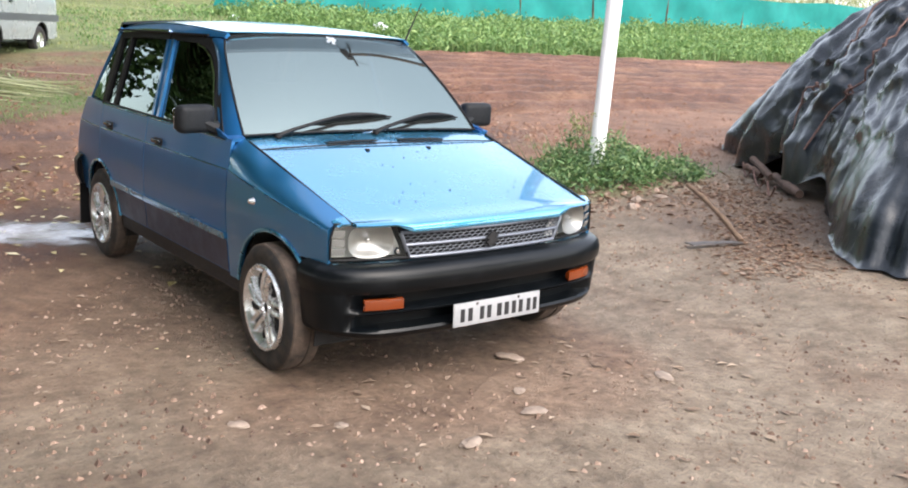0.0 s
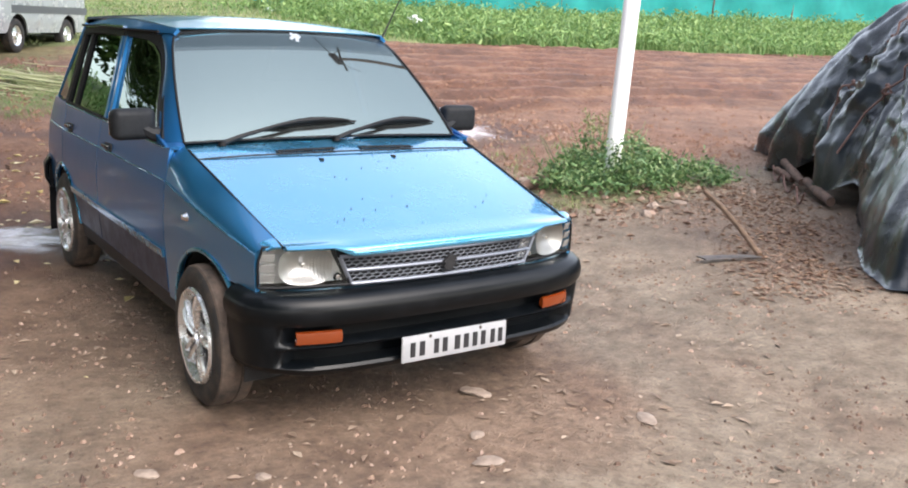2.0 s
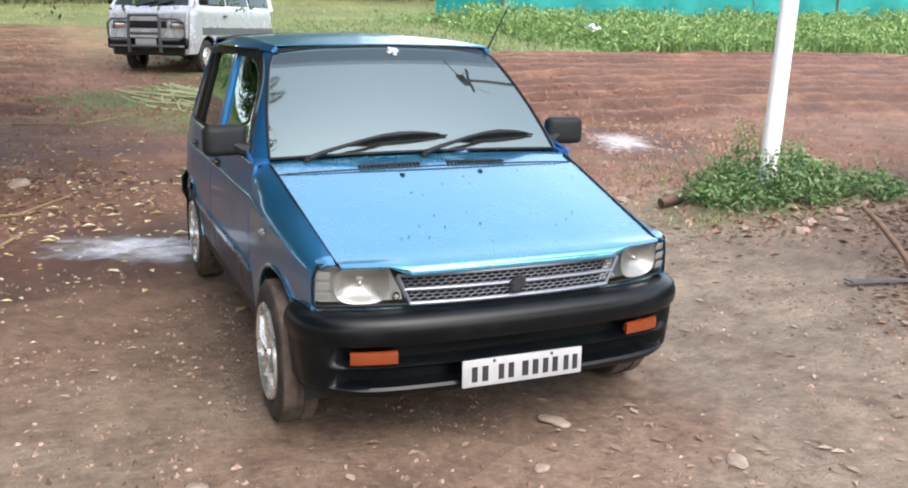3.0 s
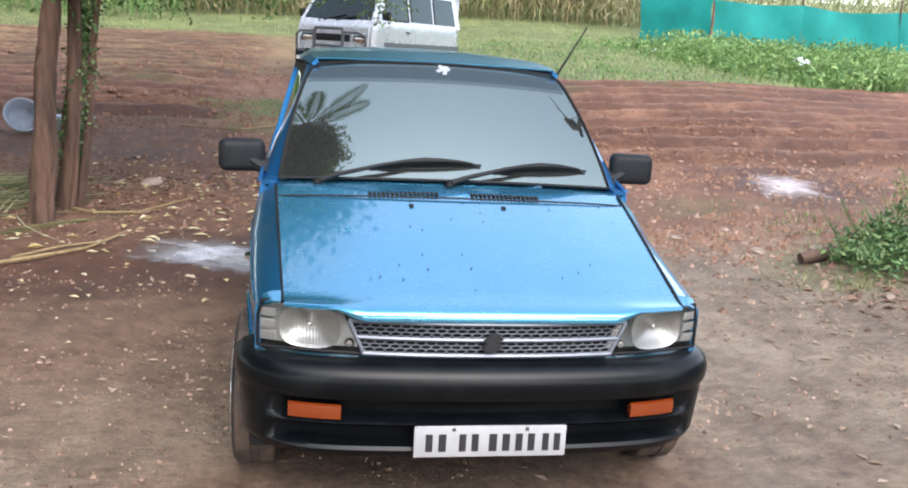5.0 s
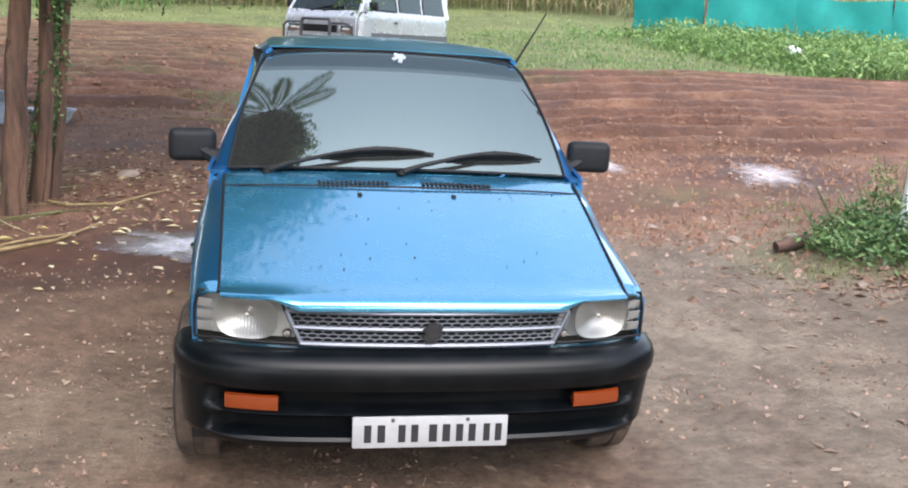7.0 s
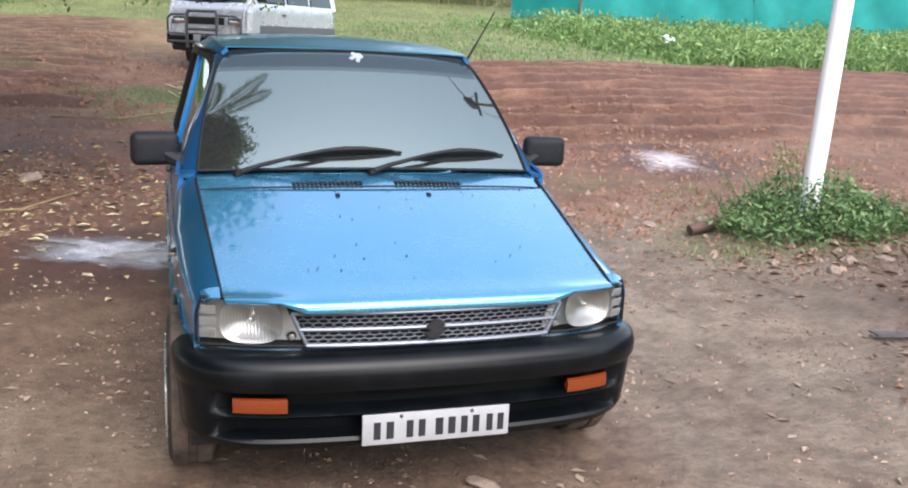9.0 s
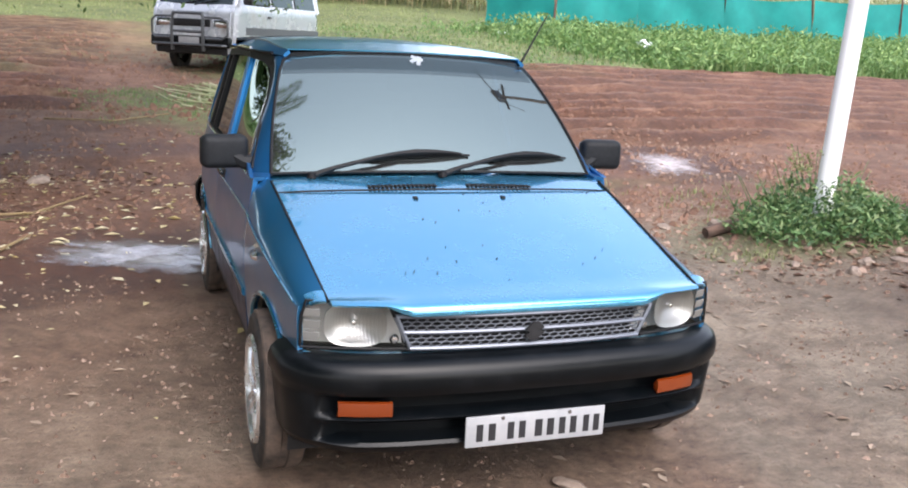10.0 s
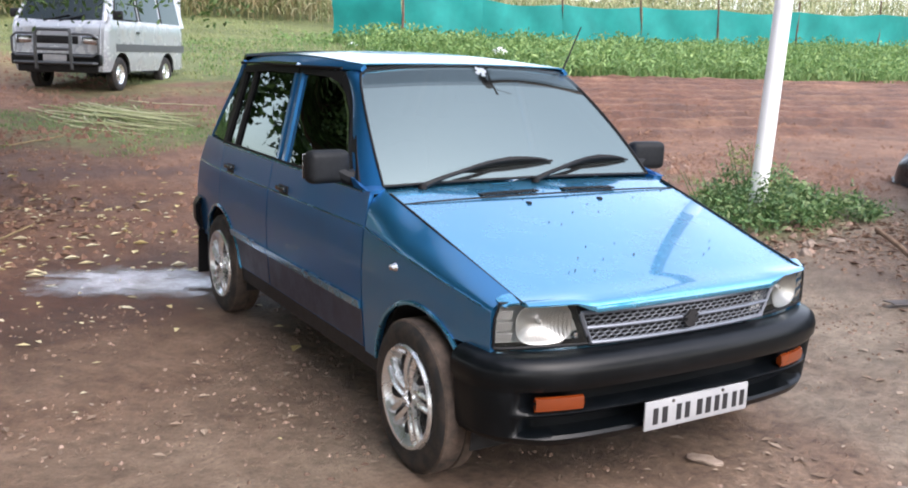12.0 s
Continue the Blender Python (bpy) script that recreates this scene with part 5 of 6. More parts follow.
for i, (x, y) in enumerate(FENCE):
    z = surface(x, y)
    shape_part("post", tube([(x, y + 0.05, z - 0.1), (x + 0.03, y + 0.05, z + 0.9), (x + rnd.gauss(0, 0.06), y + 0.05, z + 1.75 + rnd.uniform(0, 0.4))], [0.045, 0.04, 0.03], 7), DEADWOOD, fence)
    if i + 1 < len(FENCE):
        x1, y1 = FENCE[i + 1]
        g = []
        for t in span(0, 1, 15):
            cx, cy = lerp(x, x1, t), lerp(y, y1, t)
            zz = surface(cx, cy)
            sag = 0.10 * math.sin(math.pi * t) * (0.6 + 0.8 * ((i * 37) % 10) / 10)
            g.append([Vector((cx, cy + 0.07 * math.sin(9 * t + i + 3 * v), lerp(zz + 0.02 + 0.05 * math.sin(7 * t + i), zz + 1.50 - sag, v))) for v in span(0, 1, 7)])
        shape_part("net_panel", slab(g, 0.004), NET, fence, "teal net panel")
g = [[Vector((11.52 - 1.62 * t + 0.05 * math.sin(6 * v), 24.3 + 1.75 * t + 0.06 * math.sin(9 * t + 2 * v), surface(11.52 - 1.62 * t, 24.3 + 1.75 * t) + lerp(0.03, 1.55, v))) for v in span(0, 1, 6)] for t in span(0, 1, 8)]
shape_part("net_panel", slab(g, 0.004), NET, fence)

# torn white bag caught in the grass, scraps by the net
def crumple(name, label, category, x, y, z, sx, sy, sz, mat, seed):
    bm = bmesh.new()
    bmesh.ops.create_icosphere(bm, subdivisions=3, radius=1.0)
    for v in bm.verts:
        k = 1 + 0.45 * noise.noise(v.co * 1.6 + Vector((seed, 0, 0))) + 0.2 * noise.noise(v.co * 4 + Vector((0, seed, 0)))
        v.co = Vector((v.co.x * sx * k, v.co.y * sy * k, max(-0.35, v.co.z * k) * sz))
    ob = part(name, bm, mat, None)
    ob.location = (x, y, z + 0.3 * sz)
    return tagged(ob, label, category)


crumple("plastic_bag", "torn white plastic bag lying on the grass", "bag", 10.6, 17.4, surface(10.6, 17.4) + 0.22, 0.26, 0.16, 0.12, LABEL, 3)
for x, y in ((9.6, 23.2), (9.0, 22.4), (10.3, 22.8)):
    crumple("rubbish_scrap", "pale scrap of plastic beside the net", "rubbish", x, y, surface(x, y), 0.22, 0.14, 0.06, LABEL, y)


# ---- trees ----
def tree(name, label, x, y, height, crown, trunks, clumps, per, seed, leaf, spread=0.28, low=0.0, limbs=9):
    """A tree: leaning tapered stems, limbs, and a crown of leaf clumps with gaps."""
    r = random.Random(seed)
    z = surface(x, y)
    ob = thing(name, label, "tree", Matrix.Translation((x, y, z)))
    cx, cy, cz, rx, ry, rz = crown
    for tx, ty, lx, ly, rad in trunks:
        n = 22
        path = [(tx + lx * t + 0.03 * math.sin(5 * t + tx * 9), ty + ly * t + 0.03 * math.sin(4 * t + seed), -0.05 + t * height * 0.62) for t in span(0, 1, n)]
        rads = [rad * (1.10 - 0.5 * t + 0.22 * math.exp(-t * 18)) for t in span(0, 1, n)]
        v, f = tube(path, rads, 26)
        v = [q + 0.62 * rad * noise.noise_vector(Vector((q.x * 15, q.y * 15, q.z * 2.0))) + 0.5 * rad * noise.noise_vector(Vector((tx * 7, ty * 7, q.z * 2.6))) + 0.30 * rad * noise.noise_vector(Vector((q.x * 42, q.y * 42, q.z * 6))) for q in map(Vector, v)]
        mesh_part("trunk", v, f, BARK, ob)
    centres = []
    while len(centres) < clumps:
        p = Vector((r.uniform(-1, 1), r.uniform(-1, 1), r.uniform(-1, 1)))
        if 0.45 < p.length < 1 and noise.noise(p * 2.1 + Vector((seed, 0, 0))) > -0.28:
            q = (cx + p.x * rx, cy + p.y * ry, cz + p.z * rz)
            if q[2] > low:
                centres.append(q)
    for i in range(limbs):
        e = centres[(i * 13) % len(centres)]
        tx, ty, lx, ly, rad = trunks[i % len(trunks)]
        b = Vector((tx + lx, ty + ly, height * 0.58))
        m = lerp(b, Vector(e), 0.5) + Vector((0, 0, 0.25))
        shape_part("limb", tube([b, m, Vector(e)], [rad * 0.5, rad * 0.3, 0.012], 7), BARK, ob)
    lv, lf = leaf_cloud(centres, r, per, spread, *leaf)
    mesh_part("crown", lv, lf, LEAF, ob, "", False)
    return ob


shade = tree("shade_tree", "leafy shade tree with several twisted reddish stems", -2.33, 4.35, 4.2, (0.1, 0.62, 3.25, 2.1, 1.85, 1.2),
     ((0, 0, 0.12, 0.05, 0.070), (0.05, 0.36, 0.26, -0.12, 0.040), (0.13, 0.44, 0.36, -0.1, 0.034), (0.00, 0.46, 0.22, 0.0, 0.028), (0.10, 0.32, 0.22, 0.05, 0.020)), 540, 190, 11, (0.085, 0.021, 0.4), 0.25, 1.75, 12)
# a creeper with small leaves climbs the thinner stems
creep = random.Random(27)
ivy = [(0.10 + 0.16 * t + creep.gauss(0, 0.03), 0.42 + creep.gauss(0, 0.03), 0.35 + 1.2 * t) for t in [creep.random() for _ in range(110)]]
lv, lf = leaf_cloud(ivy, creep, 16, 0.035, 0.045, 0.012, 0.5)
mesh_part("creeper", lv, lf, WEED, shade, "green climbing leaves", False)
# the crown reaches out over the track behind the car
r = random.Random(19)
reach = []
while len(reach) < 230:
    p = Vector((r.uniform(-1, 1), r.uniform(-1, 1), r.uniform(-1, 1)))
    if 0.3 < p.length < 1 and noise.noise(p * 2.3) > -0.3:
        reach.append((2.8 + 3.3 * p.x, 4.2 + 2.4 * p.y, 4.1 + 1.5 * p.z))
lv, lf = leaf_cloud(reach, r, 120, 0.24, 0.08, 0.018, 0.3)
mesh_part("crown", lv, lf, LEAF, shade, "", False)
for e in reach[::38]:
    shape_part("limb", tube([(0.4, 0.2, 2.5), (0.4 + 0.5 * (e[0] - 0.4), 0.2 + 0.5 * (e[1] - 0.2), 3.3), e], [0.05, 0.03, 0.012], 7), BARK, shade)
# twigs and hanging sprays under the crown
sprays = []
r = random.Random(8)
for i in range(38):
    a = r.uniform(-2.9, 1.0)
    d = r.uniform(0.3, 2.3)
    sprays.append((0.45 + d * math.cos(a), 0.5 + 0.8 * d * math.sin(a), r.uniform(1.64, 1.98)))
lv, lf = leaf_cloud(sprays, r, 150, 0.12, 0.05, 0.010, 0.9)
mesh_part("hanging_sprays", lv, lf, LEAF, shade, "", False)
for q in sprays[:14]:
    shape_part("twig", tube([(q[0] * 0.6, q[1] * 0.6, 2.6), (q[0] * 0.9, q[1] * 0.9, 2.15), q], [0.014, 0.009, 0.004], 5), BARK, shade)

# unseen trees, placed and sized to block low sky from the car's reflections
for k, (x, y, h, rad) in enumerate(((-7.4, -1.2, 6.6, 3.0), (-7.4, 2.2, 9.5, 3.2), (-8.8, 5.8, 9.0, 3.2), (-7.2, -5.6, 6.2, 3.0), (-11, 7.5, 8.5, 3.8), (-12.5, 0.5, 7.0, 3.6), (-12, -4.5, 7.0, 3.6), (-13.5, 11, 7.5, 3.6), (9, -13, 7.5, 3.4), (-2, -16, 7.0, 3.2))):
    tree("broadleaf_tree", "broad green tree out of view beside the yard", x, y, h, (0, 0, h * 0.68, rad, rad, h * 0.34), ((0, 0, 0.2, 0.1, 0.17), (0.2, 0.1, 0.6, -0.3, 0.11)), 300, 110, 30 + k, (0.24, 0.075, 0.2), 0.42, 1.9, 7)
# far trees above the view, raised so flank and roof reflect dark crowns
for k, (x, y, h, rad) in enumerate(((-16, 36, 11, 5.2), (-9, 40, 10, 5), (-23, 32, 11, 5.2), (-2, 43, 10.5, 5), (6, 46, 10, 5), (13, 52, 7, 4.6), (34, 66, 5, 4.5), (55, 62, 5, 4.6))):
    tree("field_tree", "distant green tree above the view, beyond the fields", x, y, h, (0, 0, h * 0.56, rad, rad, h * 0.44), ((0, 0, 0.2, 0.1, 0.2),), 170, 60, 60 + k, (0.42, 0.14, 0.2), 0.7, 0.6, 4)

# coconut palm that leans over the yard
palm = thing("palm_tree", "coconut palm leaning over the parked car", "tree", Matrix.Translation((-3.9, 0.9, ground_z(-3.9, 0.9))))
shape_part("trunk", tube([(0, 0, -0.1), (0.30, 0.06, 1.6), (1.05, 0.25, 3.3), (1.9, 0.45, 4.5), (2.54, 0.60, 5.2)], [0.16, 0.13, 0.115, 0.10, 0.09], 12), BARK, palm)
r = random.Random(4)
top = Vector((2.54, 0.60, 5.2))
for a, L in ((0.53, 1.17), (0.20, 1.08), (-0.95, 0.85), (-1.35, 0.95), (1.25, 0.8), (1.9, 0.95), (2.6, 1.0), (3.2, 1.1), (3.9, 1.0), (4.5, 1.0)):
    rise = r.uniform(0.1, 0.35)
    spine = [top + Vector((math.cos(a) * L * t * (1 - 0.15 * t), math.sin(a) * L * t * (1 - 0.15 * t), L * (rise * t - (0.45 + 0.5 * rise) * t * t))) for t in span(0, 1, 10)]
    frond = shape_part("frond", tube(spine, [0.016 - 0.011 * t for t in span(0, 1, 10)], 6), LEAF, palm)
    lv, lf = [], []
    for i in range(34):
        t = 0.12 + 0.86 * i / 33
        j = min(8, int(t * 9))
        p = lerp(spine[j], spine[j + 1], t * 9 - j)
        d = (spine[j + 1] - spine[j]).normalized()
        for s in (-1, 1):
            o = d.cross(Vector((0, 0, 1))).normalized() * s
            e = p + (o * 0.55 + d * 0.75 + Vector((0, 0, -0.25))) * (0.26 * math.sin(math.pi * min(1, t * 0.8 + 0.15)) + 0.04) * r.uniform(0.75, 1.15)
            m = lerp(p, e, 0.5) + Vector((0, 0, 0.02))
            n = len(lv)
            lv += [p + d * 0.006, m + d * 0.012, e, m - d * 0.012]
            lf.append((n, n + 1, n + 2, n + 3))
    mesh_part("leaflets", lv, lf, LEAF, frond, "", False)
# an unseen leaf mass added below the crown darkens the windscreen's reflection
bundle = []
while len(bundle) < 130:
    p = Vector((r.uniform(-1, 1), r.uniform(-1, 1), r.uniform(-1, 1)))
    if p.length < 1:
        bundle.append((2.53 + 0.52 * p.x, 0.02 + 0.48 * p.y, 4.75 + 0.35 * p.z))
lv, lf = leaf_cloud(bundle, r, 90, 0.10, 0.11, 0.016, 0.8)
mesh_part("leaf_mass", lv, lf, LEAF, palm, "dark leaf mass for the windscreen's reflection", False)

# ---- white pole, insulators at its top; unseen upper part darkened to reflect as a dark line ----
pz = surface(3.5, 2.86)
pole = thing("utility_pole", "white painted pole with insulators on top, standing in weeds", "pole", Matrix.Translation((3.5, 2.86, pz)))
shape_part("shaft", tube([(0, 0, -0.1), (0.052, -0.05, 2.0), (0.06, -0.06, 2.3)], [0.067, 0.064, 0.064], 14), WHITEPOLE, pole)
shape_part("upper_shaft", tube([(0.058, -0.058, 2.25), (0.10, -0.18, 4.0), (0.10, -0.38, 6.4)], [0.060, 0.048, 0.040], 14), DEADWOOD, pole, "dark upper pole, out of view")
shape_part("lamp_head", moved(box(0, 0, 0, 0.22, 0.34, 0.20, 0.05, 3), Matrix.Translation((0.06, -0.40, 6.46)) @ pose(0, 0, 0, 20, 10, 25)), BLACK, pole)
shape_part("insulator", tube([(0.08, -0.75, 6.2), (0.09, -0.37, 6.28), (0.10, 0.05, 6.2)], 0.03, 8), BLACK, pole)
shape_part("bracket_arm", tube([(0.06, -0.36, 6.5), (-0.02, 0.0, 6.75), (-0.08, 0.45, 6.95)], [0.022, 0.018, 0.012], 8), BLACK, pole)
for dx, dy in ((-0.22, -0.15), (0.20, -0.20), (-0.12, 0.18)):
    shape_part("wire_end", tube([(0.06, -0.38, 6.4), (0.06 + dx * 0.7, -0.38 + dy, 6.25), (0.06 + dx, -0.38 + dy * 1.3, 5.85)], 0.010, 5), BLACK, pole)
# ---- heap under a black tarpaulin ----
HX, HY, HA, HB, HH = 5.95, 0.55, 3.9, 1.78, 1.95
AX, BX = Vector((0.63, 0.777)), Vector((0.777, -0.63))


def heap_base(r, a):
    ca, sa = math.cos(a), math.sin(a)
    rim = 1 / (abs(ca) ** 2.7 + abs(sa) ** 2.7) ** (1 / 2.7)
    ripple = noise.noise((6.4 * ca, 6.4 * sa, 1.3)) + 0.6 * noise.noise((9 * ca, 9 * sa, 4.4)) + 0.35 * noise.noise((22 * ca, 22 * sa, 2.0))
    lobe = math.exp(-((a + 2.08) / 0.22) ** 2)
    open_ = smooth(-1.78, -1.66, a) * (1 - smooth(-1.36, -1.24, a))
    k = r * rim * (1 + (0.11 * ripple + 0.17 * lobe - 0.07 * open_) * r ** 3)
    u, v = HA * k * ca, HB * k * sa
    x, y = HX + AX.x * u + BX.x * v, HY + AX.y * u + BX.y * v
    h = HH * max(0.0, 1 - r ** 2.3) ** 0.72
    h *= 1 - 0.66 * smooth(0.15, 1.0, ca * r)
    h -= 0.12 * smooth(0.05, 0.4, r)
    h += 0.10 * noise.noise((x * 1.4, y * 1.4, 0.7))
    h = max(0.0, h) + 0.17 * open_ * smooth(0.80, 0.98, r) * (1 + 0.5 * math.sin(21 * a))
    return Vector((x, y, surface(x, y) + max(0.0, h) + 0.012))


def heap_point(r, a):
    """The heap's skin: drape folds that run up the slope, with crumples across them, pushed out along its face."""
    p = heap_base(r, a)
    du = heap_base(r, a + 0.03) - heap_base(r, a - 0.03)
    dr = heap_base(min(1, r + 0.04), a) - heap_base(max(0.01, r - 0.04), a)
    n = dr.cross(du)
    n = n.normalized() if n.length > 1e-9 else Vector((0, 0, 1))
    if n.z < 0:
        n = -n
    ca, sa = math.cos(a), math.sin(a)
    tw = 0.25 * noise.noise((p.x * 0.9, p.y * 0.9, p.z * 0.9))
    ang = 9 * a + 2.2 * tw + 0.5 * noise.noise((a * 3.1, r * 1.3, 2.0))
    pleat = lambda x: abs(2 * (x - math.floor(x)) - 1) ** 1.5
    size = 0.55 + 0.45 * noise.noise((ang * 0.31, 4.0, r * 0.7))
    drape = 0.11 * size * pleat(ang * 0.40) + 0.028 * pleat(ang * 1.57 + 0.8 * r + noise.noise((ang * 0.5, r * 2, 1.0))) * smooth(0.2, 0.7, r)
    w = p + 0.10 * noise.noise_vector(p * 1.8)
    ridge = lambda f, o: (1 - min(1.0, 2.6 * abs(noise.noise(w * f + Vector((o, 0, 0)))))) ** 3
    slack = smooth(-0.1, 0.45, noise.noise(p * 1.3 + Vector((3, 0, 0)))) * smooth(0.35, 0.9, r)
    crumple = 0.030 * ridge(1.7, 0) + (0.020 + 0.045 * slack) * ridge(3.6, 5) + (0.008 + 0.030 * slack) * ridge(7.5, 9) + 0.006 * ridge(14.0, 2)
    keep = smooth(0.02, 0.35, r) * smooth(0.0, 0.06, 1.01 - r)
    q = p + n * ((0.10 - drape) * keep * smooth(0.15, 0.6, r) + (crumple - 0.02) * (0.35 + 0.65 * keep))
    q.z = max(q.z, surface(q.x, q.y) + 0.008)
    return q


heap = thing("tarpaulin_heap", "heap under a creased black tarpaulin tied with rope", "tarpaulin")
verts, faces = [], []
NR = 120
ANGLES = span(-2.75, -0.75, 330)[:-1] + span(-0.75, 2 * math.pi - 2.75, 120)[:-1]
NA = len(ANGLES)
for j in range(NR + 1):
    r0 = (j / NR) ** 0.8
    for a in ANGLES:
        verts.append(heap_point(r0, a))
# let the folds settle, so that no crease cuts into its neighbour
for _ in range(1):
    settled = list(verts)
    for j in range(1, NR):
        for i in range(NA):
            settled[j * NA + i] = 0.4 * verts[j * NA + i] + 0.15 * (verts[j * NA + i - 1 if i else j * NA + NA - 1] + verts[j * NA + (i + 1) % NA] + verts[(j - 1) * NA + i] + verts[(j + 1) * NA + i])
    verts = settled
for j in range(NR):
    for i in range(NA):
        faces.append((j * NA + i, (j + 1) * NA + i, (j + 1) * NA + (i + 1) % NA, j * NA + (i + 1) % NA))
mesh_part("sheet", verts, faces, TARP, heap, "", True, 60)
# an added dark mound stands in for the shaded hollow under the lifted edge
core, cf = [], []
for r0 in span(0.0, 0.90, 24):
    core += [heap_base(r0, a) * 1.0 + Vector((0, 0, -0.10 - 0.10 * r0 + 0.03 * math.sin(40 * a))) for a in span(-math.pi, math.pi, 91)[:-1]]
for j in range(23):
    cf += [(j * 90 + i, (j + 1) * 90 + i, (j + 1) * 90 + (i + 1) % 90, j * 90 + (i + 1) % 90) for i in range(90)]
mesh_part("heap_filler", core, cf, DEADWOOD, heap, "dark filler for the hollow under the sheet")
for a0, a1 in ((-1.85, -1.62), (-1.30, -1.45), (-2.2, -2.3)):
    line = [heap_point(r0, lerp(a0, a1, r0) + 0.03 * math.sin(17 * r0 + a0)) + Vector((-0.015, 0.01, 0.03 + 0.02 * math.sin(23 * r0))) for r0 in span(0.15, 0.96, 40)]
    rope = shape_part("rope", tube(line, 0.0085, 6), ROPE, heap, "reddish tie rope")
    for i in (18, 27, 33):
        q = line[i]
        knot = [q + Vector((0.030 * math.cos(t), 0.022 * math.sin(2 * t), 0.035 * math.sin(t))) for t in span(0, 6.28, 13)]
        shape_part("knot", tube(knot, 0.009, 6), ROPE, rope)
for k, (t0, t1) in enumerate(((0.05, 0.25), (0.3, 0.55), (0.6, 0.75))):
    ax, ay = lerp(5.15, 4.0, t0), lerp(2.52, 1.25, t0)
    bx, by = lerp(5.15, 4.0, t1), lerp(2.52, 1.25, t1)
    sag = []
    for t in span(0, 1, 13):
        x, y = lerp(ax, bx, t) - 0.02, lerp(ay, by, t) + 0.02
        sag.append((x, y, surface(x, y) + 0.012 + 0.10 * (2 * t - 1) ** 2))
    shape_part("rope_loop", tube(sag, 0.008, 6), ROPE, heap, "hanging loop of rope")
# logs that hold the tarpaulin's edge
for k, (x0, y0, x1, y1, rr) in enumerate(((5.18, 2.45, 4.75, 1.95, 0.034), (4.78, 1.93, 4.36, 1.42, 0.038), (5.05, 2.42, 4.9, 2.15, 0.032))):
    lg = [(lerp(x0, x1, t), lerp(y0, y1, t), surface(lerp(x0, x1, t), lerp(y0, y1, t)) + rr + (0.10 if k == 0 else 0.05) * (1 - 0.5 * t)) for t in span(0, 1, 7)]
    tagged(shape_part("wooden_log", tube(lg, [rr * (1 + 0.1 * math.sin(5 * i)) for i in range(7)], 10), DEADWOOD), "rough wooden log weighing down the tarpaulin edge", "log", "logs under the tarpaulin")

# ---- hoe lying in the yard ----
hz = lambda x, y: surface(x, y)
hoe = thing("hoe", "hoe with a long wooden handle lying on litter", "hoe")
shape_part("handle", tube([(2.80, 0.83, hz(2.80, 0.83) + 0.03), (2.92, 1.08, hz(2.92, 1.08) + 0.12), (3.05, 1.36, hz(3.05, 1.36) + 0.205), (3.12, 1.56, hz(3.12, 1.56) + 0.26)], [0.019, 0.017, 0.017, 0.016], 8), PALEWOOD, hoe)
bl = [[Vector((lerp(2.80, 2.46, t), lerp(0.80, 0.93, t) + w * lerp(0.05, 0.09, t) * (-0.4 if w < 0 else 1), hz(2.6, 0.88) + 0.03 - 0.012 * t + 0.004 * math.sin(3 * t))) for w in (-1, -0.3, 0.4, 1)] for t in span(0, 1, 6)]
shape_part("blade", slab(bl, 0.006), IRON, hoe, "worn iron blade")

# ---- log, stones, branches and litter ----
shape_part("dead_log", tube([(2.78, 3.16, surface(2.78, 3.16) + 0.040), (2.97, 3.17, surface(2.97, 3.17) + 0.045), (3.20, 3.15, surface(3.20, 3.15) + 0.040)], [0.040, 0.048, 0.038], 10), DEADWOOD)
tagged(bpy.data.objects["dead_log"], "short dark piece of dead wood on soil", "log")


def stone(x, y, sx, sy, sz, seed, mat=STONE, label="pale flat stone half sunk in the soil"):
    bm = bmesh.new()
    bmesh.ops.create_icosphere(bm, subdivisions=3, radius=1.0)
    for v in bm.verts:
        k = 1 + 0.35 * noise.noise(v.co * 1.1 + Vector((seed, 0, 0))) + 0.12 * noise.noise(v.co * 3.1 + Vector((0, seed, 0)))
        v.co = Vector((v.co.x * sx * k, v.co.y * sy * k, v.co.z * sz * k))
    ob = part("stone", bm, mat, None, "", True, 25)
    ob.location = (x, y, surface(x, y) + sz * 0.35)
    ob.rotation_euler = (0, 0, seed * 1.7)
    return tagged(ob, label, "stone", "stones in the yard")


for i, (x, y, a, b, h) in enumerate(((0.21, 0.12, 0.06, 0.035, 0.018), (0.0, -0.18, 0.032, 0.022, 0.012), (-1.05, 0.08, 0.04, 0.025, 0.010), (0.62, -0.38, 0.05, 0.035, 0.008), (-0.08, -0.36, 0.055, 0.035, 0.012), (3.1, 2.05, 0.045, 0.035, 0.035), (3.35, 2.22, 0.05, 0.04, 0.03), (2.62, 3.45, 0.06, 0.045, 0.025), (3.0, 3.35, 0.05, 0.05, 0.05), (2.2, 3.9, 0.05, 0.04, 0.022), (-0.45, -0.45, 0.05, 0.03, 0.012), (3.6, 2.2, 0.06, 0.03, 0.02), (-1.72, 5.3, 0.09, 0.06, 0.045), (-0.75, -0.10, 0.028, 0.02, 0.012), (2.9, 2.35, 0.04, 0.03, 0.02))):
    stone(x, y, a, b, h, i + 1.3)


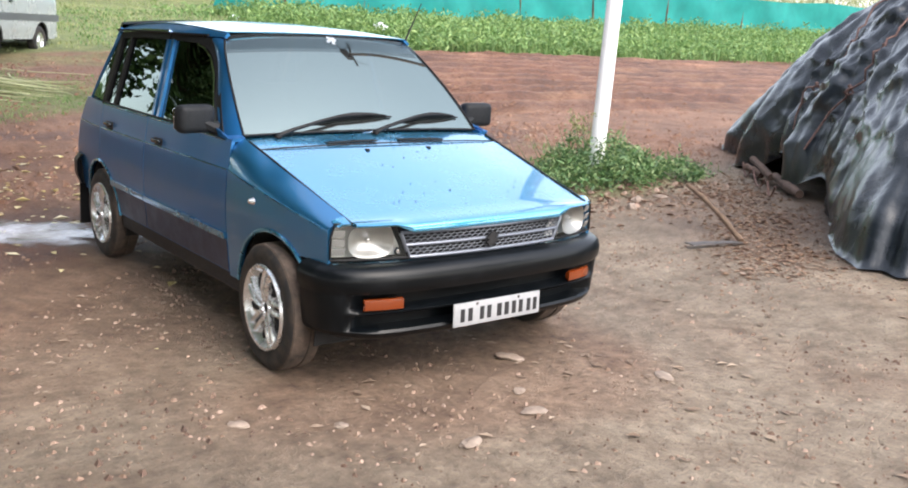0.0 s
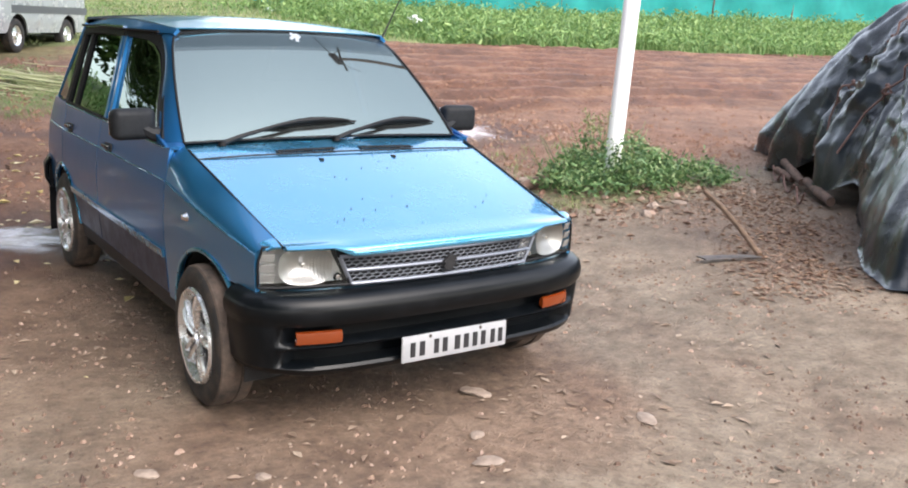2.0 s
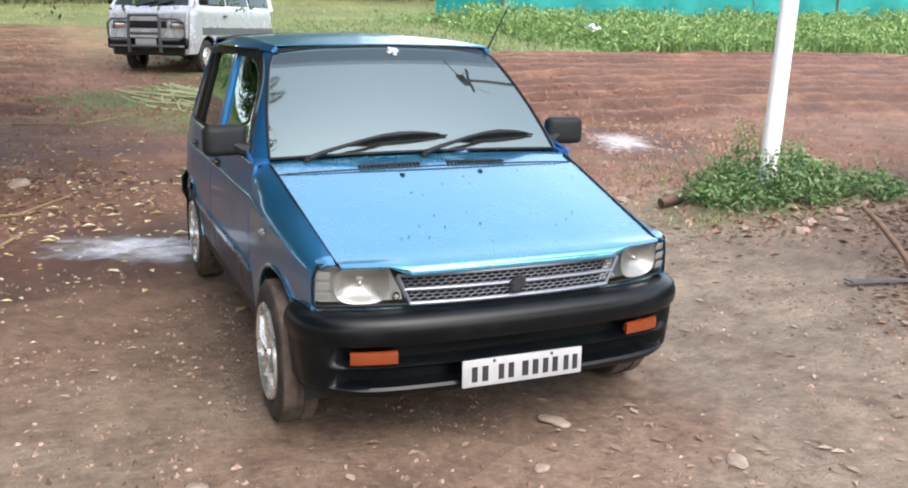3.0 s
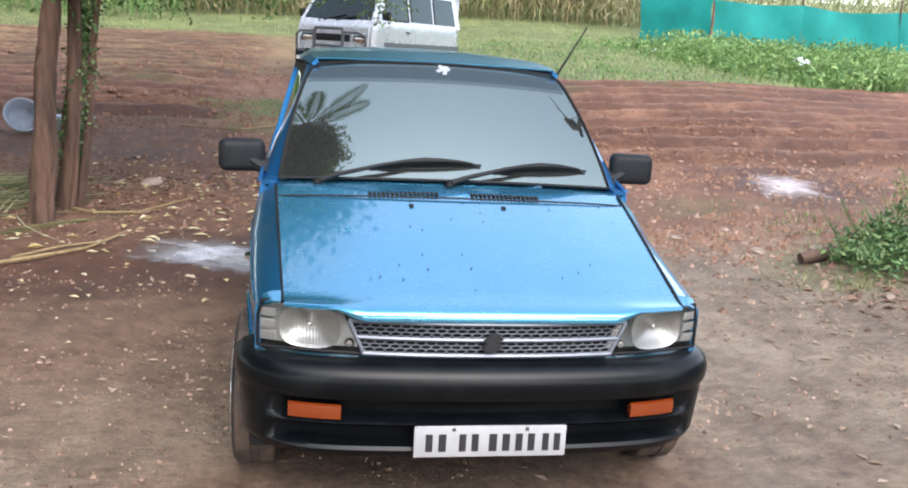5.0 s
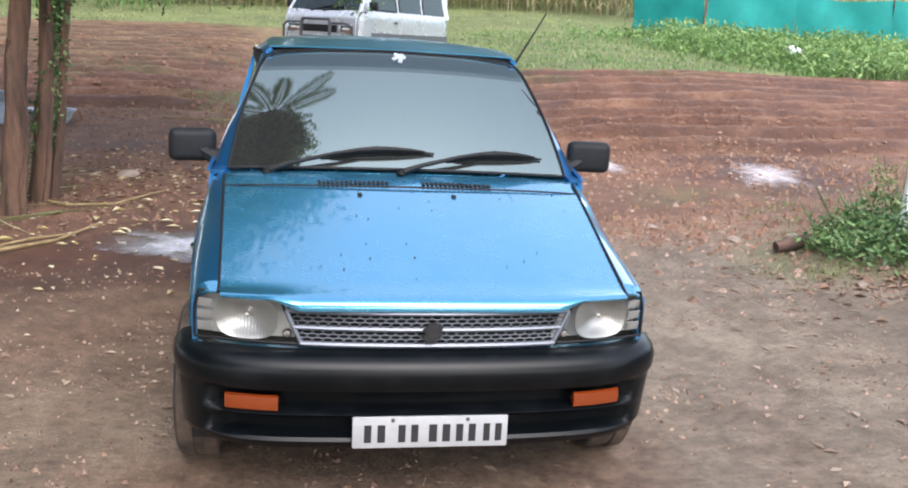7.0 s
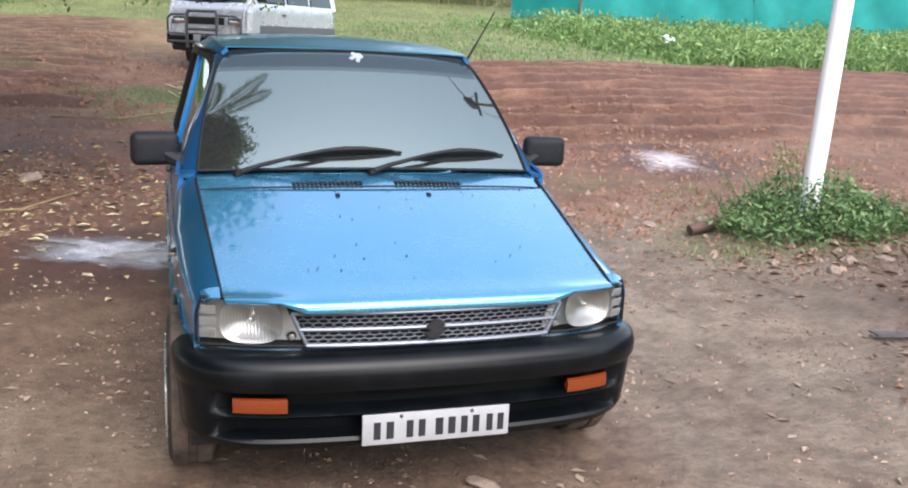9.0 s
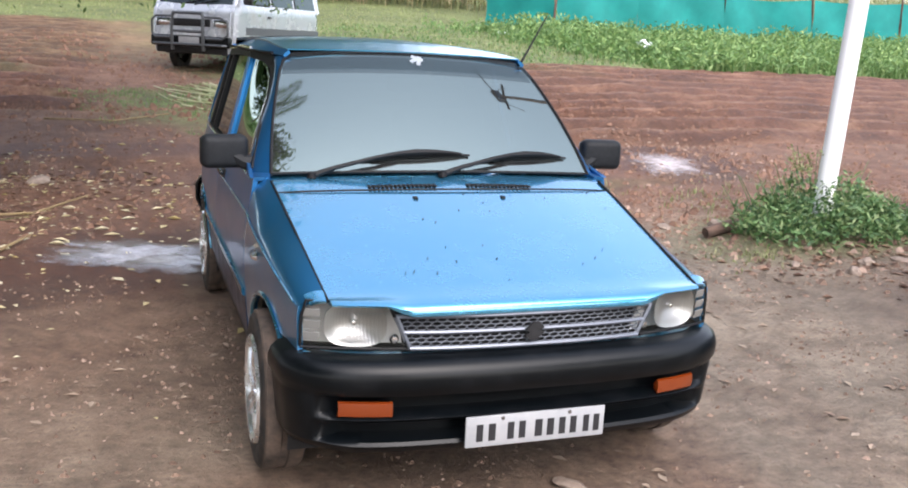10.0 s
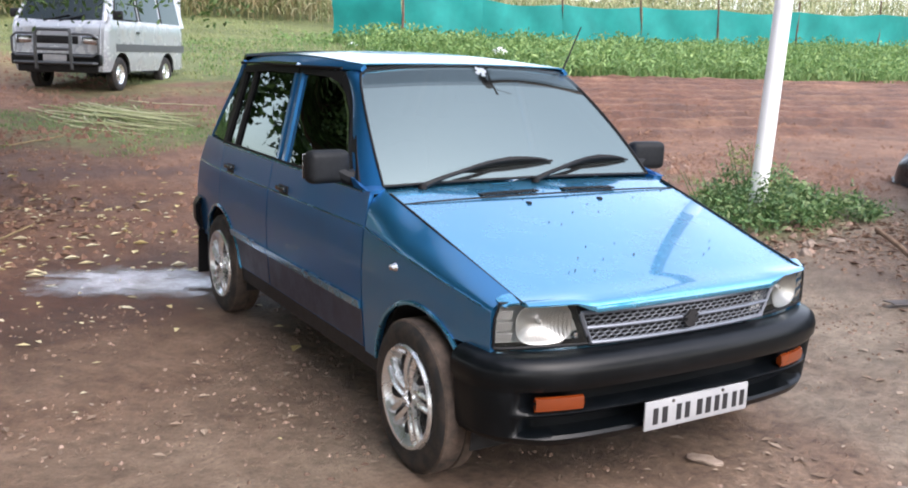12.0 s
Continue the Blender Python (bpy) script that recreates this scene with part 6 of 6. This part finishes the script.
def scatter(count, rnd, where, size, flat, kind="stone"):
    """Small bits strewn on the ground: pebbles as lumps, leaves as bent flakes."""
    verts, faces = [], []
    while count > 0:
        x, y = where(rnd)
        s = size * rnd.choice((0.45, 0.6, 0.8, 1.0, 1.0, 1.4, 2.1))
        z, a = surface(x, y), rnd.uniform(0, 6.283)
        ca, sa = math.cos(a), math.sin(a)
        o = len(verts)
        if kind == "stone":
            for dx, dy, dz in ((1, 0, 0), (0.4, 0.9, 0), (-0.7, 0.6, 0), (-0.9, -0.4, 0), (0.2, -0.9, 0), (0.3, 0.1, 1), (-0.35, 0.05, 0.9)):
                dx, dy = dx * rnd.uniform(0.7, 1.2), dy * rnd.uniform(0.7, 1.2) * 0.75
                verts.append((x + s * (dx * ca - dy * sa), y + s * (dx * sa + dy * ca), z + s * flat * dz * rnd.uniform(0.7, 1.2) - (0.002 if dz == 0 else 0)))
            faces += [tuple(o + i for i in q) for q in ((0, 1, 5), (1, 2, 6, 5), (2, 3, 6), (3, 4, 5, 6), (4, 0, 5))]
        else:
            cup = s * rnd.uniform(0.05, flat)
            for dx, dy, dz in ((-1, 0, 0.3), (0, 0.5, 1), (1, 0, 0.3), (0, -0.5, 1), (0, 0, 0)):
                verts.append((x + s * (dx * ca - dy * sa), y + s * (dx * sa + dy * ca), z + 0.004 + cup * dz))
            faces += [(o, o + 3, o + 4), (o + 3, o + 2, o + 4), (o + 2, o + 1, o + 4), (o + 1, o, o + 4)]
        count -= 1
    return verts, faces


def patchy(r, x0, x1, y0, y1, scale, low, seed):
    while True:
        x, y = r.uniform(x0, x1), r.uniform(y0, y1)
        if noise.noise((x * scale, y * scale, seed)) > low + r.uniform(-0.25, 0.25):
            return x, y


rnd = random.Random(12)
stuff("pebbles", scatter(15000, rnd, lambda r: patchy(r, -3.6, 4.5, -2.2, 4.4, 1.7, 0.0, 1.0), 0.0078, 0.6), PEBBLE, "small pebbles and grit strewn over the yard", "pebbles")
stuff("soil_clods", scatter(3600, rnd, lambda r: (r.uniform(1.0, 9.5), r.uniform(3.2, 13.5)), 0.019, 0.7), grainy("soil_clod", (0.12, 0.060, 0.038), (0.235, 0.135, 0.09), 6.0, 0.9, 0.3), "broken clods of red soil on the field", "clods")
stuff("soil_clods", scatter(1800, rnd, lambda r: (r.uniform(-6.5, 0.6), r.uniform(4.0, 13.0)), 0.016, 0.6), bpy.data.materials["soil_clod"], "broken clods of red soil near the tree", "clods")
stuff("soil_clods", scatter(3200, rnd, lambda r: patchy(r, -7.5, 1.0, 8.5, 19.0, 0.7, -0.1, 4.0), 0.030, 0.8), bpy.data.materials["soil_clod"], "clods turned up by the plough", "clods")
stuff("soil_clods", scatter(3000, rnd, lambda r: patchy(r, 2.5, 13.0, 6.0, 13.8, 0.7, -0.1, 5.0), 0.015, 0.7), bpy.data.materials["soil_clod"], "clods turned up by the plough", "clods")
stuff("fallen_leaves", scatter(520, rnd, lambda r: (r.gauss(-1.5, 0.85), r.gauss(4.9, 1.15)), 0.025, 0.5, "leaf"), FALLEN, "fallen yellow leaves and blossoms under the tree", "leaves")
stuff("fallen_leaves", scatter(12, rnd, lambda r: (r.uniform(-2.6, -0.9), r.uniform(0.5, 3.4)), 0.016, 0.5, "leaf"), FALLEN, "few fallen yellow leaves in the yard", "leaves")
stuff("leaf_litter", scatter(4300, rnd, lambda r: (lambda t: (lerp(5.0, 2.75, t) - 0.22 + r.gauss(0, 0.27), lerp(2.3, 0.1, t) + 0.18 + r.gauss(0, 0.20)))(r.random() ** 0.8), 0.0125, 0.5, "leaf"), LITTER, "dark leaf litter beside the tarpaulin", "litter")
stuff("leaf_litter", scatter(700, rnd, lambda r: (r.gauss(3.5, 0.7), r.gauss(2.35, 0.3)), 0.018, 0.5, "leaf"), LITTER, "brown litter in front of the weeds", "litter")
stuff("pebbles", scatter(300, rnd, lambda r: (r.gauss(3.0, 0.9), r.gauss(4.2, 0.7)), 0.018, 0.6), PEBBLE, "broken stones on the red soil", "pebbles")
stuff("pebbles", scatter(260, rnd, lambda r: (r.gauss(3.3, 0.7), r.gauss(2.45, 0.3)), 0.022, 0.6), PEBBLE, "broken brick and stones before the weeds", "pebbles")
stuff("dark_specks", scatter(70, rnd, lambda r: (r.gauss(-1.32, 0.20), r.gauss(0.10, 0.30)), 0.0095, 0.9), DEADWOOD, "dark round droppings on the soil", "specks")
stuff("dark_specks", scatter(260, rnd, lambda r: (r.uniform(-3.2, 3.0), r.uniform(-2.0, 2.5)), 0.0055, 0.6), DEADWOOD, "dark droppings and bits on the soil", "specks")

stuff("dry_scraps", scatter(2300, rnd, lambda r: patchy(r, -3.4, 3.2, -2.0, 3.0, 1.1, 0.05, 5.0), 0.014, 0.35, "leaf"), SCRAP, "dry leaf scraps and chips on the soil", "litter")
stuff("leaf_litter", scatter(1100, rnd, lambda r: (r.gauss(-1.75, 0.55), r.gauss(5.35, 0.6)), 0.020, 0.5, "leaf"), LITTER, "dark leaf litter round the shade tree", "litter")
stuff("soil_clods", scatter(2600, rnd, lambda r: patchy(r, 1.0, 6.5, 3.0, 8.5, 0.9, 0.0, 2.0), 0.024, 0.6), bpy.data.materials["soil_clod"], "larger red clods at the field's edge", "clods")
stuff("soil_clods", scatter(2200, rnd, lambda r: patchy(r, -6.0, 0.3, 3.8, 9.5, 0.9, -0.1, 3.0), 0.022, 0.6), bpy.data.materials["soil_clod"], "red clods trodden up under the tree", "clods")
stuff("pebbles", scatter(2600, rnd, lambda r: patchy(r, 1.0, 6.0, 2.9, 7.0, 0.8, -0.1, 7.0), 0.014, 0.6), PEBBLE, "pale stones among red clods", "pebbles")

# cut fodder stalks
def stalks(name, label, x, y, sx, sy, n, length, turn, seed, pile=0.12, thick=1.0, mat=FODDER):
    r = random.Random(seed)
    shapes = []
    for _ in range(n):
        cx, cy = x + r.gauss(0, sx), y + r.gauss(0, sy)
        a, L = radians(turn) + r.gauss(0, 0.75 if pile > 0.12 else 0.30), length * r.uniform(0.5, 1.2)
        d = Vector((math.cos(a), math.sin(a), 0))
        h = pile * r.random() * math.exp(-((cx - x) / sx) ** 2 / 2 - ((cy - y) / sy) ** 2 / 2)
        pts = []
        for t in (-0.5, -0.15, 0.2, 0.5):
            p = Vector((cx, cy, 0)) + d * L * t + Vector((-d.y, d.x, 0)) * 0.06 * L * math.sin(3 * t + a)
            p.z = surface(p.x, p.y) + 0.008 + h
            pts.append(p)
        shapes.append(tube(pts, [thick * q for q in (0.008, 0.007, 0.006, 0.002)], 4, 0.6))
    v, f = join(*shapes)
    return stuff(name, (v, f), mat, label, "fodder")


stalks("fodder_pile", "loose pile of cut green fodder stalks beside the tree", -3.15, 5.0, 0.42, 0.45, 170, 0.95, 15, 3, 0.16)
stalks("fodder_pile", "cut pale green stalks lying on the grass patch", 0.35, 10.3, 0.30, 0.42, 60, 1.3, -62, 6, 0.10, 1.5, PALESTALK)
for pts, rr, lab in (([(-2.30, 4.75), (-2.0, 4.45), (-1.7, 4.55), (-1.36, 4.95)], 0.013, "long bare branch lying under the tree"), ([(-2.35, 3.2), (-2.1, 3.25), (-1.85, 3.5), (-1.66, 3.85)], 0.016, "dry branch with leaves on the soil"), ([(-2.25, 3.35), (-2.0, 3.5), (-1.78, 3.7)], 0.010, "thin dry branch on the soil"), ([(-3.3, 2.9), (-3.0, 3.05), (-2.72, 3.25)], 0.014, "pale stick lying in the yard"), ([(-1.9, 8.6), (-1.2, 8.3), (-0.6, 8.9)], 0.010, "thin stick lying on the wet soil")):
    tagged(shape_part("branch", tube([(x, y, surface(x, y) + rr * 0.8 + (0.02 if i % 2 else 0)) for i, (x, y) in enumerate(pts)], [rr, rr * 0.9, rr * 0.8, rr * 0.4][:len(pts)], 6), STRAW), lab, "branch", "branches on the ground")

# feeding things behind the tree
bk = thing("bucket", "white plastic bucket standing on the soil", "bucket", Matrix.Translation((-4.2, 9.25, surface(-4.2, 9.25))) @ Matrix.Scale(0.85, 4))
shape_part("pail", lathe([(0.0, 0.004), (0.135, 0.0), (0.165, 0.30), (0.175, 0.305), (0.175, 0.318), (0.160, 0.315), (0.130, 0.02), (0.0, 0.012)], 28, "z"), WHITEPLAST, bk)
shape_part("bail", tube([(0.17 * math.cos(a), 0.02, 0.30 + 0.10 * math.sin(a)) for a in span(0, math.pi, 13)], 0.004, 5), IRON, bk)
for x, y, tip in ((-3.02, 8.25, 0), (-3.48, 8.1, 62)):
    tb = thing("basin", "grey-blue plastic feeding basin" + (" tipped on its side" if tip else " standing on the soil"), "basin", Matrix.Translation((x, y, surface(x, y) + (0.13 if tip else 0.0))) @ pose(0, 0, 0, tip, 0, 25))
    shape_part("bowl", lathe([(r_ * (0.72 if tip else 1), h_) for r_, h_ in ((0.0, 0.006), (0.17, 0.0), (0.25, 0.13), (0.265, 0.135), (0.265, 0.146), (0.24, 0.14), (0.165, 0.015), (0.0, 0.014))], 32, "z"), ENAMEL, tb)
shape_part("feed_log", tube([(-4.7, 7.35, surface(-4.7, 7.35) + 0.05), (-4.3, 7.3, surface(-4.3, 7.3) + 0.05), (-3.95, 7.2, surface(-3.95, 7.2) + 0.05)], [0.05, 0.055, 0.045], 8), DEADWOOD)
tagged(bpy.data.objects["feed_log"], "dark wet log lying beside a puddle", "log")


# ---- silver van ----
van = thing("van", "silver grey minivan with black bull bar parked on soil", "van", Matrix.Translation((0.33, 13.60, surface(0.33, 13.6) - 0.03)) @ pose(0, 0, 0, 0, 0, -35))
# local: front towards -y, front axle at y = 0
VF, VB, VW = -0.66, 2.66, 0.70


def van_half(z):
    return float(np.interp(z, [0.25, 0.5, 0.95, 1.05, 1.62, 1.74], [0.66, 0.70, 0.71, 0.70, 0.60, 0.52]))


def van_front(z):
    return float(np.interp(z, [0.25, 0.55, 0.92, 1.0, 1.62, 1.74], [VF + 0.02, VF, VF + 0.03, VF + 0.07, VF + 0.52, VF + 0.70]))


def van_back(z):
    return float(np.interp(z, [0.25, 0.9, 1.62, 1.74], [VB, VB, VB - 0.10, VB - 0.22]))


def van_low(y):
    for ax in (0.0, 1.84):
        d = abs(y - ax)
        if d < 0.33:
            return 0.26 + math.sqrt(0.33 ** 2 - d ** 2)
    return 0.30


for s in (-1, 1):
    g = []
    for t in span(0, 1, 60):
        row = []
        for v in span(0, 1, 16):
            y0 = lerp(VF, VB, t)
            z = lerp(van_low(y0), 1.03, v)
            y = lerp(van_front(z), van_back(z), t)
            row.append(Vector((s * (van_half(z) - 0.05 * (1 - smooth(0, 0.06, t)) - 0.05 * smooth(0.95, 1, t)), y, z)))
        g.append(row)
    sidep = shape_part("side_panel", slab(g[::-1] if s < 0 else g, 0.02), VANPAINT, van)
    g = [[Vector((s * (van_half(z) + 0.004), lerp(VF + 0.45, VB - 0.06, t), z)) for z in (0.60, 0.66, 0.72)] for t in span(0, 1, 14)]
    shape_part("side_stripe", slab(g[::-1] if s < 0 else g, 0.006), VANGREY, sidep, "grey stripe")
    upper = []
    for t in span(0, 1, 30):
        upper.append([Vector((s * (van_half(z) - 0.02 * (1 - smooth(0, 0.05, t))), lerp(van_front(z), van_back(z), t), z)) for z in span(1.03, 1.64, 8)])
    shape_part("upper_side", slab(upper[::-1] if s < 0 else upper, 0.02), VANPAINT, van)
    for y0, y1, sl in ((VF + 0.42, 0.62, 0.22), (0.72, 1.52, 0.0), (1.60, 2.44, -0.06)):
        g = [[Vector((s * (van_half(z) + 0.006), lerp(y0, y1, t) + sl * (z - 1.08) / 0.46 * (1 - t if sl > 0 else t), z)) for z in span(1.08, 1.54, 6)] for t in span(0, 1, 8)]
        win = shape_part("side_window", slab(g[::-1] if s < 0 else g, 0.01), GLASS, van, "dark side window")
        rim = g[0] + [r_[-1] for r_ in g] + g[-1][::-1] + [r_[0] for r_ in g[::-1]]
        shape_part("window_frame", tube(rim, 0.012, 5), TRIM, win)
    shape_part("door_handle", box(s * (van_half(0.92) + 0.012), 0.58, 0.90, 0.02, 0.11, 0.03, 0.006), TRIM, van)
    lampv = shape_part("headlight", box(s * 0.50, VF + 0.012, 0.755, 0.26, 0.03, 0.13, 0.02), CHROME, van, "clear rectangular headlight")
    shape_part("lamp_lens", box(s * 0.50, VF - 0.006, 0.755, 0.245, 0.008, 0.118, 0.003), CLEAR, lampv)
    shape_part("indicator", box(s * 0.40, VF - 0.045, 0.50, 0.14, 0.02, 0.06, 0.006), ORANGE, van)
    shape_part("mirror", box(s * 0.80, VF + 0.34, 1.14, 0.16, 0.06, 0.13, 0.025, 3), BLACK, van)
    for ax in (0.0, 1.84):
        m = Matrix.Translation((s * 0.60, ax, 0.26)) @ Matrix.Diagonal((s, 1, 1, 1))
        hubv = thing("wheel", "", "")
        hubv.parent = van
        shape_part("tyre", moved(lathe([(0.15, 0.06), (0.19, 0.072), (0.235, 0.068), (0.258, 0.05), (0.26, 0.0), (0.258, -0.05), (0.235, -0.068), (0.15, -0.06)], 32), m), TYRE, hubv)
        shape_part("rim", moved(lathe([(0.0, 0.05), (0.05, 0.055), (0.07, 0.035), (0.12, 0.03), (0.15, 0.058), (0.16, 0.06)], 28), m), SILVER, hubv)
        g = [[Vector((s * w, ax - 0.34 * math.cos(a), 0.26 + 0.34 * math.sin(a))) for w in (0.35, 0.50, 0.66)] for a in span(0, math.pi, 13)]
        shape_part("wheel_liner", slab(g if s < 0 else g[::-1], 0.01), DARK, van)
g = [[Vector((u * van_half(z) * 0.985, van_front(z) + 0.05 * abs(u) ** 4, z)) for u in span(-1, 1, 15)] for z in span(0.30, 1.0, 14)]
nose = shape_part("front_panel", slab(g, 0.02), VANPAINT, van)
shape_part("grille_panel", box(0, VF - 0.004, 0.755, 0.66, 0.02, 0.115, 0.008), BLACK, nose, "black front grille panel")
g = [[Vector((u * (van_half(z) - 0.05), van_front(z) - 0.012 + 0.05 * abs(u) ** 3, z)) for u in span(-1, 1, 13)] for z in span(1.04, 1.58, 9)]
vs = shape_part("windscreen", slab(g, 0.008), VANGLASS, van)
shape_part("rubber_seal", tube(g[0] + [r_[-1] for r_ in g] + g[-1][::-1] + [r_[0] for r_ in g[::-1]], 0.014, 6), TRIM, vs)
g = [[Vector((u * van_half(z), van_front(z) + 0.05 * abs(u) ** 3, z)) for u in span(-1, 1, 13)] for z in (1.0, 1.02, 1.04)]
shape_part("scuttle", slab(g, 0.02), VANPAINT, van)
for s in (-1, 1):
    g = [[Vector((s * lerp(van_half(z) - 0.055, van_half(z), v), van_front(z) + 0.03 + 0.03 * v, z)) for v in span(0, 1, 3)] for z in span(1.03, 1.64, 8)]
    shape_part("windscreen_pillar", slab(g if s > 0 else g[::-1], 0.02), VANPAINT, van)
    shape_part("van_wiper", tube([(s * 0.12 - 0.1, van_front(1.03) - 0.03, 1.03), (s * 0.12 + 0.28, van_front(1.12) - 0.035, 1.12)], 0.010, 5), TRIM, vs)
g = [[Vector((u * van_half(1.74 - 0.12 * abs(u) ** 5), lerp(van_front(1.62 + 0.12 * smooth(0, 0.1, t)), van_back(1.62 + 0.12 * smooth(1, 0.9, t)), t), 1.60 + 0.13 * (1 - abs(u) ** 4) * min(1, 6 * t + 0.3, 6 * (1 - t) + 0.3) + 0.02)) for u in span(-1, 1, 15)] for t in span(0, 1, 24)]
shape_part("roof", slab(g, 0.02), VANPAINT, van)
shape_part("rear_panel", box(0, VB - 0.03, 0.95, 1.30, 0.04, 1.25, 0.01), VANPAINT, van)
shape_part("floor_pan", box(0, 1.0, 0.34, 1.10, 3.1, 0.10, 0.02), DARK, van)
shape_part("dashboard", box(0, VF + 0.28, 0.98, 1.2, 0.3, 0.1, 0.03), GREYPLAST, van)
shape_part("front_bumper", box(0, VF - 0.02, 0.47, 1.38, 0.10, 0.17, 0.03, 3), BUMPER, van)
shape_part("lower_valance", box(0, VF + 0.02, 0.34, 1.24, 0.06, 0.12, 0.02), BLACK, van)
shape_part("number_plate", box(0, VF - 0.080, 0.49, 0.36, 0.008, 0.10, 0.003), PLATE, van)
bar = thing("bull_bar", "", "")
bar.parent = van
for x in (-0.27, 0.27):
    shape_part("upright", tube([(x, VF - 0.11, 0.33), (x, VF - 0.13, 0.6), (x, VF - 0.12, 0.84), (x * 0.92, VF - 0.11, 0.90)], 0.027, 8), BARGREY, bar)
for z, w in ((0.90, 0.26), (0.62, 0.28), (0.42, 0.66)):
    shape_part("rail", tube([(-w, VF - 0.03 if w > 0.5 else VF - 0.11, z), (-w * 0.9, VF - 0.11, z), (w * 0.9, VF - 0.11, z), (w, VF - 0.03 if w > 0.5 else VF - 0.11, z)], 0.023, 8), BARGREY, bar)
for s in (-1, 1):
    loop = [(s * 0.28, VF - 0.11, 0.84), (s * 0.56, VF - 0.10, 0.84), (s * 0.66, VF - 0.06, 0.78), (s * 0.66, VF - 0.06, 0.58), (s * 0.58, VF - 0.10, 0.52), (s * 0.28, VF - 0.11, 0.52)]
    shape_part("lamp_guard", tube(loop, 0.019, 8), BARGREY, bar)
